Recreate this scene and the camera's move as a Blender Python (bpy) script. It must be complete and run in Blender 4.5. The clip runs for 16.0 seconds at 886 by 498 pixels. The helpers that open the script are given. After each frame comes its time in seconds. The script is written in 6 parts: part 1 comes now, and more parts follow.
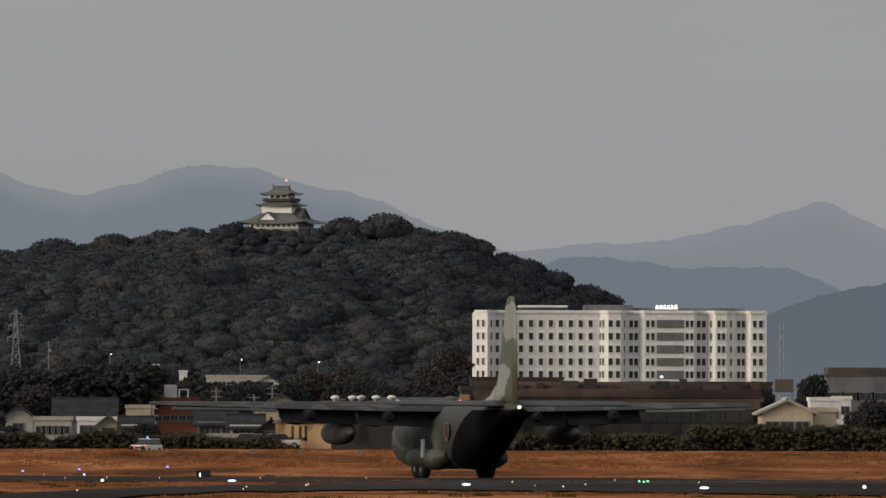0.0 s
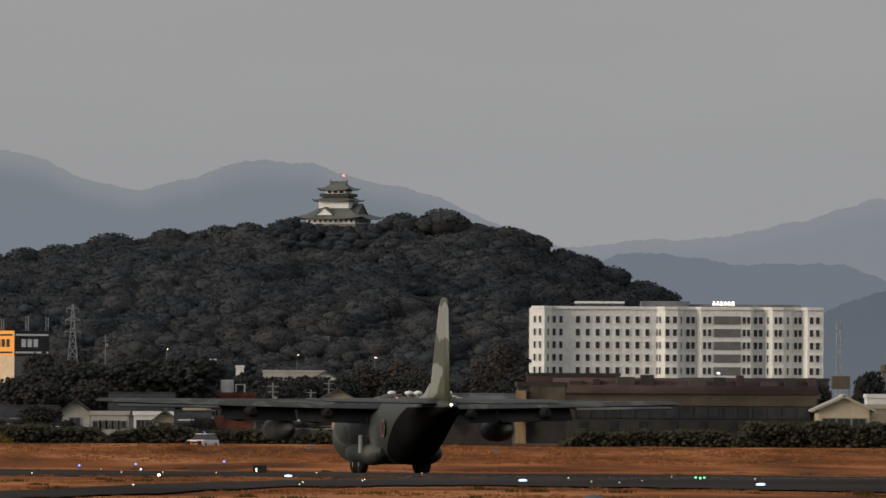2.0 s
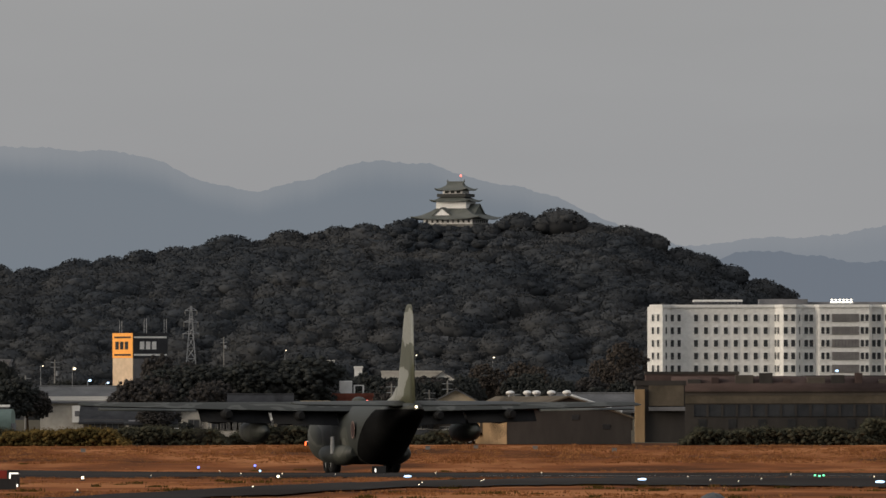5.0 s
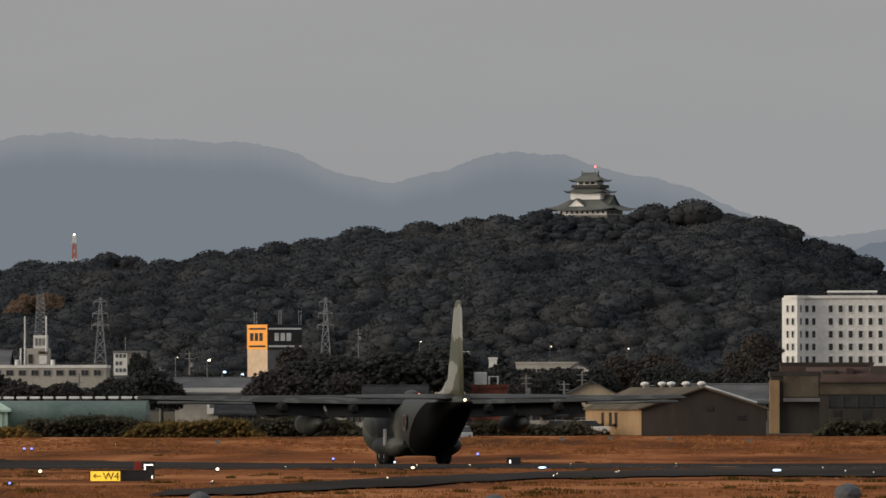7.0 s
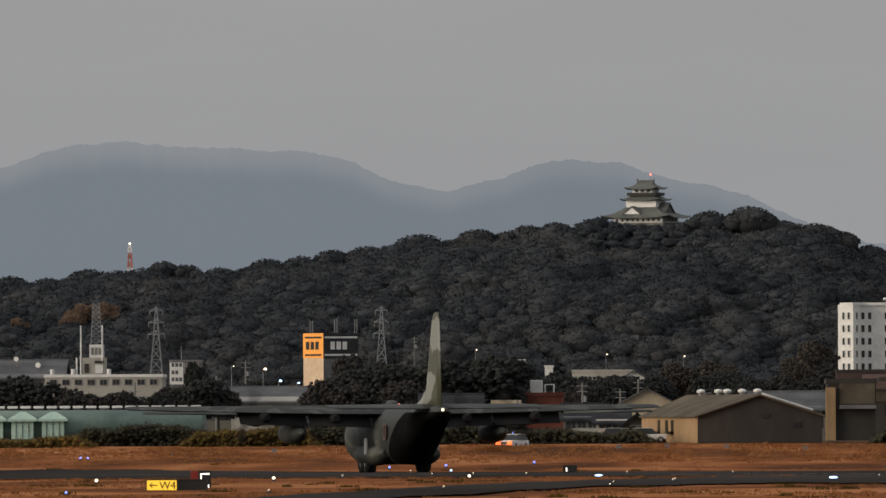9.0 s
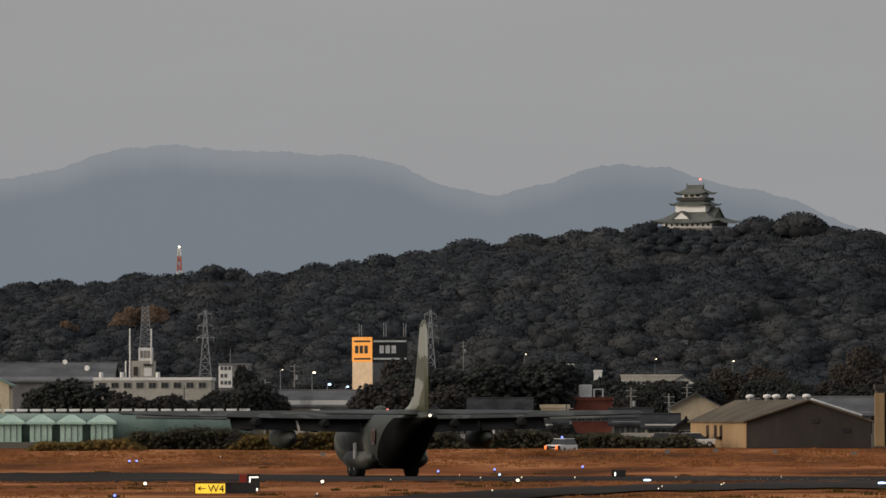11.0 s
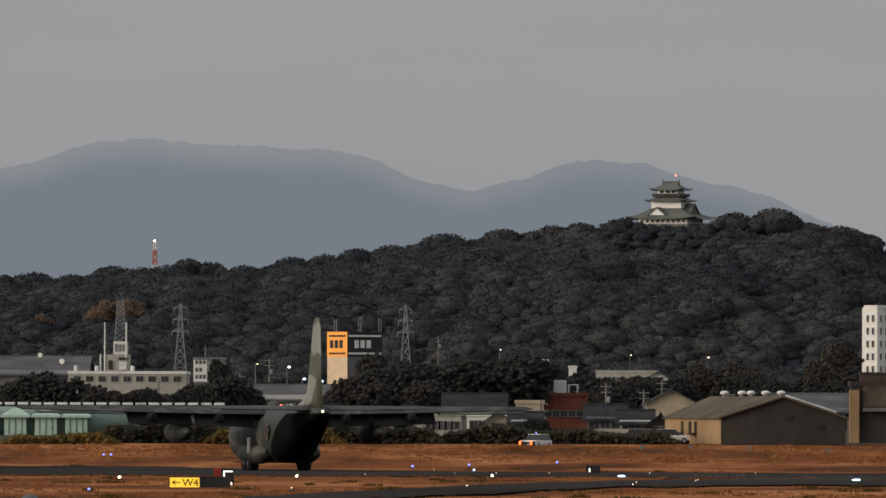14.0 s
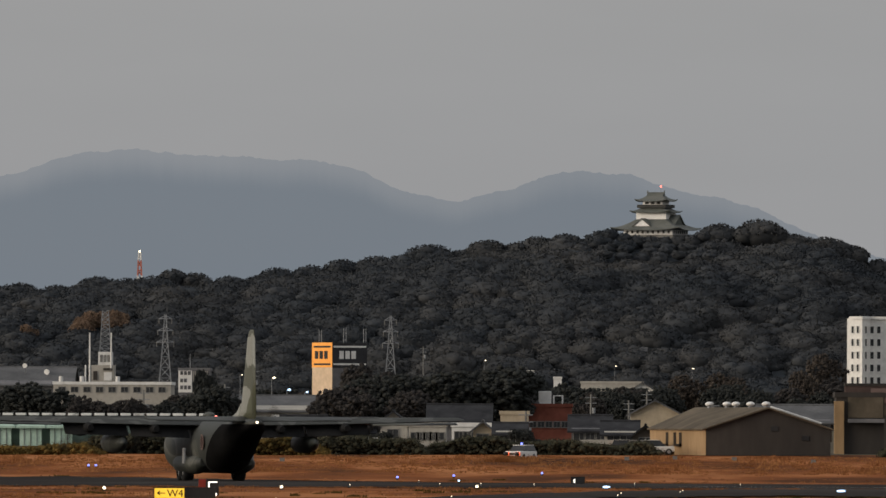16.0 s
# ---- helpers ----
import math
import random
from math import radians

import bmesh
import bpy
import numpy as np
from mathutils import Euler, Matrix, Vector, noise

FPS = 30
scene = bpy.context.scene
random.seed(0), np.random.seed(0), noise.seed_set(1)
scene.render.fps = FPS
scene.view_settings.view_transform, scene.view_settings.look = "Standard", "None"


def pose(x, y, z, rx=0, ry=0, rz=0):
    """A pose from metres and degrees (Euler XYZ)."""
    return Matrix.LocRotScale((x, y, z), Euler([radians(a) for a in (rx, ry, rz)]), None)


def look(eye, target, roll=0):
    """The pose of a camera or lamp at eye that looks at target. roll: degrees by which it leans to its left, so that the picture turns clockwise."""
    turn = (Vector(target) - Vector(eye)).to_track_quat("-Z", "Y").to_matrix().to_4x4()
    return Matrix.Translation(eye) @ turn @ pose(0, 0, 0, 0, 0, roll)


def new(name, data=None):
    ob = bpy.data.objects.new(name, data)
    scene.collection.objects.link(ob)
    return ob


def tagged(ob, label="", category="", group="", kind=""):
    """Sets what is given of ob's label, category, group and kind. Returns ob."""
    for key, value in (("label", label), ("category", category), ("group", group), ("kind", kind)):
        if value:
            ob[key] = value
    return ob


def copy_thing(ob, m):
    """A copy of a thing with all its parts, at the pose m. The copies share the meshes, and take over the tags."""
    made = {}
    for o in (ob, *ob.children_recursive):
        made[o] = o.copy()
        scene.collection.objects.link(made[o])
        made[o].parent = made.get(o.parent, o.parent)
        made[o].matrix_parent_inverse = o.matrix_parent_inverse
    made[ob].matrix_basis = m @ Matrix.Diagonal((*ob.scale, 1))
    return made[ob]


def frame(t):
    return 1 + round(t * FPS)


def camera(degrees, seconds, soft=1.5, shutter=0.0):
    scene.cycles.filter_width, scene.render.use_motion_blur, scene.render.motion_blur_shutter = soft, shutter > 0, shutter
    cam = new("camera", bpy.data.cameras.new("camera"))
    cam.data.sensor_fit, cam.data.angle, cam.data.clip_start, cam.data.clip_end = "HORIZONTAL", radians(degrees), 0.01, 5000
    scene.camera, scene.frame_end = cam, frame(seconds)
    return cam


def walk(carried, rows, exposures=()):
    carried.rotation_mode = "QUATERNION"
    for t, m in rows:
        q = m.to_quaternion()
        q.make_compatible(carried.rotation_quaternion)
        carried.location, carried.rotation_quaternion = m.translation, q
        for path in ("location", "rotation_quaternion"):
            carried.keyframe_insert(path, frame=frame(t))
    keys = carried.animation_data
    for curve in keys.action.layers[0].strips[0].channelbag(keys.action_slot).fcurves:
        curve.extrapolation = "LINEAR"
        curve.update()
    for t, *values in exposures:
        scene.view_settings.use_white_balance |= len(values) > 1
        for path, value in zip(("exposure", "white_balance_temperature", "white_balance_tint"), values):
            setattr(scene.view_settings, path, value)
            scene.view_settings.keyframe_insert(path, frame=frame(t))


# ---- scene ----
# ---- camera: a long lens held by hand at one spot behind the airfield fence ----
FOCAL = 18000.0          # focal length over the width of 1568
EYE_Z, LEVEL = 4.0, 354.0  # height of the eye; the level line below the castle's gable
cam = camera(2 * math.degrees(math.atan(784 / FOCAL)), 16.0, soft=1.5, shutter=0.4)

# seconds, pan to the right, drop below the castle's gable, lean in degrees
PAN = (
    (0.0, 306.2, 57.9, 0.17),
    (0.5, 308.6, 65.1, 0.25),
    (1.0, 273.7, 80.5, 0.29),
    (1.5, 253.8, 81.1, 0.36),
    (2.0, 205.2, 66.0, 0.34),
    (2.5, 155.2, 61.7, 0.33),
    (3.0, 118.5, 67.7, 0.32),
    (3.5, 71.4, 68.7, 0.21),
    (3.7, 56.5, 58.0, 0.18),
    (5.8, -58.0, 71.2, -0.25),
    (6.0, -88.0, 71.3, -0.27),
    (6.5, -168.3, 77.7, -0.18),
    (7.0, -240.9, 82.0, -0.11),
    (7.5, -285.1, 74.6, -0.32),
    (8.0, -295.6, 70.1, -0.29),
    (8.5, -316.9, 74.7, -0.36),
    (9.0, -339.4, 67.1, -0.28),
    (9.2, -350.6, 56.5, -0.26),
    (11.3, -445.4, 61.0, -0.06),
    (11.5, -458.2, 65.8, -0.06),
    (12.0, -447.7, 96.7, -0.14),
    (12.5, -415.6, 119.7, -0.13),
    (13.0, -397.7, 92.8, -0.01),
    (13.5, -398.0, 85.6, 0.09),
    (14.0, -383.2, 68.2, 0.18),
    (14.5, -367.8, 63.8, 0.21),
    (15.0, -347.3, 50.4, 0.24),
    (15.5, -359.8, 51.6, 0.18),
    (16.0, -356.7, 48.9, 0.22),
)

def aim(p, q, lean):
    return look((0, 0, EYE_Z), (p, FOCAL, EYE_Z + LEVEL - q), lean)


walk(cam, [(t, aim(p, q, r)) for t, p, q, r in PAN])


def spot(u, v, d):
    """A place d metres ahead, u to the right of the castle's gable and v below it, by the long lens."""
    return Vector((d * u / FOCAL, d, EYE_Z - d * (v - LEVEL) / FOCAL))


# ---- sky and sun ----
SUN_ELEV, SUN_AZ = 13.0, -111.0   # low in the west, to the left of the viewer (0 = ahead, positive to the right)
world = bpy.data.worlds.new("sky")
scene.world = world
world.use_nodes = True
wn, wl = world.node_tree.nodes, world.node_tree.links
wn.clear()
w_out = wn.new("ShaderNodeOutputWorld")
w_bg = wn.new("ShaderNodeBackground")
w_sky = wn.new("ShaderNodeTexSky")
w_sky.sky_type = "NISHITA"
w_sky.sun_disc = False
w_sky.sun_elevation = radians(SUN_ELEV)
w_sky.sun_rotation = radians(SUN_AZ)
w_sky.dust_density = 4.0
w_scale = wn.new("ShaderNodeMix")
w_scale.data_type = "RGBA"
w_scale.blend_type = "MULTIPLY"
w_scale.inputs["Factor"].default_value = 1.0
w_scale.inputs["B"].default_value = (0.05, 0.05, 0.05, 1)
w_tc = wn.new("ShaderNodeTexCoord")
w_sep = wn.new("ShaderNodeSeparateXYZ")
w_ramp = wn.new("ShaderNodeValToRGB")
w_ramp.color_ramp.elements[0].position = 0.0
w_ramp.color_ramp.elements[0].color = (0.350, 0.353, 0.366, 1)
w_ramp.color_ramp.elements[1].position = 1.0
w_ramp.color_ramp.elements[1].color = (0.66, 0.67, 0.70, 1)
haze = w_ramp.color_ramp.elements.new(0.02)
haze.color = (0.336, 0.338, 0.346, 1)
mid = w_ramp.color_ramp.elements.new(0.045)
mid.color = (0.352, 0.352, 0.354, 1)
w_noise = wn.new("ShaderNodeTexNoise")
w_noise.inputs["Scale"].default_value = 14.0
w_noise.inputs["Detail"].default_value = 4.0
w_map = wn.new("ShaderNodeMapping")
w_map.inputs["Scale"].default_value = (1.0, 1.0, 5.0)
w_cloud = wn.new("ShaderNodeMapRange")
w_cloud.inputs["To Min"].default_value = 0.93
w_cloud.inputs["To Max"].default_value = 1.07
w_mul = wn.new("ShaderNodeMix")
w_mul.data_type = "RGBA"
w_mul.blend_type = "MULTIPLY"
w_mul.inputs["Factor"].default_value = 1.0
w_mix = wn.new("ShaderNodeMix")
w_mix.data_type = "RGBA"
w_mix.inputs["Factor"].default_value = 0.94
wl.new(w_tc.outputs["Generated"], w_sep.inputs[0])
wl.new(w_sep.outputs["Z"], w_ramp.inputs[0])
wl.new(w_tc.outputs["Generated"], w_map.inputs[0])
wl.new(w_map.outputs[0], w_noise.inputs["Vector"])
wl.new(w_noise.outputs["Fac"], w_cloud.inputs["Value"])
wl.new(w_ramp.outputs[0], w_mul.inputs["A"])
wl.new(w_cloud.outputs[0], w_mul.inputs["B"])
wl.new(w_sky.outputs[0], w_scale.inputs["A"])
wl.new(w_scale.outputs["Result"], w_mix.inputs["A"])
wl.new(w_mul.outputs["Result"], w_mix.inputs["B"])
wl.new(w_mix.outputs["Result"], w_bg.inputs["Color"])
wl.new(w_bg.outputs[0], w_out.inputs["Surface"])
w_bg.inputs["Strength"].default_value = 1.0
sun = new("sun", bpy.data.lights.new("sun", "SUN"))
sun.data.energy, sun.data.angle, sun.data.color = 2.1, radians(28), (1.0, 0.86, 0.70)
az, el = radians(SUN_AZ), radians(SUN_ELEV)
sun.matrix_world = look((0, 0, 0), (-math.sin(az) * math.cos(el), -math.cos(az) * math.cos(el), -math.sin(el)))
scene.view_settings.exposure = 0.0

# ---- materials ----


def mat(name, colors, rough=0.8, scale=1.0, bump=0.2, metal=0.0, fine=9.0, emit=0.0, stretch=(1, 1, 1), sharp=0.0, island=0.0, each=0.0, detail=5, spec=0.3):
    """A surface of two or three colours mixed by noise of that scale (per metre), with a finer grain and relief."""
    m = bpy.data.materials.new(name)
    m.use_nodes = True
    n, l = m.node_tree.nodes, m.node_tree.links
    b = n["Principled BSDF"]
    tc = n.new("ShaderNodeTexCoord")
    mp = n.new("ShaderNodeMapping")
    mp.inputs["Scale"].default_value = stretch
    l.new(tc.outputs["Object"], mp.inputs[0])
    big = n.new("ShaderNodeTexNoise")
    big.inputs["Scale"].default_value = scale
    big.inputs["Detail"].default_value = detail
    big.inputs["Distortion"].default_value = 0.4
    l.new(mp.outputs[0], big.inputs["Vector"])
    ramp = n.new("ShaderNodeValToRGB")
    els = ramp.color_ramp.elements
    lo, hi = 0.34 + sharp * 0.09, 0.66 - sharp * 0.06
    els[0].position, els[0].color = lo, (*colors[0], 1)
    els[1].position, els[1].color = hi, (*colors[-1], 1)
    for k, c in enumerate(colors[1:-1]):
        e = els.new(lo + (hi - lo) * (k + 1) / (len(colors) - 1))
        e.color = (*c, 1)
    if sharp > 0.9:
        ramp.color_ramp.interpolation = "CONSTANT"
    l.new(big.outputs["Fac"], ramp.inputs[0])
    small = n.new("ShaderNodeTexNoise")
    small.inputs["Scale"].default_value = scale * fine
    small.inputs["Detail"].default_value = 4
    l.new(mp.outputs[0], small.inputs["Vector"])
    grain = n.new("ShaderNodeMapRange")
    grain.inputs["To Min"].default_value, grain.inputs["To Max"].default_value = 0.75, 1.25
    l.new(small.outputs["Fac"], grain.inputs["Value"])
    mul = n.new("ShaderNodeMix")
    mul.data_type, mul.blend_type = "RGBA", "MULTIPLY"
    mul.inputs["Factor"].default_value = 1.0
    l.new(ramp.outputs[0], mul.inputs["A"])
    l.new(grain.outputs[0], mul.inputs["B"])
    color = mul.outputs["Result"]
    for amount, node, out in ((island, "ShaderNodeNewGeometry", "Random Per Island"), (each, "ShaderNodeObjectInfo", "Random")):
        if amount:
            src = n.new(node)
            rng = n.new("ShaderNodeMapRange")
            rng.inputs["To Min"].default_value, rng.inputs["To Max"].default_value = 1 - amount, 1 + amount
            l.new(src.outputs[out], rng.inputs["Value"])
            mm = n.new("ShaderNodeMix")
            mm.data_type, mm.blend_type = "RGBA", "MULTIPLY"
            mm.inputs["Factor"].default_value = 1.0
            l.new(color, mm.inputs["A"])
            l.new(rng.outputs[0], mm.inputs["B"])
            color = mm.outputs["Result"]
    l.new(color, b.inputs["Base Color"])
    if emit:
        l.new(color, b.inputs["Emission Color"])
        b.inputs["Emission Strength"].default_value = emit
    b.inputs["Roughness"].default_value, b.inputs["Metallic"].default_value = rough, metal
    b.inputs["Specular IOR Level"].default_value = min(spec, 0.02) if rough >= 0.9 else spec
    if bump:
        bp = n.new("ShaderNodeBump")
        bp.inputs["Strength"].default_value, bp.inputs["Distance"].default_value = bump, 0.1 / scale / fine
        l.new(small.outputs["Fac"], bp.inputs["Height"])
        l.new(bp.outputs[0], b.inputs["Normal"])
    return m


def glow(name, color, strength):
    m = bpy.data.materials.new(name)
    m.use_nodes = True
    b = m.node_tree.nodes["Principled BSDF"]
    b.inputs["Base Color"].default_value = (*color, 1)
    b.inputs["Emission Color"].default_value = (*color, 1)
    b.inputs["Emission Strength"].default_value = strength
    return m


M_DRYGRASS = mat("dry_grass", [(0.094, 0.038, 0.017), (0.235, 0.081, 0.028), (0.410, 0.172, 0.070)], 0.95, 0.07, 0.6, fine=22, stretch=(1, 0.30, 1), sharp=0.35)
M_TUFT = mat("grass_tufts", [(0.16, 0.060, 0.022), (0.37, 0.175, 0.075)], 0.95, 0.3, 0, island=0.35)
M_WEED = mat("olive_weeds", [(0.055, 0.040, 0.012), (0.095, 0.062, 0.016)], 0.95, 0.3, 0, island=0.35)
M_POST = mat("grey_painted_pipe", [(0.075, 0.08, 0.085), (0.11, 0.115, 0.12)], 0.7, 4.0, 0.1)
# dark brown that also holds the shade of the shed's and works' fronts
M_DARKWALL = mat("dark_and_shaded_brown_cladding", [(0.034, 0.030, 0.027), (0.055, 0.048, 0.042)], 0.85, 0.2, 0.15, stretch=(1, 1, 0.3))
M_FIELD = mat("town_ground", [(0.07, 0.065, 0.05), (0.12, 0.10, 0.07)], 0.95, 0.02, 0.3)
M_ASPHALT = mat("asphalt", [(0.027, 0.021, 0.018), (0.035, 0.030, 0.027), (0.049, 0.044, 0.041)], 0.95, 0.05, 0.3, fine=40, spec=0.05, stretch=(1, 0.3, 1))
M_PAINT = mat("white_paint", [(0.62, 0.62, 0.60), (0.75, 0.75, 0.72)], 0.6, 0.8, 0.05)
M_WOODS = mat("wood_canopy", [(0.039, 0.044, 0.050), (0.049, 0.053, 0.058), (0.061, 0.062, 0.063)], 0.95, 0.016, 0.1, fine=8, island=0.12, spec=0.05)
M_HILL = mat("hill_soil", [(0.036, 0.042, 0.048), (0.046, 0.052, 0.058), (0.056, 0.059, 0.061)], 0.95, 0.012, 0.5, fine=40, spec=0.05)
M_LEAF_DARK = mat("evergreen_leaves", [(0.028, 0.031, 0.030), (0.047, 0.049, 0.046)], 0.95, 0.5, 0.2, island=0.15)
M_LEAF_BROWN = mat("autumn_leaves", [(0.036, 0.034, 0.033), (0.056, 0.051, 0.048)], 0.95, 0.5, 0.2, island=0.15)
M_LEAF_GOLD = mat("golden_leaves", [(0.150, 0.108, 0.080), (0.220, 0.150, 0.104)], 0.95, 0.5, 0.2, island=0.2)
M_LEAF_TAN = mat("faded_tan_leaves", [(0.050, 0.043, 0.038), (0.075, 0.064, 0.055)], 0.95, 0.4, 0.2, island=0.2)
M_CREAM = mat("cream_rendered_wall", [(0.54, 0.45, 0.32), (0.64, 0.54, 0.39)], 0.85, 0.15, 0.1)
M_REDBROWN = mat("dull_red_brown_sheet", [(0.060, 0.043, 0.039), (0.105, 0.074, 0.066)], 0.9, 0.12, 0.15, spec=0.1)
M_BUSH = mat("scrub_leaves", [(0.034, 0.036, 0.026), (0.064, 0.060, 0.040)], 0.95, 0.12, 0.2, island=0.2)
M_BUSH_GOLD = mat("yellow_scrub_leaves", [(0.075, 0.058, 0.022), (0.150, 0.098, 0.032)], 0.95, 0.2, 0.2, island=0.25)
M_BARK = mat("bark", [(0.04, 0.03, 0.022), (0.08, 0.06, 0.045)], 0.95, 1.5, 0.5)
M_WHITEWALL = mat("white_rendered_wall", [(0.68, 0.67, 0.64), (0.77, 0.76, 0.73)], 0.85, 0.1, 0.1)
M_BEIGE = mat("beige_wall", [(0.38, 0.31, 0.22), (0.47, 0.39, 0.28)], 0.85, 0.15, 0.1)
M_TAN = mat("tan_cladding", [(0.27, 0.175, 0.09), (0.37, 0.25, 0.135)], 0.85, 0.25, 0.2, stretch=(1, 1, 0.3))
M_BROWNWALL = mat("brown_wall", [(0.065, 0.055, 0.045), (0.11, 0.09, 0.07)], 0.85, 0.12, 0.15)
M_GREYWALL = mat("grey_wall", [(0.11, 0.11, 0.115), (0.19, 0.185, 0.19)], 0.85, 0.15, 0.15)
M_PLASTER = mat("pale_plaster", [(0.34, 0.32, 0.28), (0.46, 0.43, 0.38)], 0.85, 0.15, 0.1)
M_BRICK = mat("red_brick_wall", [(0.16, 0.055, 0.04), (0.24, 0.085, 0.06)], 0.9, 0.6, 0.2)
M_TILE = mat("dark_roof_tiles", [(0.022, 0.023, 0.026), (0.045, 0.046, 0.050)], 0.85, 0.5, 0.4, spec=0.1)
M_METALROOF = mat("grey_sheet_roof", [(0.075, 0.077, 0.08), (0.13, 0.13, 0.133)], 0.8, 0.25, 0.1, spec=0.15)
M_RUSTROOF = mat("weathered_brown_roof", [(0.075, 0.062, 0.045), (0.135, 0.11, 0.08)], 0.85, 0.25, 0.2, spec=0.1)
M_GREENROOF = mat("pale_green_sheet_roof", [(0.13, 0.18, 0.155), (0.20, 0.26, 0.225)], 0.8, 0.15, 0.1, spec=0.15)
M_GREENPANEL = mat("pale_green_panel", [(0.36, 0.50, 0.42), (0.46, 0.60, 0.51)], 0.55, 0.3, 0.05)
M_GLASS = mat("dark_window_glass", [(0.025, 0.027, 0.03), (0.05, 0.052, 0.055)], 0.25, 0.4, 0)
M_DULLGLASS = mat("grey_window_band", [(0.15, 0.14, 0.135), (0.20, 0.19, 0.18)], 0.4, 0.4, 0)
M_STEEL = mat("galvanised_steel", [(0.20, 0.21, 0.22), (0.30, 0.31, 0.32)], 0.6, 0.6, 0.1, metal=0.4)
M_CONCRETE = mat("concrete", [(0.17, 0.165, 0.155), (0.24, 0.235, 0.22)], 0.9, 0.4, 0.2)
M_DARKMETAL = mat("black_metal", [(0.015, 0.015, 0.016), (0.03, 0.03, 0.03)], 0.5, 0.8, 0.05)
M_ORANGE = mat("orange_sign_panel", [(0.80, 0.32, 0.06), (0.85, 0.36, 0.07)], 0.5, 0.3, 0.02, emit=0.25)
M_SIGNBLACK = mat("black_sign_panel", [(0.02, 0.021, 0.024), (0.035, 0.036, 0.04)], 0.5, 0.3, 0.02)
M_TOWER_TAN = mat("peach_tower_wall", [(0.62, 0.46, 0.31), (0.70, 0.53, 0.37)], 0.8, 0.15, 0.05)
M_RED = mat("red_enamel", [(0.20, 0.025, 0.018), (0.26, 0.032, 0.02)], 0.5, 0.6, 0.03)
M_REDWHITE = mat("red_mast_paint", [(0.45, 0.14, 0.10), (0.52, 0.20, 0.15)], 0.7, 0.2, 0.03)
M_CAMO = mat("camouflage_paint", [(0.030, 0.033, 0.029), (0.052, 0.055, 0.046), (0.088, 0.090, 0.078), (0.038, 0.041, 0.034)], 0.6, 0.21, 0.05, fine=12, sharp=1.0, detail=1, spec=0.4)
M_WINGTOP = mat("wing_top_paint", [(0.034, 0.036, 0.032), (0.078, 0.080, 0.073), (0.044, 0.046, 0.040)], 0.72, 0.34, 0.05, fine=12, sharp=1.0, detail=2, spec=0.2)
# near-black: wing underside shade put into colour; also dark exhausts and propellers
M_DARKSHADE = mat("dark_paint_and_shade", [(0.014, 0.014, 0.0145), (0.023, 0.023, 0.023)], 0.85, 0.4, 0.05, spec=0.08)
# black for the tail's down-facing skin: its shade put into colour
M_RAMPSHADE = mat("black_ramp_shade", [(0.006, 0.006, 0.006), (0.010, 0.010, 0.010)], 0.9, 0.4, 0.05)
M_TYRE = mat("tyre_rubber", [(0.012, 0.012, 0.012), (0.022, 0.022, 0.022)], 0.85, 2.0, 0.1)
M_BARE = mat("bare_grey_metal", [(0.30, 0.30, 0.30), (0.40, 0.40, 0.40)], 0.45, 0.8, 0.05, metal=0.3)
M_ROUNDEL = mat("dull_red_paint", [(0.038, 0.022, 0.019), (0.048, 0.025, 0.021)], 0.6, 0.8, 0.02)
M_ROUNDRIM = mat("dull_white_paint", [(0.24, 0.16, 0.135), (0.29, 0.20, 0.17)], 0.6, 0.8, 0.02)
M_CASTLEWHITE = mat("white_castle_plaster", [(0.80, 0.79, 0.76), (0.86, 0.85, 0.82)], 0.8, 0.2, 0.03)
M_CASTLEROOF = mat("grey_green_castle_tiles", [(0.085, 0.092, 0.082), (0.135, 0.14, 0.125)], 0.8, 0.15, 0.3)
M_CASTLEDARK = mat("dark_castle_timber", [(0.04, 0.04, 0.038), (0.06, 0.06, 0.055)], 0.8, 0.5, 0.1)
G_WARM = glow("warm_lamp_glow", (1.0, 0.84, 0.58), 3)
G_WHITE = glow("cool_lamp_glow", (0.50, 0.72, 1.0), 2.0)
G_BLUE = glow("blue_lamp_glow", (0.20, 0.26, 1.0), 2)
G_GREEN = glow("green_lamp_glow", (0.20, 1.0, 0.5), 1.6)
G_RED = glow("red_beacon_glow", (1.0, 0.22, 0.17), 1.9)
G_AMBER = glow("amber_lamp_glow", (1.0, 0.15, 0.035), 2.2)
G_SIGN = glow("lit_yellow_sign", (0.95, 0.60, 0.05), 0.75)
G_TEXT = glow("lit_white_sign", (1.0, 0.95, 0.85), 1.3)



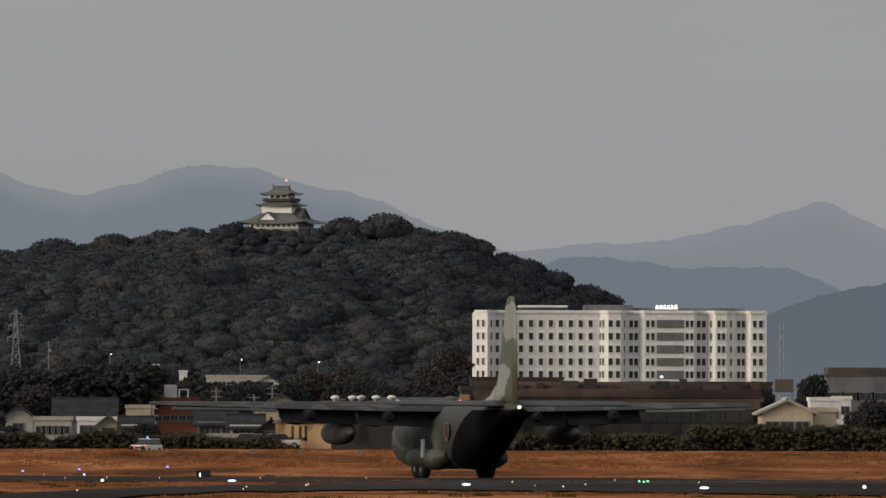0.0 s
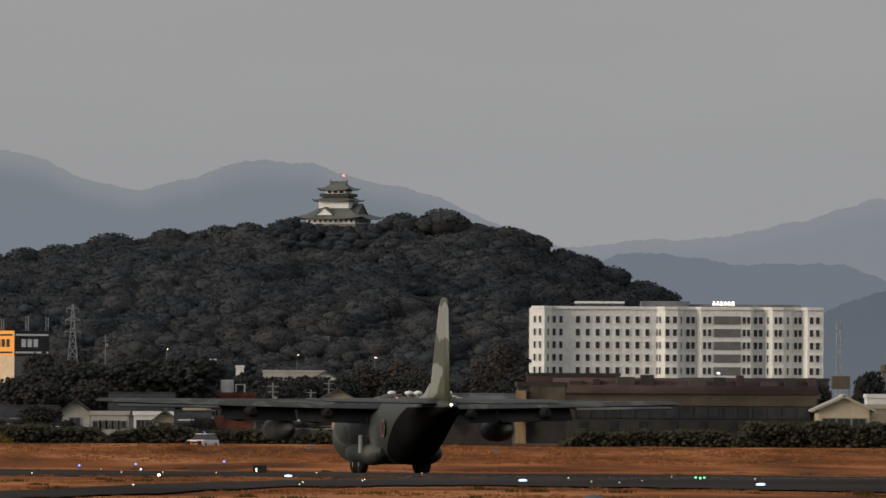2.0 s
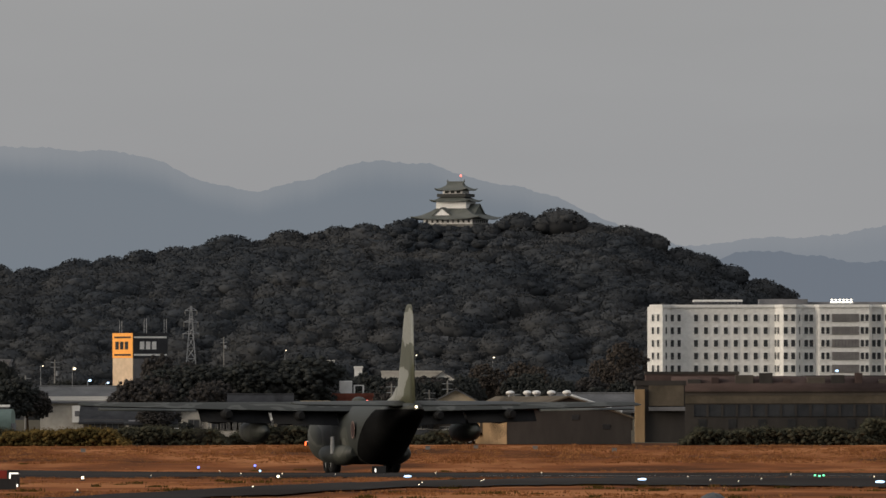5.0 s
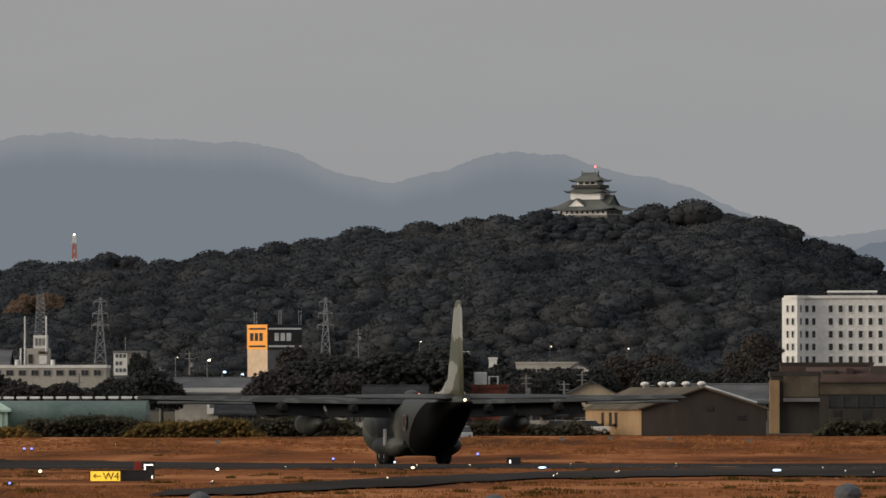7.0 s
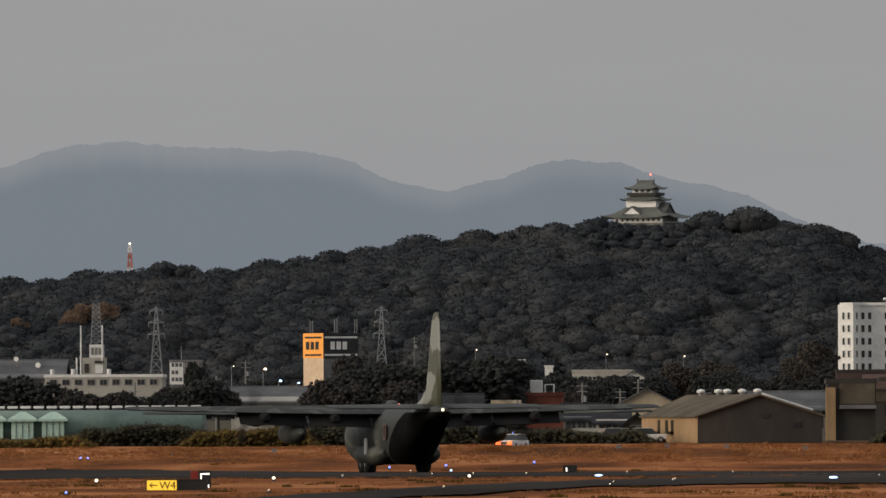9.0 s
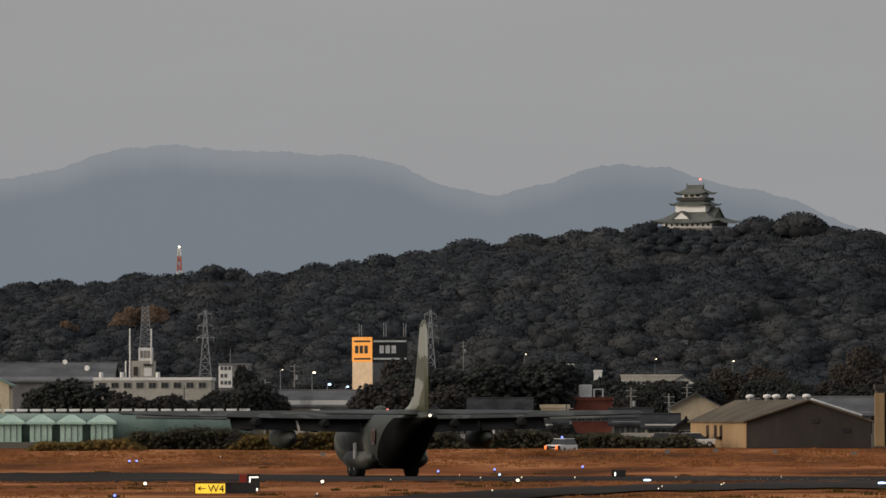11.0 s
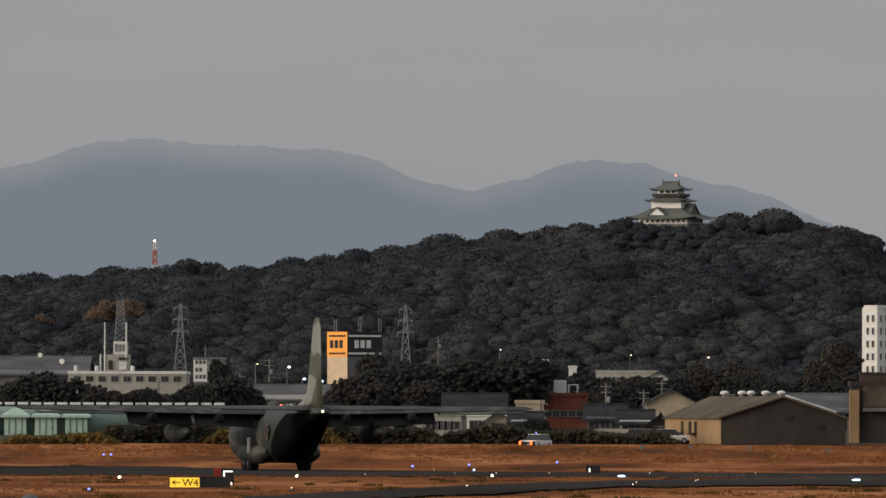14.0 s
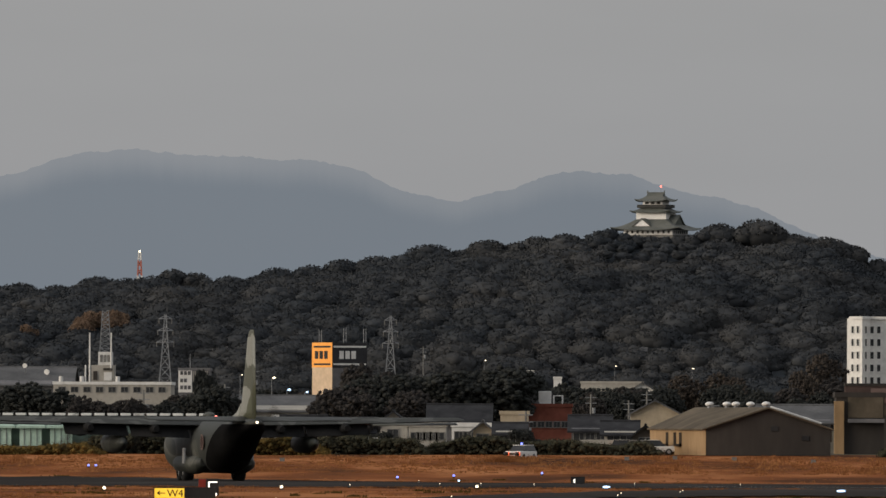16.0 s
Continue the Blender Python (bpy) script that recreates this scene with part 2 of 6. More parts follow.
def fin_camouflage():
    """Broad wavy bands up the fin: a dark tip, pale grey, mid green, and a pale patch along the lower leading edge."""
    m = bpy.data.materials.new("fin_camouflage_paint")
    m.use_nodes = True
    n, l = m.node_tree.nodes, m.node_tree.links
    b = n["Principled BSDF"]

    def calc(op, a, c):
        q = n.new("ShaderNodeMath")
        q.operation = op
        for slot, val in zip(q.inputs, (a, c)):
            if isinstance(val, (int, float)):
                slot.default_value = val
            else:
                l.new(val, slot)
        return q.outputs[0]

    def blend(fac, a, c):
        q = n.new("ShaderNodeMix")
        q.data_type = "RGBA"
        l.new(fac, q.inputs["Factor"])
        for slot, val in ((q.inputs["A"], a), (q.inputs["B"], c)):
            if isinstance(val, tuple):
                slot.default_value = (*val, 1)
            else:
                l.new(val, slot)
        return q.outputs["Result"]

    tc, sep = n.new("ShaderNodeTexCoord"), n.new("ShaderNodeSeparateXYZ")
    l.new(tc.outputs["Object"], sep.inputs[0])
    wave, grain = n.new("ShaderNodeTexNoise"), n.new("ShaderNodeTexNoise")
    wave.inputs["Scale"].default_value, wave.inputs["Detail"].default_value = 0.55, 2
    grain.inputs["Scale"].default_value, grain.inputs["Detail"].default_value = 5.0, 5
    for t in (wave, grain):
        l.new(tc.outputs["Object"], t.inputs["Vector"])
    w = calc("MULTIPLY", calc("SUBTRACT", wave.outputs["Fac"], 0.5), 2.6)
    z = calc("ADD", sep.outputs["Z"], w)
    pale, olive, mid = (0.235, 0.240, 0.215), (0.078, 0.082, 0.052), (0.090, 0.094, 0.072)
    # below 7.3 m the pale patch keeps to the leading edge
    lead = calc("ADD", calc("ADD", sep.outputs["Y"], 8.55), calc("ADD", calc("MULTIPLY", sep.outputs["Z"], 0.95), w))
    low = blend(calc("GREATER_THAN", lead, 0.0), olive, pale)
    col = blend(calc("GREATER_THAN", z, 7.3), low, mid)
    col = blend(calc("GREATER_THAN", z, 8.9), col, pale)
    col = blend(calc("GREATER_THAN", z, 11.2), col, mid)
    g = calc("ADD", calc("MULTIPLY", grain.outputs["Fac"], 0.5), 0.75)
    mul = n.new("ShaderNodeMix")
    mul.data_type, mul.blend_type = "RGBA", "MULTIPLY"
    mul.inputs["Factor"].default_value = 1.0
    l.new(col, mul.inputs["A"])
    l.new(g, mul.inputs["B"])
    l.new(mul.outputs["Result"], b.inputs["Base Color"])
    b.inputs["Roughness"].default_value, b.inputs["Specular IOR Level"].default_value = 0.6, 0.3
    return m


M_CAMOFIN = fin_camouflage()

# ---- small mesh tools ----


def mesh(name, verts, faces, material, smooth=False):
    me = bpy.data.meshes.new(name)
    me.from_pydata([tuple(v) for v in verts], [], [tuple(int(i) for i in f) for f in faces])
    me.update()
    if smooth:
        me.polygons.foreach_set("use_smooth", np.ones(len(me.polygons), dtype=bool))
    for m in (material if isinstance(material, (list, tuple)) else (material,)):
        me.materials.append(m)
    return me


def thing(name, place, label, category, group="", turn=0.0):
    ob = new(name)
    ob.empty_display_size = 0.1
    ob.matrix_basis = Matrix.Translation(place) @ pose(0, 0, 0, 0, 0, turn)
    return tagged(ob, label, category, group)


def part(name, bm, material, parent, label="", at=None):
    """Link a bmesh, or a mesh, as one object under a thing or a part."""
    if isinstance(bm, bmesh.types.BMesh):
        me = bpy.data.meshes.new(name)
        bm.to_mesh(me)
        bm.free()
        me.materials.append(material)
    else:
        me = bm
    ob = new(name, me)
    ob.parent = parent
    if at is not None:
        ob.matrix_basis = at
    if label:
        ob["label"] = label
    return ob


def structure(name, me, label, kind="structure"):
    return tagged(new(name, me), label, kind=kind)


def add_box(bm, x0, x1, y0, y1, z0, z1, bevel=0.0):
    r = bmesh.ops.create_cube(bm, size=1.0, matrix=Matrix.Translation(((x0 + x1) / 2, (y0 + y1) / 2, (z0 + z1) / 2)) @ Matrix.Diagonal((x1 - x0, y1 - y0, z1 - z0, 1)))
    if bevel:
        edges = list({e for v in r["verts"] for e in v.link_edges})
        bmesh.ops.bevel(bm, geom=edges, offset=bevel, segments=2, affect="EDGES", profile=0.6)
    return bm


def box(x0, x1, y0, y1, z0, z1, bevel=0.0):
    return add_box(bmesh.new(), x0, x1, y0, y1, z0, z1, bevel)


def add_rod(bm, a, b, r0, r1=None, seg=6):
    a, b = Vector(a), Vector(b)
    m = Matrix.Translation((a + b) / 2) @ (b - a).to_track_quat("Z", "Y").to_matrix().to_4x4()
    bmesh.ops.create_cone(bm, cap_ends=True, segments=seg, radius1=r0, radius2=r0 if r1 is None else r1, depth=(b - a).length, matrix=m)
    return bm


def rod(a, b, r0, r1=None, seg=8):
    return add_rod(bmesh.new(), a, b, r0, r1, seg)


def ball(c, r, sub=2):
    bm = bmesh.new()
    r = r if isinstance(r, (tuple, list)) else (r, r, r)
    bmesh.ops.create_icosphere(bm, subdivisions=sub, radius=1.0, matrix=Matrix.Translation(c) @ Matrix.Diagonal((*r, 1)))
    return bm


def loft(rings, cap=True):
    """A skin over closed rings of equally many points."""
    bm = bmesh.new()
    rows = [[bm.verts.new(p) for p in ring] for ring in rings]
    n = len(rows[0])
    for a, b in zip(rows, rows[1:]):
        for i in range(n):
            bm.faces.new((a[i], a[(i + 1) % n], b[(i + 1) % n], b[i]))
    if cap:
        bm.faces.new(list(reversed(rows[0])))
        bm.faces.new(rows[-1])
    bmesh.ops.recalc_face_normals(bm, faces=bm.faces[:])
    for f in bm.faces:
        f.smooth = len(f.verts) == 4
    return bm


def ico_arrays(sub):
    bm = bmesh.new()
    bmesh.ops.create_icosphere(bm, subdivisions=sub, radius=1.0)
    v = np.array([p.co[:] for p in bm.verts])
    f = np.array([[p.index for p in q.verts] for q in bm.faces])
    bm.free()
    return v, f


ICO1, ICO2 = ico_arrays(1), ico_arrays(2)


def lumps(rng, places, sizes, base, rough=0.22):
    """Uneven clumps of leaves, one island each, as arrays of points and triangles."""
    v0, f0 = base
    n = len(places)
    jig = 1 + rng.uniform(-rough, rough, (n, len(v0), 1))
    a = rng.uniform(0, 2 * math.pi, n)
    c, s = np.cos(a)[:, None], np.sin(a)[:, None]
    p = v0[None] * jig
    p = np.stack([p[..., 0] * c - p[..., 1] * s, p[..., 0] * s + p[..., 1] * c, p[..., 2]], -1)
    p = p * np.asarray(sizes)[:, None, :] + np.asarray(places)[:, None, :]
    f = f0[None] + (np.arange(n) * len(v0))[:, None, None]
    return p.reshape(-1, 3), f.reshape(-1, 3)


def leaf_chips(rng, places, size):
    """Small loose leaves, one triangle pair each."""
    n = len(places)
    d1 = rng.normal(size=(n, 3))
    d2 = rng.normal(size=(n, 3))
    d1 *= (size * rng.uniform(0.6, 1.4, (n, 1))) / np.linalg.norm(d1, axis=1, keepdims=True)
    d2 *= (size * 0.6) / np.linalg.norm(d2, axis=1, keepdims=True)
    p = np.stack([places - d1, places + d2, places + d1, places - d2], 1)
    f = np.arange(n * 4).reshape(n, 4)
    return p.reshape(-1, 3), f


def fast_mesh(name, chunks, material, smooth=False):
    """One mesh out of arrays of points and of triangles or quads."""
    me = bpy.data.meshes.new(name)
    base, vs, loops, starts, at = 0, [], [], [], 0
    for v, f in chunks:
        vs.append(v)
        loops.append((f + base).ravel())
        k = f.shape[1]
        starts.append(at + np.arange(len(f)) * k)
        at += f.size
        base += len(v)
    v, loop, start = np.concatenate(vs), np.concatenate(loops), np.concatenate(starts)
    me.vertices.add(len(v))
    me.vertices.foreach_set("co", v.astype(np.float32).ravel())
    me.loops.add(len(loop))
    me.loops.foreach_set("vertex_index", loop.astype(np.int32))
    me.polygons.add(len(start))
    me.polygons.foreach_set("loop_start", start.astype(np.int32))
    if smooth:
        me.polygons.foreach_set("use_smooth", np.ones(len(start), dtype=bool))
    me.update(calc_edges=True)
    me.validate()
    me.materials.append(material)
    return me


# ---- the ground ----


def ground_z(y):
    """The airfield falls gently away from the viewer and ends in a grass bank below the town."""
    ys = (-200, 60, 360, 650, 780, 840, 900, 950, 990, 9000)
    zs = (1.5, 1.5, 1.0, 0.0, -0.72, -0.80, -0.05, 0.66, 0.78, 0.78)
    return float(np.interp(y, ys, zs))


def level_z(y):
    return sum(ground_z(y + k) for k in (-14, -7, 0, 7, 14)) / 5


def sheet(name, xs, ys, lift, material, wobble=0.0):
    v, f = [], []
    for y in ys:
        for x in xs:
            v.append((x, y, level_z(y) + lift + (noise.noise((x * 0.05, y * 0.05, 0)) * wobble if wobble else 0)))
    w = len(xs)
    for j in range(len(ys) - 1):
        for i in range(w - 1):
            f.append((j * w + i, j * w + i + 1, (j + 1) * w + i + 1, (j + 1) * w + i))
    return mesh(name, v, f, material, True)


ys_ground = [-3000, -600, -100, *range(-40, 380, 20), *range(380, 1010, 5), 1100, 1400, 2000, 3000, 4990]
structure("ground", sheet("ground", (-2600, -900, -300, -150, -75, 0, 75, 150, 300, 900, 2600), ys_ground, 0.0, M_DRYGRASS), "orange-brown dry winter grass airfield, gently falling")
structure("town_floor", mesh("town_floor", [(-2600, 1010, 0.80), (2600, 1010, 0.80), (2600, 4990, 0.80), (-2600, 4990, 0.80)], [(0, 1, 2, 3)], M_FIELD), "dull earth and paving under the town")


# the broad taxiway runs across and away to the left; a link joins it from the near side


def main_far(x):
    """The far edge runs away to the left along the way of the aeroplane; its rim is uneven."""
    return min(842.0, max(606.0, 727.0 - 2.83 * x)) + 7 * noise.noise((x * 0.23, 4.4, 0)) + 3 * noise.noise((x * 0.9, 1.4, 0))



def main_near(x):
    return float(np.interp(x, (-40, 0, 40), (566, 556, 546))) + 9 * noise.noise((x * 0.35, 8.1, 0)) + 4 * noise.noise((x * 1.3, 2.7, 0))


LINK = (((-13.8, 330), (-13.4, 316)), ((-12.2, 362), (-10.8, 320)), ((-9.4, 406), (-8.0, 346)), ((-7.1, 453), (-5.7, 366)), ((-1.8, 504), (-1.6, 425)), ((4.5, 540), (6.0, 455)), ((12, 552), (14.0, 436)), ((22, 562), (24.4, 402)), ((60, 566), (56, 385)))


def in_polygon(x, y, pts):
    hit = False
    for (x0, y0), (x1, y1) in zip(pts, pts[1:] + pts[:1]):
        if (y0 > y) != (y1 > y) and x < x0 + (x1 - x0) * (y - y0) / (y1 - y0):
            hit = not hit
    return hit


LINK_EDGE = [a for a, b in LINK] + [b for a, b in reversed(LINK)]


def on_pavement(x, y):
    return main_near(x) < y < main_far(x) or in_polygon(x, y, LINK_EDGE)


def paved(name, pairs, cross, lift, material, label):
    """A pavement skin between far and near edge stations, following the ground."""
    v, f = [], []
    for (ux, uy), (lx, ly) in pairs:
        for j in range(cross + 1):
            q = j / cross
            x, y = ux + (lx - ux) * q, uy + (ly - uy) * q
            v.append((x, y, level_z(y) + lift))
    for i in range(len(pairs) - 1):
        for j in range(cross):
            a = i * (cross + 1) + j
            f.append((a, a + cross + 1, a + cross + 2, a + 1))
    return structure(name, mesh(name, v, f, material, True), label)


paved("taxiway", [((x, main_far(x)), (x, main_near(x))) for x in np.arange(-160, 160.5, 1.0)], 40, 0.05, M_ASPHALT, "dark worn asphalt taxiway between dry grass")
fine_link = []
for (a, b), (c, d) in zip(LINK, LINK[1:]):
    for k in range(16):
        q = k / 16
        far_x, near_x = a[0] + (c[0] - a[0]) * q, b[0] + (d[0] - b[0]) * q
        fine_link.append(((far_x, a[1] + (c[1] - a[1]) * q + 13 * noise.noise((far_x * 0.7, 3.3, 0)) + 6 * noise.noise((far_x * 2.1, 5.3, 0))),
                          (near_x, b[1] + (d[1] - b[1]) * q + 9 * noise.noise((near_x * 0.8, 6.3, 0)) + 5 * noise.noise((near_x * 2.3, 9.3, 0)))))
fine_link.append(LINK[-1])
paved("taxiway_link", fine_link, 24, 0.07, M_ASPHALT, "narrower asphalt link joining the taxiway")
paved("edge_line", [((x, 580.6), (x, 579.8)) for x in range(2, 121, 6)], 2, 0.09, M_PAINT, "thin white painted taxiway edge line")

# ---- the transport aeroplane: nose towards +y, origin on the ground below the wing ----


def fuselage_ring(y, zb, zt, hw, flat, n=48):
    """One section: bottom and top heights, half width; flat squares the lower half."""
    ring = []
    zc, hz = (zb + zt) / 2, (zt - zb) / 2
    for k in range(n):
        a = 2 * math.pi * k / n
        c, s = math.cos(a), math.sin(a)
        e = flat if s < 0 else 1.0
        ring.append((math.copysign(abs(c) ** e, c) * hw, y, zc + math.copysign(abs(s) ** e, s) * hz))
    return ring


def airfoil(x, y_le, chord, z, thick, droop=0.0, n=9):
    """A closed wing section in the plane of x; incidence lifts the leading edge."""
    up, lo = [], []
    for k in range(n):
        s = (1 - math.cos(math.pi * k / (n - 1))) / 2
        t = thick * chord * (2.97 * math.sqrt(s) - 1.26 * s - 3.516 * s * s + 2.843 * s ** 3 - 1.036 * s ** 4) / 2
        yy = y_le - s * chord
        zz = z + (0.5 - s) * chord * 0.045
        up.append((x, yy, zz + t * 1.25))
        lo.append((x, yy, zz - t * 0.75))
    return up + list(reversed(lo[1:-1]))


def wing_half(side):
    rings = []
    for x, y_le, chord, z, th in ((0, 2.2, 4.9, 4.42, 0.17), (5.2, 2.2, 4.9, 4.47, 0.165), (10.4, 1.9, 4.3, 4.56, 0.15), (16, 1.55, 3.3, 4.70, 0.13), (19.9, 1.3, 2.55, 4.80, 0.11), (20.2, 0.95, 1.7, 4.82, 0.08)):
        rings.append(airfoil(side * x, y_le, chord, z, th))
    bm = loft(rings)
    # downward faces take the near-black that holds the underside's shade
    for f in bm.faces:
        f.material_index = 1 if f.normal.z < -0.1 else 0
    return bm


def flap(side, x0, x1, angle):
    """A lowered trailing-edge flap panel with rounded nose."""
    rings = []
    for x in (x0, x1):
        chord = 1.6 - 0.03 * x
        y0 = -1.95 + 0.028 * x
        z0 = 4.30 + 0.011 * x
        ring = []
        for s, t in ((0, 0.0), (0.1, 0.10), (0.4, 0.11), (1, 0.02), (1, -0.02), (0.4, -0.09), (0.1, -0.10)):
            a = radians(angle)
            ring.append((side * x, y0 - s * chord * math.cos(a) + t * math.sin(a), z0 - s * chord * math.sin(a) + t * math.cos(a)))
        rings.append(ring)
    return loft(rings)


def body_of_revolution(x, z, stations, n=16, squash=1.0):
    """stations: y, radius, drop."""
    rings = []
    for y, r, drop in stations:
        rings.append([(x + r * math.cos(2 * math.pi * k / n), y, z - drop + squash * r * math.sin(2 * math.pi * k / n)) for k in range(n)])
    return loft(rings)


def make_aeroplane():
    plane = thing("transport_aeroplane", (0, 0, 0), "four-engined high-wing transport aeroplane in green-grey camouflage, taxiing", "aeroplane")
    sections = [(12.4, 1.75, 2.05, 0.15, 1), (12.0, 1.30, 2.55, 0.75, 1), (11.2, 0.95, 3.10, 1.25, 1), (10.0, 0.75, 3.95, 1.70, 1), (8.6, 0.64, 4.65, 2.02, 0.95),
                (7.0, 0.60, 4.86, 2.15, 0.9), (2.0, 0.60, 4.90, 2.15, 0.9), (-4.8, 0.60, 4.90, 2.15, 0.9), (-6.2, 0.64, 4.90, 2.06, 0.85), (-8.5, 1.35, 4.90, 1.80, 0.78),
                (-11.0, 2.20, 4.90, 1.48, 0.66), (-13.5, 3.05, 4.88, 1.18, 0.55), (-15.6, 3.75, 4.84, 0.95, 0.45), (-16.9, 4.15, 4.80, 0.55, 0.8), (-17.3, 4.38, 4.68, 0.18, 1)]
    fine = []
    for p, q in zip(sections, sections[1:]):
        steps = 4 if q[0] < -5 else 1
        fine += [tuple(a + (b - a) * i / steps for a, b in zip(p, q)) for i in range(steps)]
    sections = fine + [sections[-1]]

    shell = loft([fuselage_ring(*s) for s in sections])
    for f in shell.faces:
        if f.calc_center_median().y < -6.5:
            f.smooth = False
    ramp = shell.copy()
    # the painted-in shade starts at a slanting edge, ends below the tail cone's top
    for spot_on, away in (((0, -5.5, 0.7), (0, 1, 1.2)), ((0, 0, 4.40), (0, 0, 1)), ((0, -17.2, 0), (0, -1, 0))):
        bmesh.ops.bisect_plane(ramp, geom=ramp.verts[:] + ramp.edges[:] + ramp.faces[:], plane_co=spot_on, plane_no=away, clear_outer=True)
    ramp.normal_update()
    for v in ramp.verts:
        v.co += v.normal * 0.02
    fuselage = part("fuselage", shell, M_CAMO, plane)
    part("cargo_ramp", ramp, M_RAMPSHADE, plane, "loading ramp and flanks under the swept-up tail, shade put into their black")
    for side in (-1, 1):
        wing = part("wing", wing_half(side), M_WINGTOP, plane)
        wing.data.materials.append(M_DARKSHADE)
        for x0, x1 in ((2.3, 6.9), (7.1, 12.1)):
            part("flap", flap(side, x0, x1, 40), M_DARKSHADE, wing, "lowered flap, its shade put into the colour")
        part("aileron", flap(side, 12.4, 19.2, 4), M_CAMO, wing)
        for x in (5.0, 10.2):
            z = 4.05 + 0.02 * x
            # under-wing shade is put into the nacelle's near-black
            nac = part("nacelle", body_of_revolution(side * x, z, ((4.3, 0.42, 0.0), (4.0, 0.62, 0.0), (3.0, 0.68, 0.05), (1.0, 0.68, 0.12), (-1.2, 0.55, 0.15), (-2.5, 0.38, 0.12), (-3.0, 0.28, 0.10))), M_DARKSHADE, plane, "engine nacelle, under-wing shade put into its colour")
            part("exhaust", rod((side * x, -2.9, z - 0.10), (side * x, -3.3, z - 0.12), 0.27, 0.24, 14), M_DARKSHADE, nac, "sooty exhaust pipe")
        tank = part("fuel_tank", body_of_revolution(side * 7.6, 2.95, ((4.3, 0.05, 0), (3.7, 0.42, 0), (2.5, 0.72, 0), (0.5, 0.80, 0), (-1.5, 0.70, 0), (-2.9, 0.35, 0), (-3.5, 0.04, 0)), 18), M_CAMO, plane, "long underwing fuel tank")
        part("tank_pylon", box(side * 7.6 - 0.12, side * 7.6 + 0.12, -1.6, 2.0, 3.6, 4.35, 0.05), M_CAMO, tank)
        sp = part("gear_fairing", loft([[(side * (1.75 + hw * math.cos(a)), y, z + hz * math.sin(a)) for a in np.linspace(0, 2 * math.pi, 17)[:-1]]
                                        for y, z, hw, hz in ((3.6, 1.5, 0.2, 0.3), (2.8, 1.35, 0.75, 0.62), (1.4, 1.28, 1.02, 0.72), (-2.6, 1.26, 1.04, 0.74), (-4.4, 1.35, 0.85, 0.62), (-5.8, 1.5, 0.3, 0.3))]), M_CAMO, plane)
        part("panel", box(side * 2.70 - 0.09, side * 2.70 + 0.09, -3.0, -2.4, 1.35, 2.55, 0.05), M_BARE, sp, "bare pale grey panel")
        for y in (0.75, -0.95):
            wheel = part("wheel", rod((-0.22, 0, 0), (0.22, 0, 0), 0.36, 0.36, 20), M_BARE, plane, "", Matrix.Translation((side * 2.18, y, 0.71)))
            part("tyre", tyre(0.71, 0.30), M_TYRE, wheel)
            WHEELS.append((wheel, 0.71))
            part("gear_leg", rod((side * 2.0, y, 0.71), (side * 1.9, y, 1.5), 0.12), M_BARE, plane)
        stab = part("tailplane", loft([airfoil(side * x, yl, c, z, 0.10) for x, yl, c, z in ((0.2, -12.0, 4.2, 4.72), (4.0, -12.5, 3.3, 4.76), (7.7, -13.0, 2.3, 4.80), (8.0, -13.4, 1.6, 4.80))]), M_CAMO, plane)
        part("elevator", box(side * 4.2 - 3.4, side * 4.2 + 3.4, -16.35, -15.75, 4.62, 4.68, 0.02), M_CAMO, stab)
    # fin with its long dorsal fillet
    fin_rows = []
    for z, yl, c, th in ((4.75, -10.6, 6.2, 0.09), (5.5, -11.6, 5.0, 0.10), (8.5, -12.9, 3.6, 0.115), (11.0, -13.9, 2.45, 0.125), (11.5, -14.35, 1.8, 0.12), (11.66, -14.8, 1.1, 0.08)):
        row = airfoil(0, yl, c, 0, th)
        fin_rows.append([(pz - (0.5 - (yl - py) / c) * c * 0.045, py, z) for _, py, pz in row])
    fin = part("fin", loft(fin_rows), M_CAMOFIN, plane, "pale green-grey camouflaged fin")
    part("dorsal_fillet", loft([[(0.02, -7.2, 4.86), (-0.02, -7.2, 4.86), (-0.02, -7.2, 4.84), (0.02, -7.2, 4.84)],
                                [(0.05, -10.0, 5.35), (-0.05, -10.0, 5.35), (-0.14, -10.0, 4.8), (0.14, -10.0, 4.8)],
                                [(0.08, -11.6, 6.0), (-0.08, -11.6, 6.0), (-0.2, -11.6, 4.8), (0.2, -11.6, 4.8)]]), M_CAMOFIN, fin)
    part("rudder", loft([[(0.16, -16.15, 4.95), (-0.16, -16.15, 4.95), (-0.03, -17.05, 4.95), (0.03, -17.05, 4.95)],
                         [(0.10, -15.95, 11.0), (-0.10, -15.95, 11.0), (-0.02, -16.45, 11.0), (0.02, -16.45, 11.0)]]), M_CAMOFIN, fin)
    part("tail_light", ball((0, -17.42, 4.55), 0.10, 2), G_WARM, plane, "glowing white tail light")
    for side in (-1, 1):
        disc = bmesh.new()
        bmesh.ops.create_circle(disc, cap_ends=True, segments=28, radius=0.60)
        rim = disc.copy()
        out = Matrix.Translation((side * 2.10, -6.6, 3.02)) @ pose(0, 0, 0, 0, 90 * side, 0)
        ri = part("roundel_rim", rim, M_ROUNDRIM, plane, "white-edged red roundel", out)
        part("roundel", disc, M_ROUNDEL, ri, "", Matrix.Translation((0, 0, 0.006)) @ Matrix.Diagonal((0.88, 0.88, 1, 1)))
    beacon = part("beacon", ball((0, -1.9, 5.0), 0.12, 2), G_RED, plane, "glowing red beacon on the spine")
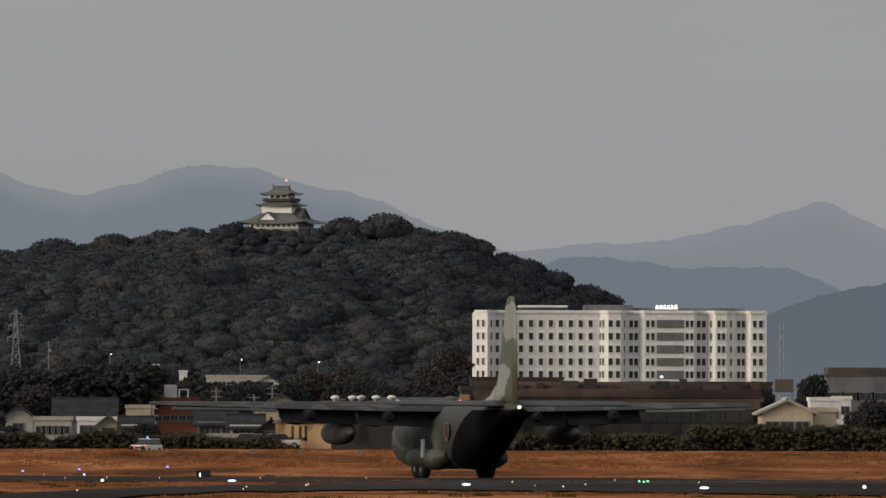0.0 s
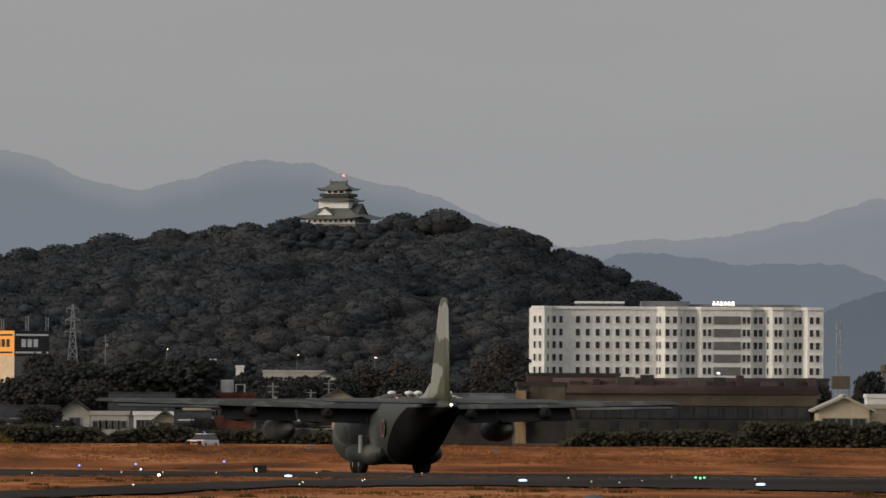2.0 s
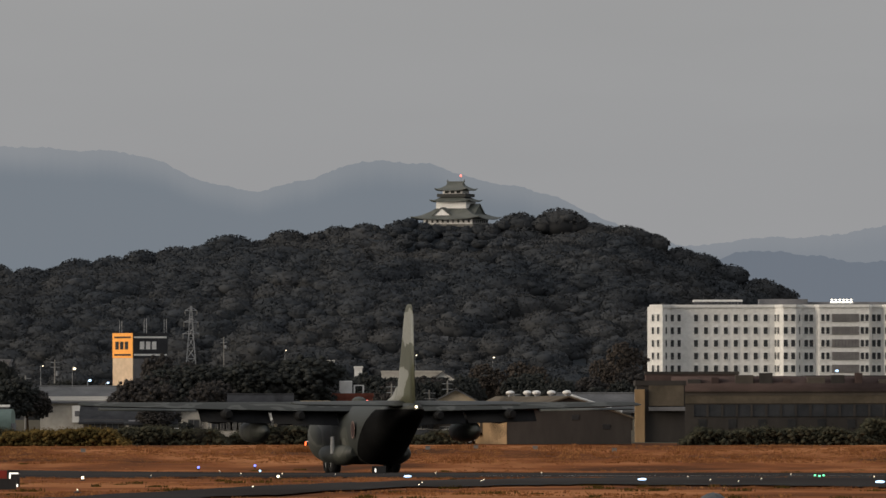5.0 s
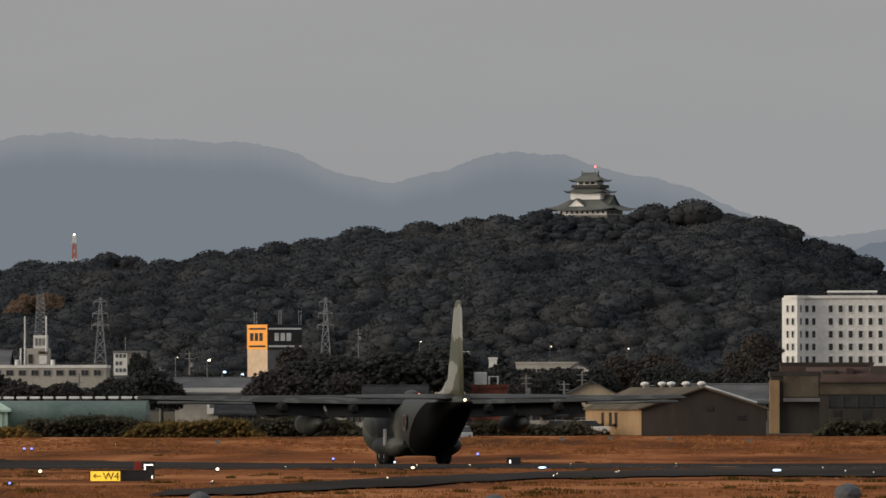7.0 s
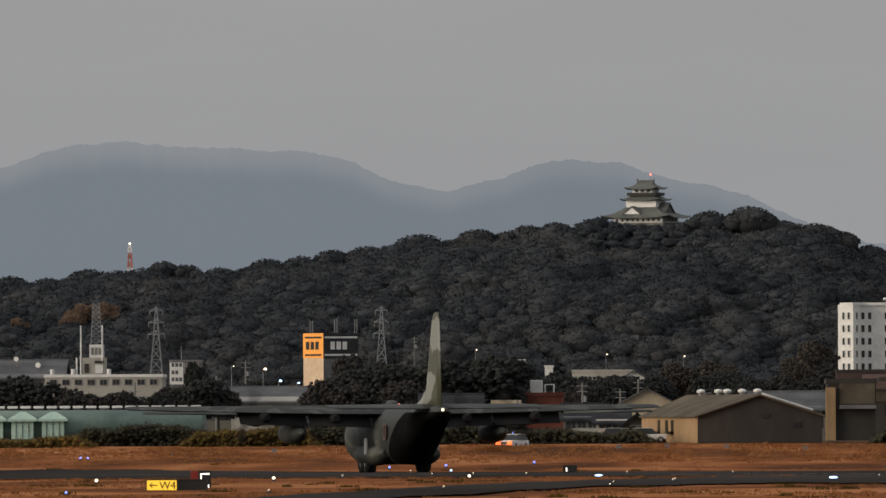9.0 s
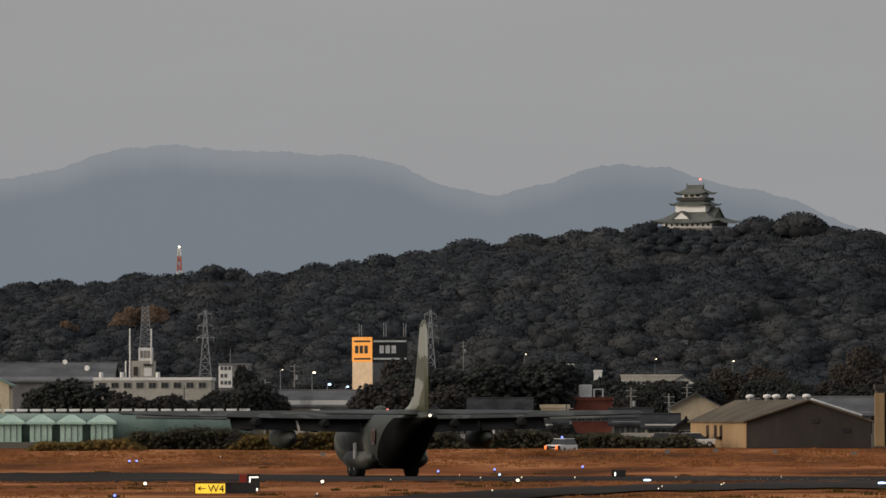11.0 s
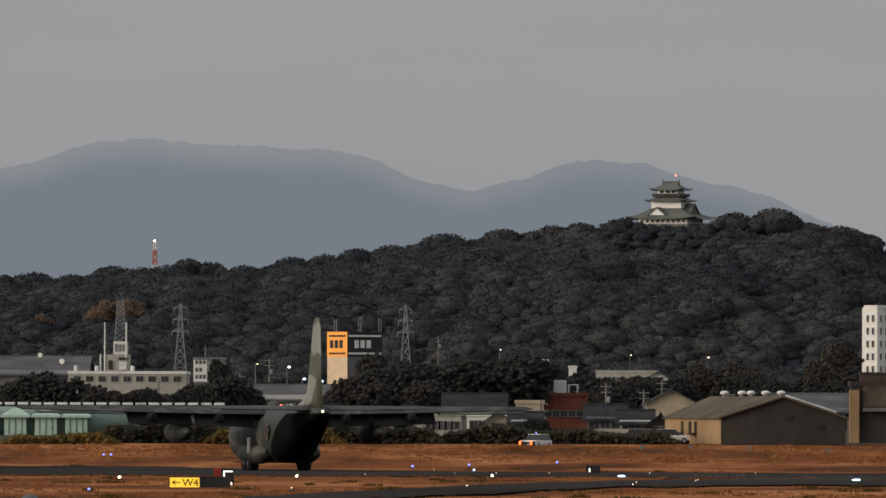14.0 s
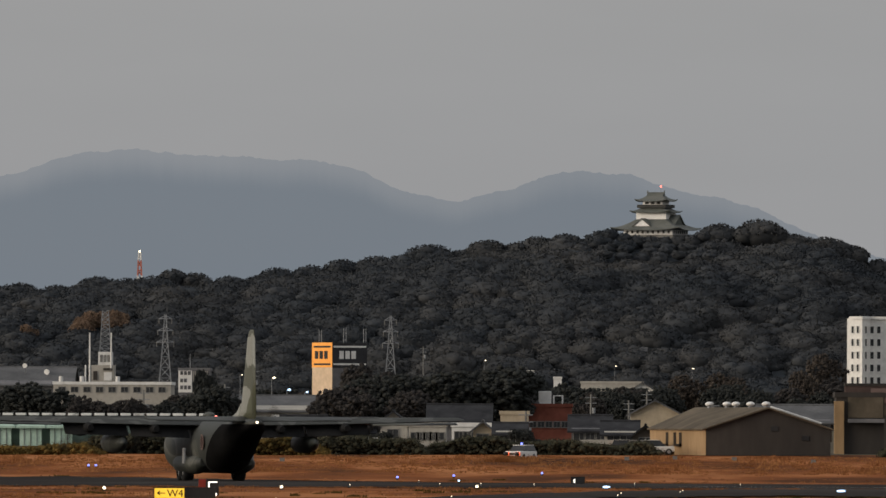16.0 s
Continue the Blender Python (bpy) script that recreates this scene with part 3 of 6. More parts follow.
    part("beacon_base", rod((0, -1.9, 4.84), (0, -1.9, 4.96), 0.16, 0.12, 12), M_DARKSHADE, beacon)
    part("blister", ball((0, 0.8, 5.08), (0.5, 0.9, 0.32), 2), M_CAMO, plane)
    for y in (-4.6, -6.4):
        part("aerial", rod((0, y, 4.88), (0, y - 0.12, 5.25), 0.05, 0.03, 6), M_CAMO, plane)
    for x in (-2.02, -1.70):
        part("side_light", ball((x - 0.1, 3.4 if x < -1.8 else -0.2, 3.75 if x < -1.8 else 3.55), 0.05, 1), G_WARM, plane)
    for x in (-0.22, 0.22):
        wheel = part("nose_wheel", rod((-0.12, 0, 0), (0.12, 0, 0), 0.25, 0.25, 16), M_BARE, plane, "", Matrix.Translation((x, 8.9, 0.5)))
        part("tyre", tyre(0.5, 0.17), M_TYRE, wheel)
        WHEELS.append((wheel, 0.5))
    part("nose_leg", rod((0, 8.9, 0.5), (0, 8.9, 1.3), 0.1), M_BARE, plane)
    for side in (-1, 1):
        for x in (5.0, 10.2):
            z = 4.05 + 0.02 * x
            hub = part("propeller", body_of_revolution(0, 0, ((0.55, 0.04, 0), (0.4, 0.22, 0), (0.1, 0.34, 0), (-0.1, 0.36, 0))), M_DARKSHADE, plane, "", Matrix.Translation((side * x, 4.45, z)))
            for k in range(4):
                a = math.pi / 2 * k
                bl = loft([[(w * math.cos(tw) * sx, w * math.sin(tw) * sx + 0.03 * sy, r) for sx, sy in ((-1, 0), (0, 1), (1, 0), (0, -1))] for r, w, tw in ((0.3, 0.10, 1.2), (0.8, 0.22, 0.95), (1.6, 0.24, 0.6), (2.0, 0.16, 0.45), (2.06, 0.05, 0.4))])
                part("blade", bl, M_DARKSHADE, hub, "", pose(0, 0, 0, 0, math.degrees(a), 0))
            PROPS.append((hub, (side * x, 4.45, z)))
    return plane


def tyre(r, hw):
    prof = ((0.55, -hw), (0.85, -hw * 1.02), (0.97, -hw * 0.75), (1.0, 0), (0.97, hw * 0.75), (0.85, hw * 1.02), (0.55, hw))
    return loft([[(x, r * s * math.cos(2 * math.pi * k / 24), r * s * math.sin(2 * math.pi * k / 24)) for k in range(24)] for s, x in prof], cap=False)


WHEELS, PROPS = [], []
aeroplane = make_aeroplane()

# seconds, side step of the fin, distance of the fin, heading to the left in degrees
ROLL = (
    (0.0, 15.53, 650.0, 13.0), (1.5, 9.74, 668.5, 13.0), (3.5, 2.52, 688.0, 13.0), (6.0, -5.45, 712.0, 13.0), (7.0, -8.5, 722.0, 13.0),
    (9.0, -14.4, 740.0, 13.1), (11.5, -20.4, 757.0, 13.4), (12.5, -22.8, 763.0, 13.6), (14.5, -26.8, 772.0, 13.9), (16.0, -30.0, 779.0, 14.1),
)
FIN_AFT = 15.6


def aeroplane_pose(x, y, heading):
    h = radians(heading)
    px, py = x - math.sin(h) * FIN_AFT, y + math.cos(h) * FIN_AFT
    slope = math.degrees(math.atan2(level_z(py + 9) - level_z(py - 3), 12))
    return Matrix.Translation((px, py, level_z(py) + 0.03)) @ pose(0, 0, 0, 0, 0, heading) @ pose(0, 0, 0, slope, 0, 0)

# ---- distance: hazy mountain ranges, the wooded hill, the castle ----


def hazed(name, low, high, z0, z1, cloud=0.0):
    """Far slopes with haze painted in: a dull emission that pales towards the foot."""
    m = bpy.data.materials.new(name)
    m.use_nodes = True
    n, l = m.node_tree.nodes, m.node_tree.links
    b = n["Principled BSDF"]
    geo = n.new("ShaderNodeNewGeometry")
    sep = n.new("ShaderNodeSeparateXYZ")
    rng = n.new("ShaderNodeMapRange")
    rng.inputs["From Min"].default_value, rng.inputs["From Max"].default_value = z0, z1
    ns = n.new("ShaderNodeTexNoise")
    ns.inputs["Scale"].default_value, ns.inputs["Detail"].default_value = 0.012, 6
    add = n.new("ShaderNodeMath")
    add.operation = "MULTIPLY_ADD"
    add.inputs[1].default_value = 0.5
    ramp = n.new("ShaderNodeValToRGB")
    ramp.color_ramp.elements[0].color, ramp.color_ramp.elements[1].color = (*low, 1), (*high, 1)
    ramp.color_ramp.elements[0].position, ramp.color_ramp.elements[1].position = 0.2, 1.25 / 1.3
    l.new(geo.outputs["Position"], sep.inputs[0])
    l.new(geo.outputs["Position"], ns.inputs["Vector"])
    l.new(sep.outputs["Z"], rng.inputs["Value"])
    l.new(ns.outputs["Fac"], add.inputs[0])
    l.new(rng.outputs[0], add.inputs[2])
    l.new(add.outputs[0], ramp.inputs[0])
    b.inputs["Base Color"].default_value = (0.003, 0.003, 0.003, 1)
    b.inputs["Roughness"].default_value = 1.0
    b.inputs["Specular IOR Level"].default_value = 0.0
    # the crest dissolves into cloud, painted by blending the glow to sky colour
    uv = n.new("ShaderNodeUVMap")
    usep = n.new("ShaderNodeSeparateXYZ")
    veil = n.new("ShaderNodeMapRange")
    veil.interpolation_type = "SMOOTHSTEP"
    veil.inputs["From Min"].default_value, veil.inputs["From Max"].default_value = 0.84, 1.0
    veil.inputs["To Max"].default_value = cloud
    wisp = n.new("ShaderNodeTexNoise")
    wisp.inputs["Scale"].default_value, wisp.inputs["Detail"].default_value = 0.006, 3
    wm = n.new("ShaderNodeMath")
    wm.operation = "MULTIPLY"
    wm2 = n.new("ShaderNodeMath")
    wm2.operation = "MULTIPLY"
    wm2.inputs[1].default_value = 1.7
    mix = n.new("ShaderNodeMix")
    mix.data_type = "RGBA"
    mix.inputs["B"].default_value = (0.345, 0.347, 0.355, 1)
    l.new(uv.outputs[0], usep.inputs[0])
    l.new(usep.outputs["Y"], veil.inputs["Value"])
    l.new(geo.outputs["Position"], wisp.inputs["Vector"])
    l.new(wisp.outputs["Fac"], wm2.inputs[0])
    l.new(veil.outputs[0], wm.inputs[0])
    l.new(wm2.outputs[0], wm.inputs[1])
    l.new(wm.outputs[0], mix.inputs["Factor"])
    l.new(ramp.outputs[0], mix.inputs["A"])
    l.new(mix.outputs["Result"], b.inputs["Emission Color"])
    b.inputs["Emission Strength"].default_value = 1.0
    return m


def bumps(u, peaks, width):
    return sum(h * math.exp(-((u - c) / width) ** 2) for c, h in peaks)


def mountain_range(name, peaks, width, d, u0, u1, material, ragged, label):
    """A long ridge of overlapping summits, sloping towards the viewer, at d metres."""
    v, f, cols, rows = [], [], 420, 9
    for i in range(cols):
        u = u0 + (u1 - u0) * i / (cols - 1)
        h = bumps(u, peaks, width) + ragged * (noise.fractal((u * 0.02, 3.1, d * 0.01), 1.0, 2.0, 5) + 0.45 * noise.noise((u * 0.13, 7.7, d)))
        top = EYE_Z + d * h / FOCAL
        for j in range(rows):
            s = j / (rows - 1)
            dd = d - 130 * (1 - s) + 10 * noise.noise((u * 0.01, s * 3, d))
            v.append((dd * u / FOCAL, dd, 0.7 + (top - 0.7) * s ** 0.8))
    for i in range(cols - 1):
        for j in range(rows - 1):
            a = i * rows + j
            f.append((a, a + rows, a + rows + 1, a + 1))
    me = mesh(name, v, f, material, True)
    layer = me.uv_layers.new(name="height")
    for lp in me.loops:
        layer.data[lp.index].uv = (0.0, (lp.vertex_index % rows) / (rows - 1))
    return structure(name, me, label)


R_FAR = ((255, 168), (345, 173), (435, 188), (525, 192), (615, 196), (705, 196), (795, 212), (885, 220), (975, 255), (1065, 217), (1155, 186), (1245, 191), (1335, 88))
R_MAIN = ((-1465, 237), (-1355, 237), (-1245, 258), (-1135, 263), (-1025, 296), (-915, 300), (-805, 290), (-695, 293), (-585, 285), (-475, 274), (-365, 227), (-255, 255), (-145, 277), (-35, 279), (75, 247), (185, 242), (295, 208), (405, 183), (515, 164), (625, 144), (735, 121), (845, 80), (955, 49))
R_MID = ((350, 135), (450, 161), (550, 185), (650, 170), (750, 164), (850, 168), (950, 166), (1050, 125), (1150, 110), (1250, 110))
R_NEAR = ((730, 56), (830, 99), (930, 128), (1030, 145), (1130, 152), (1230, 161), (1330, 154))
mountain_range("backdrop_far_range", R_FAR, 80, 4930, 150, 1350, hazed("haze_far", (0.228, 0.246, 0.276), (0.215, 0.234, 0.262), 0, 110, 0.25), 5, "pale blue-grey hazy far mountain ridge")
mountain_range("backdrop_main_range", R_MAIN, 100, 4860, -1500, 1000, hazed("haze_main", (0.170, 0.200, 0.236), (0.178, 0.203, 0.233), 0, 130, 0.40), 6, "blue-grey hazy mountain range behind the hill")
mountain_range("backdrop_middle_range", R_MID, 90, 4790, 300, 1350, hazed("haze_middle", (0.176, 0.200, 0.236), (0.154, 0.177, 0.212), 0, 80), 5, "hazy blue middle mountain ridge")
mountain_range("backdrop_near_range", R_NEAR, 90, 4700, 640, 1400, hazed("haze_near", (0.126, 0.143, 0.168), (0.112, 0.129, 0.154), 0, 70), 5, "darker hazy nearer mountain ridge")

HILL_D, HILL_FOOT = 4190.0, 3930.0
R_HILL = ((-1540, 139), (-1460, 147), (-1380, 141), (-1300, 144), (-1220, 143), (-1140, 143), (-1060, 146), (-980, 150), (-900, 154), (-820, 159), (-740, 155), (-660, 159), (-580, 168), (-500, 171), (-420, 182), (-340, 183), (-260, 193), (-180, 198), (-100, 205), (-20, 201), (60, 199), (140, 201), (220, 197), (300, 209), (380, 178), (460, 163), (540, 136), (620, 111), (700, 44), (780, -30))


def hill_z(x, y):
    """The wooded hill's soil, some metres under the tree tops."""
    u = x / HILL_D * FOCAL
    crest = max(0.0, HILL_D * bumps(u, R_HILL, 72) / FOCAL - 0.6)
    s = (y - HILL_FOOT) / (HILL_D - HILL_FOOT)
    if s <= 0:
        return 0.7
    lift = math.sin(min(s, 1.0) * math.pi / 2) ** 0.9 if s < 1 else max(0.0, 1 - ((s - 1) / 0.75) ** 2)
    swell = 4.5 * noise.noise((x * 0.028, y * 0.022, 5.5)) * min(1, max(0, s * 4)) * 0.8 * (1 - 0.6 * min(1, max(0, s * 5 - 4)))
    gully = 0.10 * noise.noise((x * 0.012, y * 0.007, 1.7)) * min(s, 1) * max(0, 1 - s * 0.98)
    return 0.7 + crest * max(0, lift + gully) + swell * min(1.0, crest / 20)


def make_hill():
    xs, ys = np.linspace(-350, 215, 140), np.linspace(3920, 4560, 110)
    v = [(x, y, hill_z(x, y)) for y in ys for x in xs]
    w = len(xs)
    f = [(j * w + i, j * w + i + 1, (j + 1) * w + i + 1, (j + 1) * w + i) for j in range(len(ys) - 1) for i in range(w - 1)]
    structure("hill_ground", mesh("hill_ground", v, f, M_HILL, True), "dark soil of the wooded castle hill")
    rng = np.random.default_rng(5)
    places, sizes = [], []

    def crown(px, py, r, tall, sink):
        z = hill_z(px, py)
        if z < 1.6 or (abs(px - 4) < 19 and py > 4158):
            return
        if abs(px - 4) < 24 and 4120 < py:
            r, sink = min(r, 3.6), 2.3 + 0.6 * math.sin(px)
        elif py > 4105:
            sink -= 1.7 if px > -165 else 2.6
        places.append((px, py, z + sink))
        sizes.append((r, r, r * tall))

    # the slopes: broad rounded crowns, large ones standing over smaller ones
    y = HILL_FOOT + 6
    while y < 4260:
        x = -345 + rng.uniform(0, 9)
        while x < 205:
            r = rng.uniform(3.6, 6.4) if rng.uniform() < 0.62 else rng.uniform(6.5, 10.5)
            crown(x + rng.uniform(-3, 3), y + rng.uniform(-5, 5), r, rng.uniform(0.46, 0.66), rng.uniform(-1.0, 0.7))
            x += rng.uniform(5.0, 8.5)
        y += rng.uniform(7.0, 9.5)
    # big old trees stand out along the crest: side step, top, half breadth
    crest = ((-1170, 118, 36), (-1110, 114, 42), (-1040, 117, 30), (-966, 102, 42), (-905, 113, 26), (-834, 88, 24), (-795, 94, 26), (-735, 100, 30), (-650, 85, 34), (-590, 80, 28), (-535, 70, 34),
             (-475, 64, 36), (-380, 44, 50), (-325, 52, 24), (-278, 35, 38), (-225, 37, 24), (-188, 28, 34), (-140, 22, 24), (132, 4, 32), (168, 12, 20), (204, -3, 40), (262, 22, 30), (322, 28, 44), (366, 42, 30), (415, 66, 28), (450, 76, 36), (502, 96, 34), (560, 122, 40), (600, 138, 26))
    for u, v, half in crest:
        top = spot(u, v, 4172)
        r = half * 4172 / FOCAL
        places.append((top.x, 4172, top.z - r * 0.62))
        sizes.append((r, r * 0.8, r * 0.62))
        for k in range(4):
            q = r * rng.uniform(0.40, 0.62)
            dx = rng.uniform(-0.75, 0.75) * r
            places.append((top.x + dx, 4172 + rng.uniform(-4, 4), top.z - q * 0.8 - abs(dx) ** 1.5 * 0.12 - 0.5))
            sizes.append((q, q, q * 0.8))
    # a hem of low trees before the foot of the keep
    for u, v, half in ((-62, 13, 16), (-36, 20, 15), (-12, 24, 16), (12, 25, 15), (36, 26, 16), (60, 25, 15), (84, 22, 16), (104, 15, 14), (24, 30, 18), (-24, 28, 18), (70, 30, 18)):
        top = spot(u, v, 4154)
        r = half * 4154 / FOCAL
        places.append((top.x, 4154, top.z - r * 0.7))
        sizes.append((r, r * 0.8, r * 0.7))
    # thin-leaved trees beside the keep
    for x, up in ((-20, 5.2), (-24, 4.4), (-28, 3.4), (26, 4.6), (29, 5.0), (22, 3.2)):
        for k in range(6):
            places.append((x + rng.normal() * 1.5, 4166, hill_z(x, 4166) + up * rng.uniform(0.3, 0.95)))
            sizes.append((1.5, 1.5, 1.1))
    places, sizes = np.array(places), np.array(sizes)
    chunks = [lumps(rng, places, sizes, ICO2, 0.05)]
    # boughs swell out of every crown
    per = 5
    k = np.repeat(np.arange(len(places)), per)
    n = len(k)
    d = rng.normal(size=(n, 3))
    d[:, 2] = np.abs(d[:, 2]) * 0.9
    d[:, 1] = -np.abs(d[:, 1]) * 0.8
    d /= np.linalg.norm(d, axis=1, keepdims=True)
    r = sizes[k] * rng.uniform(0.26, 0.46, (n, 1))
    chunks.append(lumps(rng, places[k] + d * sizes[k] * rng.uniform(0.62, 0.80, (n, 1)), r, ICO1, 0.15))
    # loose sprays of leaves over all the crowns facing the plain
    n = 520000
    area = sizes[:, 0] * sizes[:, 2]
    k = rng.choice(len(places), n, p=area / area.sum())
    d = rng.normal(size=(n, 3))
    d[:, 2] = np.abs(d[:, 2])
    d[:, 1] = -np.abs(d[:, 1]) + 0.3
    d /= np.linalg.norm(d, axis=1, keepdims=True)
    chunks.append(leaf_chips(rng, places[k] + d * sizes[k] * rng.uniform(0.97, 1.12, (n, 1)), 0.64))
    tagged(new("hill_woods", fast_mesh("hill_woods", chunks, M_WOODS)), "dense dark evergreen woodland covering the castle hill", "woodland", kind="stuff")


make_hill()


def hip_roof(w, d, z0, w1, d1, z1, curve=0.5, up=0.5):
    """A concave tiled roof from an eave of w by d metres up to w1 by d1, corners turned up."""
    rings = []
    for k in range(7):
        s = k / 6
        e = s ** (1 + curve)
        ww, dd, z = (w + (w1 - w) * s) / 2, (d + (d1 - d) * s) / 2, z0 + (z1 - z0) * e
        lift = up * (1 - s) ** 3
        ring = []
        for cx, cy, nx, ny in ((-1, -1, 1, -1), (1, -1, 1, 1), (1, 1, -1, 1), (-1, 1, -1, -1)):
            for j in range(6):
                q = j / 6
                ring.append(((cx + (nx - cx) * q) * ww, (cy + (ny - cy) * q) * dd, z + lift * (abs(2 * q - 1) ** 3)))
        rings.append(ring)
    low = [[(x, y, z - 0.28) for x, y, z in rings[0]]]
    bm = loft(low + rings)
    for f in bm.faces:
        f.smooth = False
    return bm


def gable(w, h, depth, y):
    """A triangular gable: the small roof over it."""
    bm = bmesh.new()
    pts = [(-w / 2 - 0.5, 0.0), (0, h + 0.35), (w / 2 + 0.5, 0.0), (w / 2 + 0.1, -0.1), (0, h - 0.15), (-w / 2 - 0.1, -0.1)]
    a = [bm.verts.new((x, y - 0.4, z)) for x, z in pts]
    b = [bm.verts.new((x, y + depth, z)) for x, z in pts]
    for i in range(6):
        j = (i + 1) % 6
        bm.faces.new((a[i], a[j], b[j], b[i]))
    bm.faces.new((a[0], a[1], a[4], a[5]))
    bm.faces.new((a[1], a[2], a[3], a[4]))
    bmesh.ops.recalc_face_normals(bm, faces=bm.faces[:])
    return bm


def prism(w, h, y0, y1, z0):
    bm = bmesh.new()
    a = [bm.verts.new((x, y0, z)) for x, z in ((-w / 2, z0), (w / 2, z0), (0, z0 + h))]
    b = [bm.verts.new((x, y1, z)) for x, z in ((-w / 2, z0), (w / 2, z0), (0, z0 + h))]
    bm.faces.new(a)
    bm.faces.new(list(reversed(b)))
    for i in range(3):
        j = (i + 1) % 3
        bm.faces.new((a[i], b[i], b[j], a[j]))
    bmesh.ops.recalc_face_normals(bm, faces=bm.faces[:])
    return bm


def make_castle():
    base = spot(20, 22, 4180)
    keep = thing("castle_keep", base, "white-walled tiered castle keep with grey-green tiled roofs on the hilltop", "castle", turn=-22)
    z = -1.0
    part("stone_base", box(-11.5, 11.5, -9.5, 9.5, z - 4, z + 0.70, 0.4), M_CONCRETE, keep, "grey stone footing")
    wall = part("lower_wall", box(-10.8, 10.8, -8.8, 8.8, z + 0.70, z + 3.22, 0.05), M_CASTLEWHITE, keep)
    for k in range(-4, 5):
        part("window", box(k * 2.3 - 0.45, k * 2.3 + 0.45, -8.86, -8.7, z + 1.33, z + 2.45), M_CASTLEDARK, wall)
    for k in range(-3, 4):
        part("window", box(10.7, 10.86, k * 2.3 - 0.45, k * 2.3 + 0.45, z + 1.33, z + 2.45), M_CASTLEDARK, wall)
    part("lower_roof", hip_roof(30.5, 25, z + 2.80, 13.0, 10.5, z + 7.30, 0.35, 1.1), M_CASTLEROOF, keep, "broad grey-green tiled lower roof")
    part("second_wall", box(-6.6, 6.6, -5.4, 5.4, z + 6.30, z + 10.50, 0.05), M_CASTLEWHITE, keep)
    g = part("front_gable", prism(7.4, 3.0, -9.6, -3.5, 0), M_CASTLEWHITE, keep, "small white triangular gable", Matrix.Translation((-2.4, 0, z + 4.30)))
    part("gable_roof", gable(7.4, 3.0, 6.0, -9.6), M_CASTLEROOF, g)
    g = part("side_gable", prism(11.5, 4.2, -10.2, -3.5, 0), M_CASTLEROOF, keep, "large tiled side gable", Matrix.Translation((0, 0, z + 4.62)) @ pose(0, 0, 0, 0, 0, 90))
    part("gable_roof", gable(11.5, 4.2, 6.0, -10.4), M_CASTLEROOF, g)
    part("middle_roof", hip_roof(17.6, 14.6, z + 10.08, 10.0, 8.0, z + 11.90, 0.4, 0.8), M_CASTLEROOF, keep)
    part("balcony", box(-6.3, 6.3, -5.2, 5.2, z + 11.90, z + 13.23, 0.1), M_CASTLEDARK, keep, "dark timber balcony rail")
    up = part("upper_wall", box(-4.4, 4.4, -3.6, 3.6, z + 11.90, z + 14.84, 0.05), M_CASTLEWHITE, keep)
    for k in (-2.6, 0, 2.6):
        part("window", box(k - 0.8, k + 0.8, -3.66, -3.5, z + 13.44, z + 14.42), M_CASTLEDARK, up)
    part("top_roof", hip_roof(14.4, 12.0, z + 14.70, 6.5, 2.2, z + 17.22, 0.45, 0.9), M_CASTLEROOF, keep)
    part("top_gable", prism(3.4, 1.5, -3.6, 3.6, z + 16.80), M_CASTLEROOF, keep, "", pose(0, 0, 0, 0, 0, 90))
    ridge = part("ridge", box(-3.9, 3.9, -0.3, 0.3, z + 17.92, z + 18.41, 0.1), M_CASTLEROOF, keep)
    for x in (-3.6, 3.6):
        part("finial", rod((x, 0, z + 18.34), (x * 1.05, 0, z + 19.25), 0.35, 0.08, 6), M_CASTLEROOF, ridge)
    mast = part("mast", rod((2.2, 0, z + 18.34), (2.2, 0, z + 20.44), 0.08, 0.06, 6), M_STEEL, keep)
    part("beacon", ball((2.2, 0, z + 20.72), 0.48, 2), G_RED, mast, "glowing red obstruction light")
    return keep


castle = make_castle()

# ---- the hospital on the plain ----


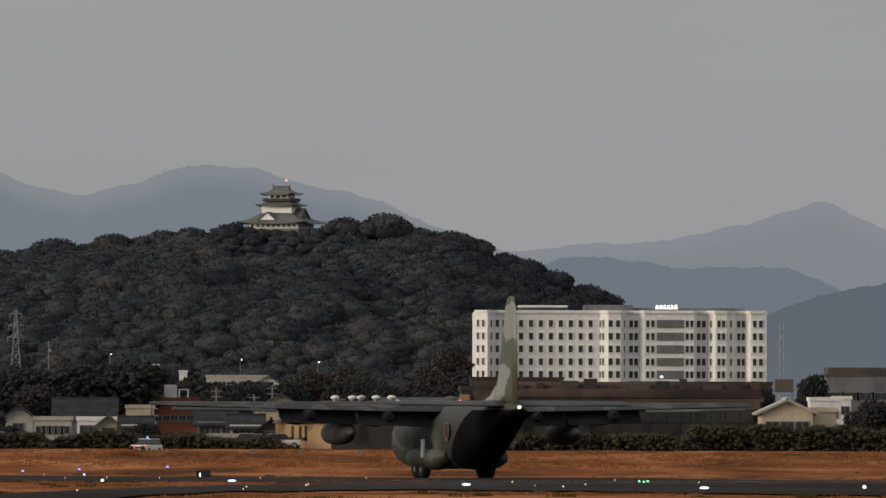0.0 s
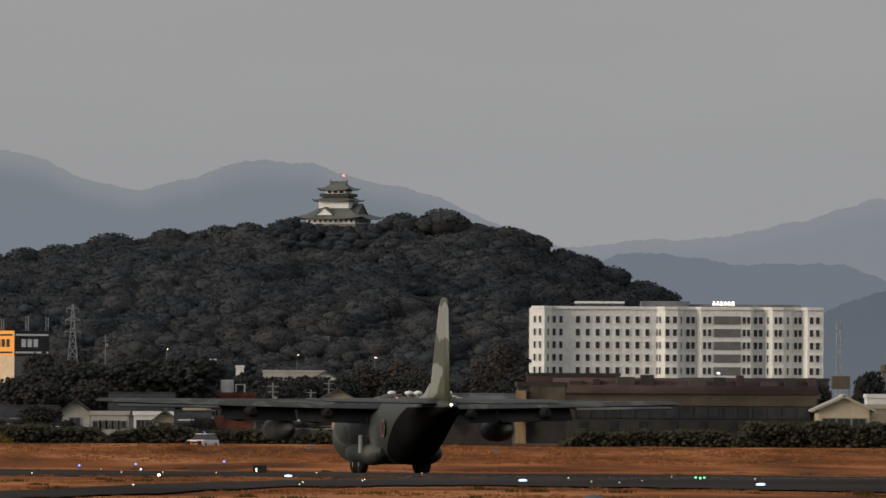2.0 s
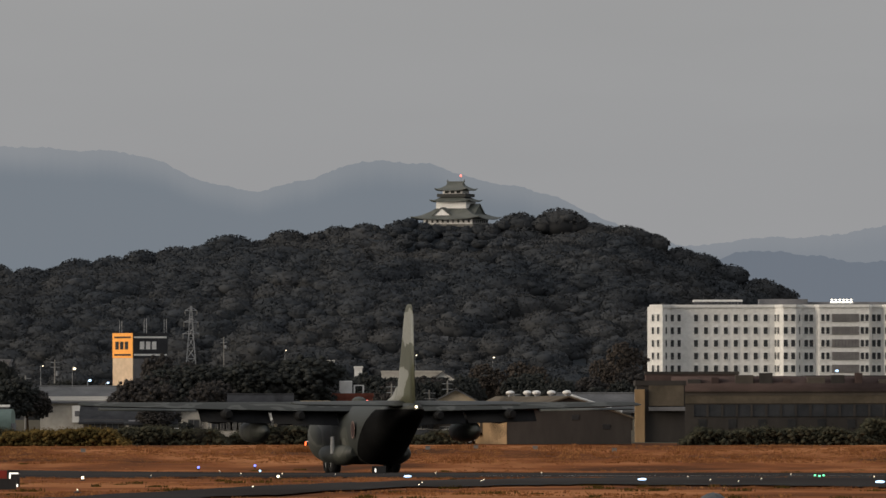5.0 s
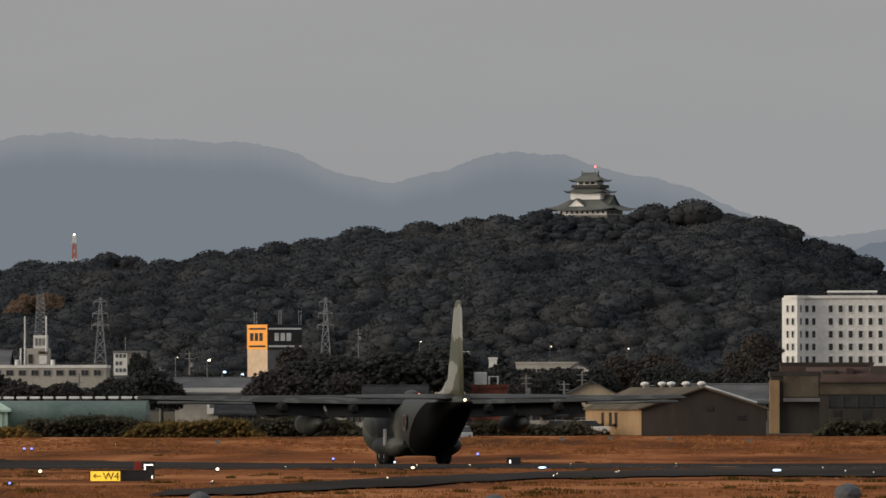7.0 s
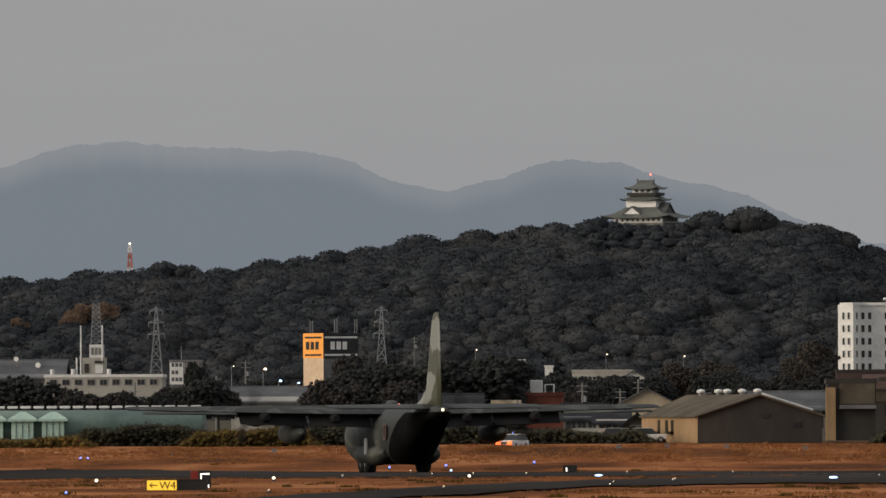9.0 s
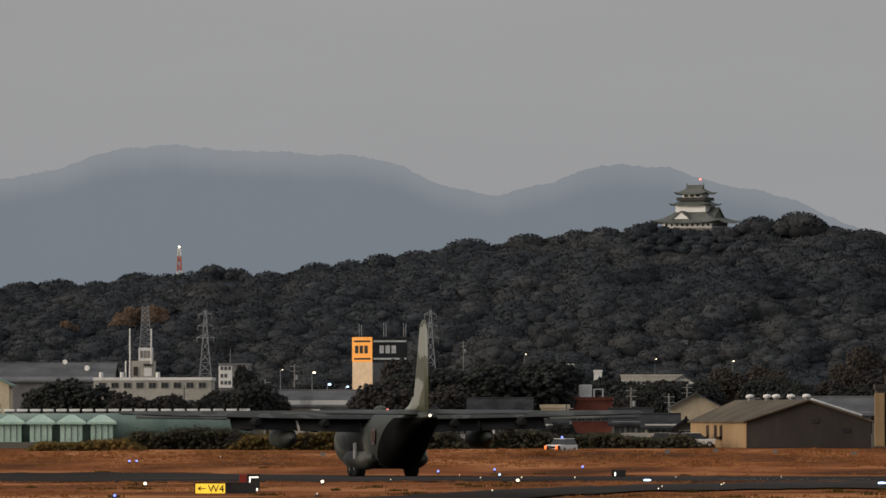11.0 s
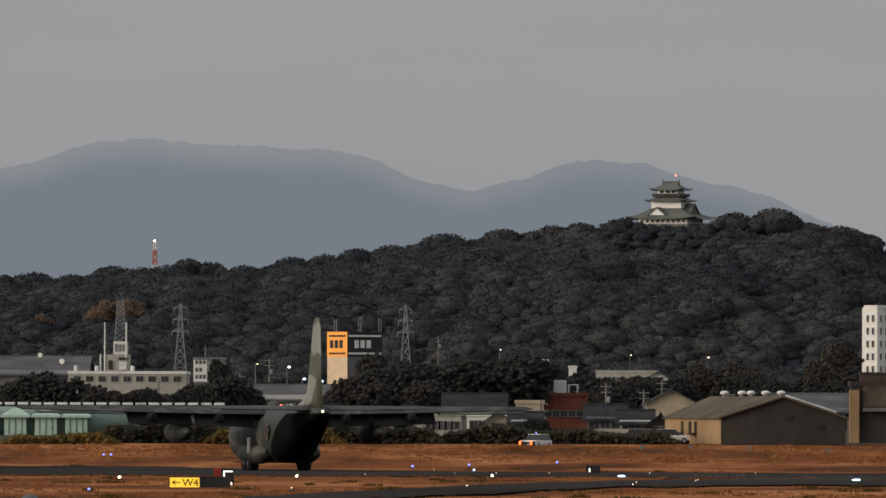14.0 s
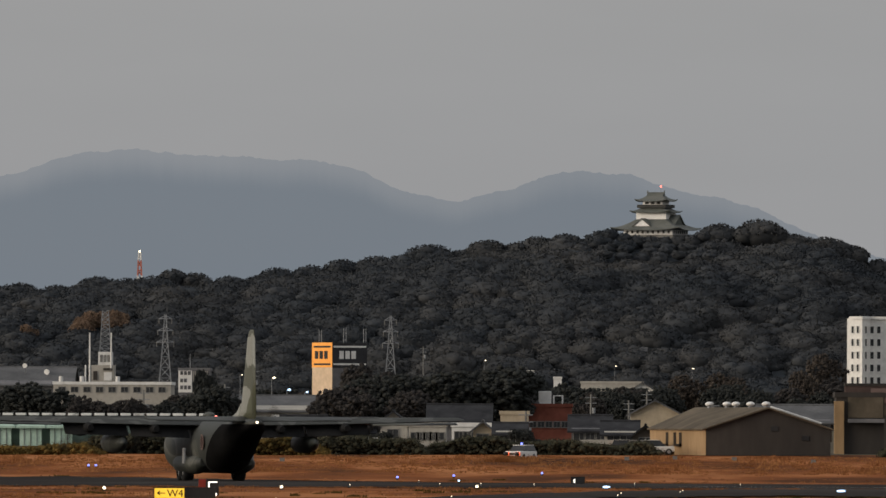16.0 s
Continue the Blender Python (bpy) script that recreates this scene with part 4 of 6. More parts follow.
def make_hospital():
    d = 3160.0
    o = spot(363, 373, d)
    k = d / FOCAL
    hos = thing("hospital", (o.x, o.y, 0.8), "large white six-storey hospital with angular bays and rows of dark windows", "hospital")
    top = (373 - 169) * k
    # plan: runs of wall from the west end; each turns the corner into the next
    turns = ((0, 0), (22, -4.0), (37, 1.5), (46, 1.5), (222, 1.5), (236, -3.0), (258, -3.0), (270, 1.2), (292, 1.2), (300, -1.2), (388, -1.2), (394, 2.2), (412, 2.2), (426, -1.8), (446, -1.8), (462, 1.6), (480, 1.6), (488, -2.6), (516, -2.6))
    pts = [(u * k, v) for u, v in turns] + [(516 * k, 38), (0, 38)]
    bm = bmesh.new()
    lo = [bm.verts.new((x, y, 0)) for x, y in pts]
    hi = [bm.verts.new((x, y, top)) for x, y in pts]
    for i in range(len(pts)):
        j = (i + 1) % len(pts)
        bm.faces.new((lo[i], lo[j], hi[j], hi[i]))
    bm.faces.new(hi)
    bmesh.ops.recalc_face_normals(bm, faces=bm.faces[:])
    wall = part("wall", bm, M_WHITEWALL, hos)
    bm = bmesh.new()
    for (x0, y0), (x1, y1) in zip(pts[:-2], pts[1:-2]):
        a, b = Vector((x0, y0 - 0.25, top)), Vector((x1, y1 - 0.25, top))
        m = Matrix.Translation((a + b) / 2) @ (b - a).to_track_quat("X", "Z").to_matrix().to_4x4() @ Matrix.Diagonal(((b - a).length, 0.5, 0.9, 1))
        bmesh.ops.create_cube(bm, size=1.0, matrix=m)
    part("parapet", bm, M_WHITEWALL, hos)
    win = mesh("window", *boxes_data(((-0.85, 0.85, -0.12, 0.3, -1.05, 1.05),)), M_GLASS)
    frame_me = mesh("window_frame", *boxes_data(((-1.05, -0.85, -0.22, 0.3, -1.25, 1.25), (0.85, 1.05, -0.22, 0.3, -1.25, 1.25), (-0.85, 0.85, -0.22, 0.3, 1.05, 1.25), (-0.85, 0.85, -0.22, 0.3, -1.25, -1.05))), M_WHITEWALL)
    floors = [(373 - v) * k for v in (190, 212.5, 235, 257.5, 280, 303, 326)]

    def window(u, z, wide=1.0):
        x = u * k
        for (x0, y0), (x1, y1) in zip(pts[:-2], pts[1:-2]):
            if x0 <= x < x1:
                y = y0 + (y1 - y0) * (x - x0) / (x1 - x0)
                turn = math.degrees(math.atan2(y1 - y0, x1 - x0))
                w = part("window", win, None, hos, "", Matrix.Translation((x, y, z)) @ pose(0, 0, 0, 0, 0, turn) @ Matrix.Diagonal((wide * 0.74, 1, 1, 1)))
                part("window_frame", frame_me, None, w)

    cols = [(6, .8), (15, .8), (28, 1.0), (40, .8), (52, .8), *[(82 + 17.6 * i, 1.0) for i in range(9)], (228, .8), (240, 1.0), (253, 1.0), (264, .8), (277, .9), (286, .9), (306, .8), (315, .8), (376, .8), (384, .8), (397, .9), (406, .9), (419, .8), (432, .8), (440, .8), (453, .8), (468, .8), (476, .8), (495, .9), (506, .9)]
    for z in floors:
        for u, wd in cols:
            window(u, z, wd)
        b = part("window_band", box(322 * k, 370 * k, -1.5, -0.6, z - 1.25, z + 1.25, 0.1), M_DULLGLASS, hos, "wide dull window band")
        for j in range(1, 8):
            x = (322 + 48 * j / 8) * k
            part("mullion", box(x - 0.07, x + 0.07, -1.56, -1.4, z - 1.25, z + 1.25), M_GREYWALL, b)
    ph = part("penthouse", box(196 * k, 282 * k, 12, 26, top, top + 13 * k, 0.1), M_GREYWALL, hos, "grey roof plant room")
    part("roof_edge", box(280 * k, 480 * k, 14, 30, top, top + 8 * k, 0.1), M_GREYWALL, hos)
    deck = part("roof_deck", box(78 * k, 165 * k, 4, 16, top + 8 * k, top + 11.5 * k, 0.05), M_WHITEWALL, hos, "white rooftop canopy")
    for j in range(15):
        x = (80 + 5.9 * j) * k
        part("post", box(x - 0.15, x + 0.15, 4.2, 4.6, top, top + 8 * k), M_GREYWALL, deck)
    sign = part("sign_frame", box(317 * k, 361 * k, 1.0, 1.3, top + 0.2, top + 1.0), M_STEEL, hos)
    for j in range(6):
        x = (320 + 6.7 * j) * k
        bm = bmesh.new()
        for x0, x1, z0, z1 in ((0, 0.95, 0.85, 1.05), (0.36, 0.60, 0.0, 1.2), (0, 0.95, 0.40, 0.58), (0, 0.2, 0, 0.5), (0.75, 0.95, 0, 0.5)):
            add_box(bm, x + x0, x + x1, 0.85, 1.0, top + 0.9 + z0 * 1.1, top + 0.9 + z1 * 1.1)
        part("sign_letter", bm, G_TEXT, sign, "lit white sign character")
    return hos


def boxes_data(list_of_boxes):
    v, f = [], []
    for x0, x1, y0, y1, z0, z1 in list_of_boxes:
        b = len(v)
        v += [(x0, y0, z0), (x1, y0, z0), (x1, y1, z0), (x0, y1, z0), (x0, y0, z1), (x1, y0, z1), (x1, y1, z1), (x0, y1, z1)]
        f += [(b, b + 1, b + 5, b + 4), (b + 1, b + 2, b + 6, b + 5), (b + 2, b + 3, b + 7, b + 6), (b + 3, b, b + 4, b + 7), (b + 4, b + 5, b + 6, b + 7), (b + 3, b + 2, b + 1, b)]
    return v, f


make_hospital()

# ---- the town between the airfield and the hill ----
GROUND = 0.8


def span(u0, u1, v, d):
    """Left and right edge and height above the town's ground."""
    return d * u0 / FOCAL, d * u1 / FOCAL, EYE_Z - d * (v - LEVEL) / FOCAL - GROUND


def windows_on(parent, x0, x1, y, z, n, w, h, glass=None):
    """A row of framed windows on a front wall, each with its own pane."""
    for i in range(n):
        x = x0 + (x1 - x0) * (i + 0.5) / n
        fr = part("window", mesh("window", *boxes_data(((x - w / 2 - 0.1, x + w / 2 + 0.1, y - 0.10, y + 0.1, z - h / 2 - 0.1, z - h / 2), (x - w / 2 - 0.1, x + w / 2 + 0.1, y - 0.10, y + 0.1, z + h / 2, z + h / 2 + 0.1),
                                                        (x - w / 2 - 0.1, x - w / 2, y - 0.10, y + 0.1, z - h / 2, z + h / 2), (x + w / 2, x + w / 2 + 0.1, y - 0.10, y + 0.1, z - h / 2, z + h / 2), (x - 0.03, x + 0.03, y - 0.09, y + 0.1, z - h / 2, z + h / 2))), M_CONCRETE), None, parent)
        part("pane", mesh("pane", *boxes_data(((x - w / 2, x + w / 2, y - 0.05, y + 0.05, z - h / 2, z + h / 2),)), glass or M_GLASS), None, fr)


def flat_building(name, label, u0, u1, v, d, depth, wall, rows=(), roof=None, category="building", turn=0, base=0.0):
    """A block with parapet; rows: height above ground, number, width and height of the windows."""
    x0, x1, h = span(u0, u1, v, d)
    w = (x1 - x0) / 2
    ob = thing(name, ((x0 + x1) / 2, d, GROUND + base), label, category, turn=turn)
    h -= base
    body = part("wall", box(-w, w, 0, depth, 0, h - 0.3, 0.03), wall, ob)
    bm = bmesh.new()
    for a in ((-w - 0.15, w + 0.15, -0.15, 0.25), (-w - 0.15, w + 0.15, depth - 0.25, depth + 0.15), (-w - 0.15, -w + 0.25, 0.25, depth - 0.25), (w - 0.25, w + 0.15, 0.25, depth - 0.25)):
        add_box(bm, a[0], a[1], a[2], a[3], h - 0.5, h)
    part("parapet", bm, roof or wall, ob)
    part("roof", box(-w + 0.2, w - 0.2, 0.2, depth - 0.2, h - 0.34, h - 0.2), M_METALROOF, ob)
    for z, n, ww, wh in rows:
        windows_on(body, -w + 0.4, w - 0.4, 0.0, z, n, ww, wh)
    return ob, w, h


def gable_house(name, label, u0, u1, v_eave, v_ridge, d, depth, wall, roof, front=False, wins=0, turn=0, category="house"):
    """A house with a pitched roof; front: the gable faces the viewer."""
    x0, x1, he = span(u0, u1, v_eave, d)
    hr = span(u0, u1, v_ridge, d)[2]
    w = (x1 - x0) / 2
    ob = thing(name, ((x0 + x1) / 2, d, GROUND), label, category, turn=turn)
    body = part("wall", box(-w, w, 0, depth, 0, he, 0.02), wall, ob)
    t = 0.22
    if front:
        part("gable_wall", prism(2 * w, hr - he, 0.0, depth, he), wall, ob)
        prof = [(-w - 0.6, he - 0.25), (0, hr + t), (w + 0.6, he - 0.25), (w + 0.6, he - 0.25 - t), (0, hr), (-w - 0.6, he - 0.25 - t)]
        rings = [[(x, y, z) for x, z in prof] for y in (-0.6, depth + 0.6)]
        ridge = ((0, -0.6, hr + t), (0, depth + 0.6, hr + t))
    else:
        part("gable_wall", prism(depth, hr - he, -w, w, he), wall, ob, "", Matrix.Translation((0, depth / 2, 0)) @ pose(0, 0, 0, 0, 0, 90))
        prof = [(-0.6, he - 0.25), (depth / 2, hr + t), (depth + 0.6, he - 0.25), (depth + 0.6, he - 0.25 - t), (depth / 2, hr), (-0.6, he - 0.25 - t)]
        rings = [[(x, y, z) for y, z in prof] for x in (-w - 0.5, w + 0.5)]
        ridge = ((-w - 0.5, depth / 2, hr + t), (w + 0.5, depth / 2, hr + t))
    rb = loft(rings)
    for f in rb.faces:
        f.smooth = False
    rf = part("roof", rb, roof, ob)
    part("ridge_cap", rod(*ridge, 0.16, 0.16, 6), roof, rf)
    if wins:
        windows_on(body, -w + 0.3, w - 0.3, 0.0, he * 0.55, wins, 1.3, 1.1)
    return ob


def pylon(u, v_top, d, wide, label):
    x, _, h = span(u, u, v_top, d)
    ob = thing("power_pylon", (x, d, GROUND), label, "pylon", "pylons along the town")
    body = bmesh.new()

    def half(z):
        return wide * (0.5 - 0.36 * min(1.0, z / (h * 0.72))) if z < h * 0.72 else wide * 0.14 * (1 - 0.75 * (z - h * 0.72) / (h * 0.28))

    n = 11
    zs = [h * k / n for k in range(n + 1)]
    for z0, z1 in zip(zs, zs[1:]):
        a, b = half(z0), half(z1)
        for s in (-1, 1):
            for q in (-1, 1):
                add_rod(body, (s * a, q * a, z0), (s * b, q * b, z1), 0.17, None, 4)
            add_rod(body, (s * a, -a, z0), (-s * b, -b, z1), 0.10, None, 4)
            add_rod(body, (-a, s * a, z0), (-b, -s * b, z1), 0.10, None, 4)
            add_rod(body, (-a, s * a, z0), (a, s * a, z0), 0.09, None, 4)
    part("lattice", body, M_STEEL, ob)
    for zf, reach in ((0.96, 0.52), (0.86, 0.62), (0.76, 0.70)):
        arm = bmesh.new()
        for s in (-1, 1):
            add_rod(arm, (0, -0.4, h * zf), (s * wide * reach * 0.62, 0, h * zf), 0.13, None, 4)
            add_rod(arm, (0, 0.4, h * zf), (s * wide * reach * 0.62, 0, h * zf), 0.13, None, 4)
            add_rod(arm, (0, 0, h * zf + 1.0), (s * wide * reach * 0.62, 0, h * zf), 0.10, None, 4)
        a = part("crossarm", arm, M_STEEL, ob)
        for s in (-1, 1):
            part("insulator", rod((s * wide * reach * 0.6, 0, h * zf), (s * wide * reach * 0.6, 0, h * zf - 1.4), 0.16, 0.12, 6), M_CONCRETE, a)
    return ob


pylon(-449, 167, 3000, 5.6, "grey steel lattice power pylon before the hill")
pylon(-848, 166, 3000, 6.0, "grey steel lattice power pylon behind the flat-roofed office")


def utility_pole(u, v, d, cross=True):
    x, _, h = span(u, u, v, d)
    ob = thing("utility_pole", (x, d, GROUND), "slim concrete utility pole with cross-arms among the houses", "utility pole", "poles in the town")
    part("pole", rod((0, 0, 0), (0, 0, h), 0.2, 0.12, 8), M_CONCRETE, ob)
    if cross:
        for z in (h - 0.5, h - 1.4):
            part("crossarm", box(-0.9, 0.9, -0.06, 0.06, z - 0.06, z + 0.06), M_STEEL, ob)
        part("transformer", rod((0.45, 0, h - 3.0), (0.45, 0, h - 2.1), 0.28, 0.28, 10), M_STEEL, ob)


for u, v, d in ((-403, 300, 1500), (-300, 298, 1500), (-94, 305, 1600), (-27, 316, 1600), (-209, 335, 1300), (-886, 300, 1500), (-742, 290, 1700), (-690, 262, 1900), (-391, 222, 2600), (5, 300, 1700), (122, 318, 1400), (-312, 305, 1550), (812, 300, 1600), (925, 300, 1700), (720, 312, 1500)):
    utility_pole(u, v, d)

# flat-roofed office with a rooftop mast
ob, w, h = flat_building("flat_roofed_office", "long low cream concrete office with rooftop tower and aerial masts", -1046, -838, 286, 1700, 14, M_PLASTER, ((5.4, 9, 1.1, 0.8), (8.3, 9, 1.1, 0.8)), M_WHITEWALL, "office")
tower = part("rooftop_tower", box(-w + 6.1, -w + 10.0, 3, 8, h - 0.3, h + 2.8, 0.05), M_PLASTER, ob)
part("tower_room", box(-w + 7.3, -w + 9.6, 3.5, 7, h + 2.8, h + 5.0, 0.05), M_WHITEWALL, tower)
for x, z0, z1 in ((-w + 5.9, h, h + 8.2), (-w + 9.5, h + 2, h + 8.2), (-w + 5.2, h, h + 2.8)):
    part("mast", rod((x, 3, z0), (x, 3, z1), 0.15, 0.12, 8), M_WHITEWALL, ob, "white aerial pole")
for x0, x1, z0, z1, m in ((6.5, 7.2, 0.3, 1.8, M_DARKWALL), (8.3, 9.6, 0.2, 1.6, M_WHITEWALL), (8.2, 9.7, 1.9, 2.3, M_DARKWALL)):
    part("tower_opening", box(-w + x0, -w + x1, 2.86, 3.0, h + z0, h + z1, 0.02), m, tower)
for j in range(3):
    part("bar", box(-w + 7.6 + j * 0.62, -w + 8.05 + j * 0.62, 3.42, 3.5, h + 3.3, h + 4.5), M_CONCRETE, tower)
for x in (-w + 1.1, -w + 4.6, -w + 10.6):
    part("roof_tank", rod((x, 3, h - 0.3), (x, 3, h + 0.9), 0.4, 0.36, 10), M_WHITEWALL, ob)
lat = bmesh.new()
for k in range(9):
    z0, z1 = h + 4.8 + k * 0.80, h + 4.8 + (k + 1) * 0.80
    a, b = 0.95 - 0.05 * k, 0.95 - 0.05 * (k + 1)
    c = -w + 8.4
    for s in (-1, 1):
        for q in (-1, 1):
            add_rod(lat, (c + s * a, 5 + q * a, z0), (c + s * b, 5 + q * b, z1), 0.06, None, 4)
        add_rod(lat, (c + s * a, 4, z0), (c - s * b, 4, z1), 0.05, None, 4)
        add_rod(lat, (c - a, 5 + s * a, z0), (c + a, 5 + s * a, z0), 0.05, None, 4)
part("lattice_mast", lat, M_STEEL, ob, "lattice aerial mast")

ob = gable_house("grey_roofed_hall", "broad low hall with grey sheet roof", -1300, -1014, 290, 262, 1900, 20, M_GREYWALL, M_METALROOF, category="hall")
for u, v, r in ((-1061, 269, 0.52), (-1100, 258, 0.45)):
    x, _, z = span(u + 1157, u + 1157, v, 1900)
    disc = part("dish", rod((x, 5.2, z), (x + 0.15, 5.6, z + 0.05), r, r * 0.8, 16), M_WHITEWALL, ob, "round white dish aerial")
    part("dish_stand", rod((x + 0.1, 5.6, z), (x + 0.1, 6.4, z - 2.2), 0.10, 0.10, 6), M_STEEL, disc)
gable_house("cream_house", "cream gabled house with pale green roof", -1290, -1196, 297, 277, 1600, 9, M_CREAM, M_GREENROOF, True, 2)
# side light put into colour: white panel for the lit face, grey beside
ob, w, h = flat_building("white_block", "small white and grey block with lettered panel", -824, -769, 261, 1900, 8, M_GREYWALL, (), None, "office")
board = part("white_panel", box(-w - 0.05, -w + 2.5, -0.14, 0.0, h - 4.6, h - 0.1, 0.03), M_WHITEWALL, ob, "white panel for the lit face, with illegible grey lettering")
for i, z in enumerate((h - 1.3, h - 2.7, h - 4.0)):
    for j in range(3 - (i % 2)):
        part("bar", box(-w + 0.3 + j * 0.72, -w + 0.82 + j * 0.72, -0.18, -0.14, z, z + 0.7), M_METALROOF, board)
for j in range(9):
    x = -w + 2.7 + j * (2 * w - 2.9) / 9
    part("louvre", box(x, x + 0.12, -0.12, 0.0, h - 5.0, h - 0.6, 0.02), M_PLASTER, ob)
part("aerial", rod((-0.9, 3, h - 0.3), (-0.9, 3, h + 2.6), 0.07, 0.05, 6), M_STEEL, ob)


# shop tower with orange and black sign panels
def sign_tower():
    d = 1800.0
    x0, x1, h = span(-589, -552, 215, d)
    x2 = span(-491, -491, 215, d)[0]
    hb = span(0, 0, 259, d)[2]
    ob = thing("shop_sign_tower", (x1, d, GROUND), "store tower with orange and black sign panels, peach walls", "sign tower")
    a, c = x0 - x1, x2 - x1
    def face(name, m, p, q, z0, z1, out=0.0, label="", parent=ob):
        p, q = Vector((*p, 0)), Vector((*q, 0))
        n = Vector(((q - p).y, -(q - p).x, 0)).normalized()
        bm = bmesh.new()
        mm = Matrix.Translation((p + q) / 2 + Vector((0, 0, (z0 + z1) / 2)) + n * (out - 0.15)) @ (q - p).to_track_quat("X", "Z").to_matrix().to_4x4() @ Matrix.Diagonal(((q - p).length, 0.3, z1 - z0, 1))
        bmesh.ops.create_cube(bm, size=1.0, matrix=mm)
        return part(name, bm, m, parent, label)
    L, C, R = Vector((a, 4.6)), Vector((0, 0)), Vector((c, 2.2))
    bm = bmesh.new()
    pts = [(a + 0.1, 4.8), (0, 0.25), (c - 0.1, 2.45), (c - 3, 12), (a + 1, 12)]
    lo = [bm.verts.new((x, y, 0)) for x, y in pts]
    hi = [bm.verts.new((x, y, h - 0.1)) for x, y in pts]
    for i in range(5):
        bm.faces.new((lo[i], lo[(i + 1) % 5], hi[(i + 1) % 5], hi[i]))
    bm.faces.new(hi)
    bmesh.ops.recalc_face_normals(bm, faces=bm.faces[:])
    part("core", bm, M_GREYWALL, ob)
    face("peach_wall", M_TOWER_TAN, L, C, 0, hb, 0.0, "peach lower wall")
    face("grey_wall", M_GREYWALL, C, R, 0, hb - 0.1, 0.0, "grey lower wall")
    o = face("orange_panel", M_ORANGE, L, C, hb, h, 0.06, "lit orange sign panel")
    b = face("black_panel", M_SIGNBLACK, C, R, hb - 0.1, h, 0.06, "black sign panel")
    for panel, p, q, m in ((o, L, C, M_DARKMETAL), (b, C, R, M_WHITEWALL)):
        for z in (h - 0.75, hb + 0.55):
            face("stripe", m, p.lerp(q, 0.10 if panel is o else 0.03), p.lerp(q, 0.92 if panel is o else 0.97), z - 0.16, z + 0.16, 0.1, "", panel)
        zc = (h + hb) / 2
        lo_, hi_ = (0.15, 0.85) if panel is o else (0.2, 0.72)
        # plain emblem strokes
        m2 = M_DARKMETAL if panel is o else M_WHITEWALL
        for k in range(3):
            s = lo_ + (hi_ - lo_) * k / 3
            face("emblem", m2, p.lerp(q, s), p.lerp(q, s + (hi_ - lo_) / 3 * 0.72), zc - 0.7, zc + 0.7, 0.1, "", panel)
    for x, z in ((a * 0.62, 2.3), (c * 0.34, 2.6), (c * 0.92, 2.5)):
        for dx in (-0.2, 0.2):
            part("aerial", rod((x + dx, 5, h), (x + dx, 5, h + z), 0.06, 0.06, 6), M_STEEL, ob)
    part("entrance_canopy", box(a - 0.5, 1.2, -1.0, 5, 6.6, 7.4, 0.05), M_WHITEWALL, ob)


sign_tower()

# low works and houses, from west to east
ob = gable_house("white_works", "low white works building under a broad grey roof", -716, -540, 334, 312, 1500, 18, M_PLASTER, M_METALROOF, category="workshop")
board = part("name_board", box(-2.6, 3.4, -0.5, -0.2, 1.6, 4.1, 0.03), M_WHITEWALL, ob, "white board with illegible dark lettering")
for i in range(5):
    x = -2.2 + i * 1.1
    part("bar", box(x, x + 0.8, -0.56, -0.5, 2.5, 3.3), M_GREYWALL, board)
gable_house("dark_tiled_house", "old house with steep dark tiled roof", -380, -274, 356, 327, 1380, 10, M_GREYWALL, M_TILE, wins=3)
gable_house("tiled_house", "small grey-tiled house with pale gable", -470, -418, 358, 339, 1250, 8, M_PLASTER, M_TILE, True, 1)
gable_house("tiled_house", "low dark-roofed house beside the scrub", -560, -480, 371, 352, 1180, 8, M_GREYWALL, M_TILE, wins=3)
gable_house("tiled_house", "low dark-roofed house with pale walls", -640, -568, 369, 348, 1200, 8, M_BROWNWALL, M_TILE, wins=2)
flat_building("white_shed", "long low white-walled shed", -416, -350, 356, 1230, 6, M_PLASTER, ((1.4, 5, 1.0, 0.8),), None, "shed")
flat_building("white_shed", "long low bright white shed beside the houses", -340, -214, 356, 1200, 7, M_WHITEWALL, ((1.5, 8, 1.0, 0.9),), None, "shed")
flat_building("beige_block", "beige flat-roofed house behind the white shed", -254, -205, 335, 1400, 8, M_BEIGE, ((2.6, 3, 1.1, 1.0),), None, "house")
gable_house("beige_house", "little beige gabled house", -302, -268, 370, 356, 1150, 5, M_BEIGE, M_METALROOF, True, 1)
gable_house("dark_house", "dark tiled house at the edge of the scrub", -262, -212, 372, 360, 1130, 6, M_PLASTER, M_TILE, wins=2)
ob, w, h = flat_building("brick_block", "red brick block with white rooftop water tank", -208, -128, 322, 1500, 9, M_BRICK, ((2.8, 5, 0.9, 0.8),), M_BRICK, "building")
part("water_tank", box(-w + 1.75, -w + 3.65, 2, 4, h - 0.2, h + 1.85, 0.12), M_WHITEWALL, ob, "white rooftop water tank")
gp = bmesh.new()
for x in (-w + 4.0, -w + 5.3):
    add_box(gp, x - 0.12, x + 0.12, 2, 2.3, h - 0.2, h + 1.1)
add_box(gp, -w + 3.88, -w + 5.42, 2, 2.3, h + 1.1, h + 1.25)
part("tank_frame", gp, M_WHITEWALL, ob)
part("sloping_roof", prism(2.4, 2.0, 1.5, 4, h - 0.2), M_GREYWALL, ob, "", Matrix.Translation((-w + 0.9, 0, 0)))
ob, w, h = flat_building("white_tower_house", "small white tower house among dark trees", -208, -196, 263, 2200, 5, M_WHITEWALL, ((9, 1, 1.0, 1.0),), None, "house")
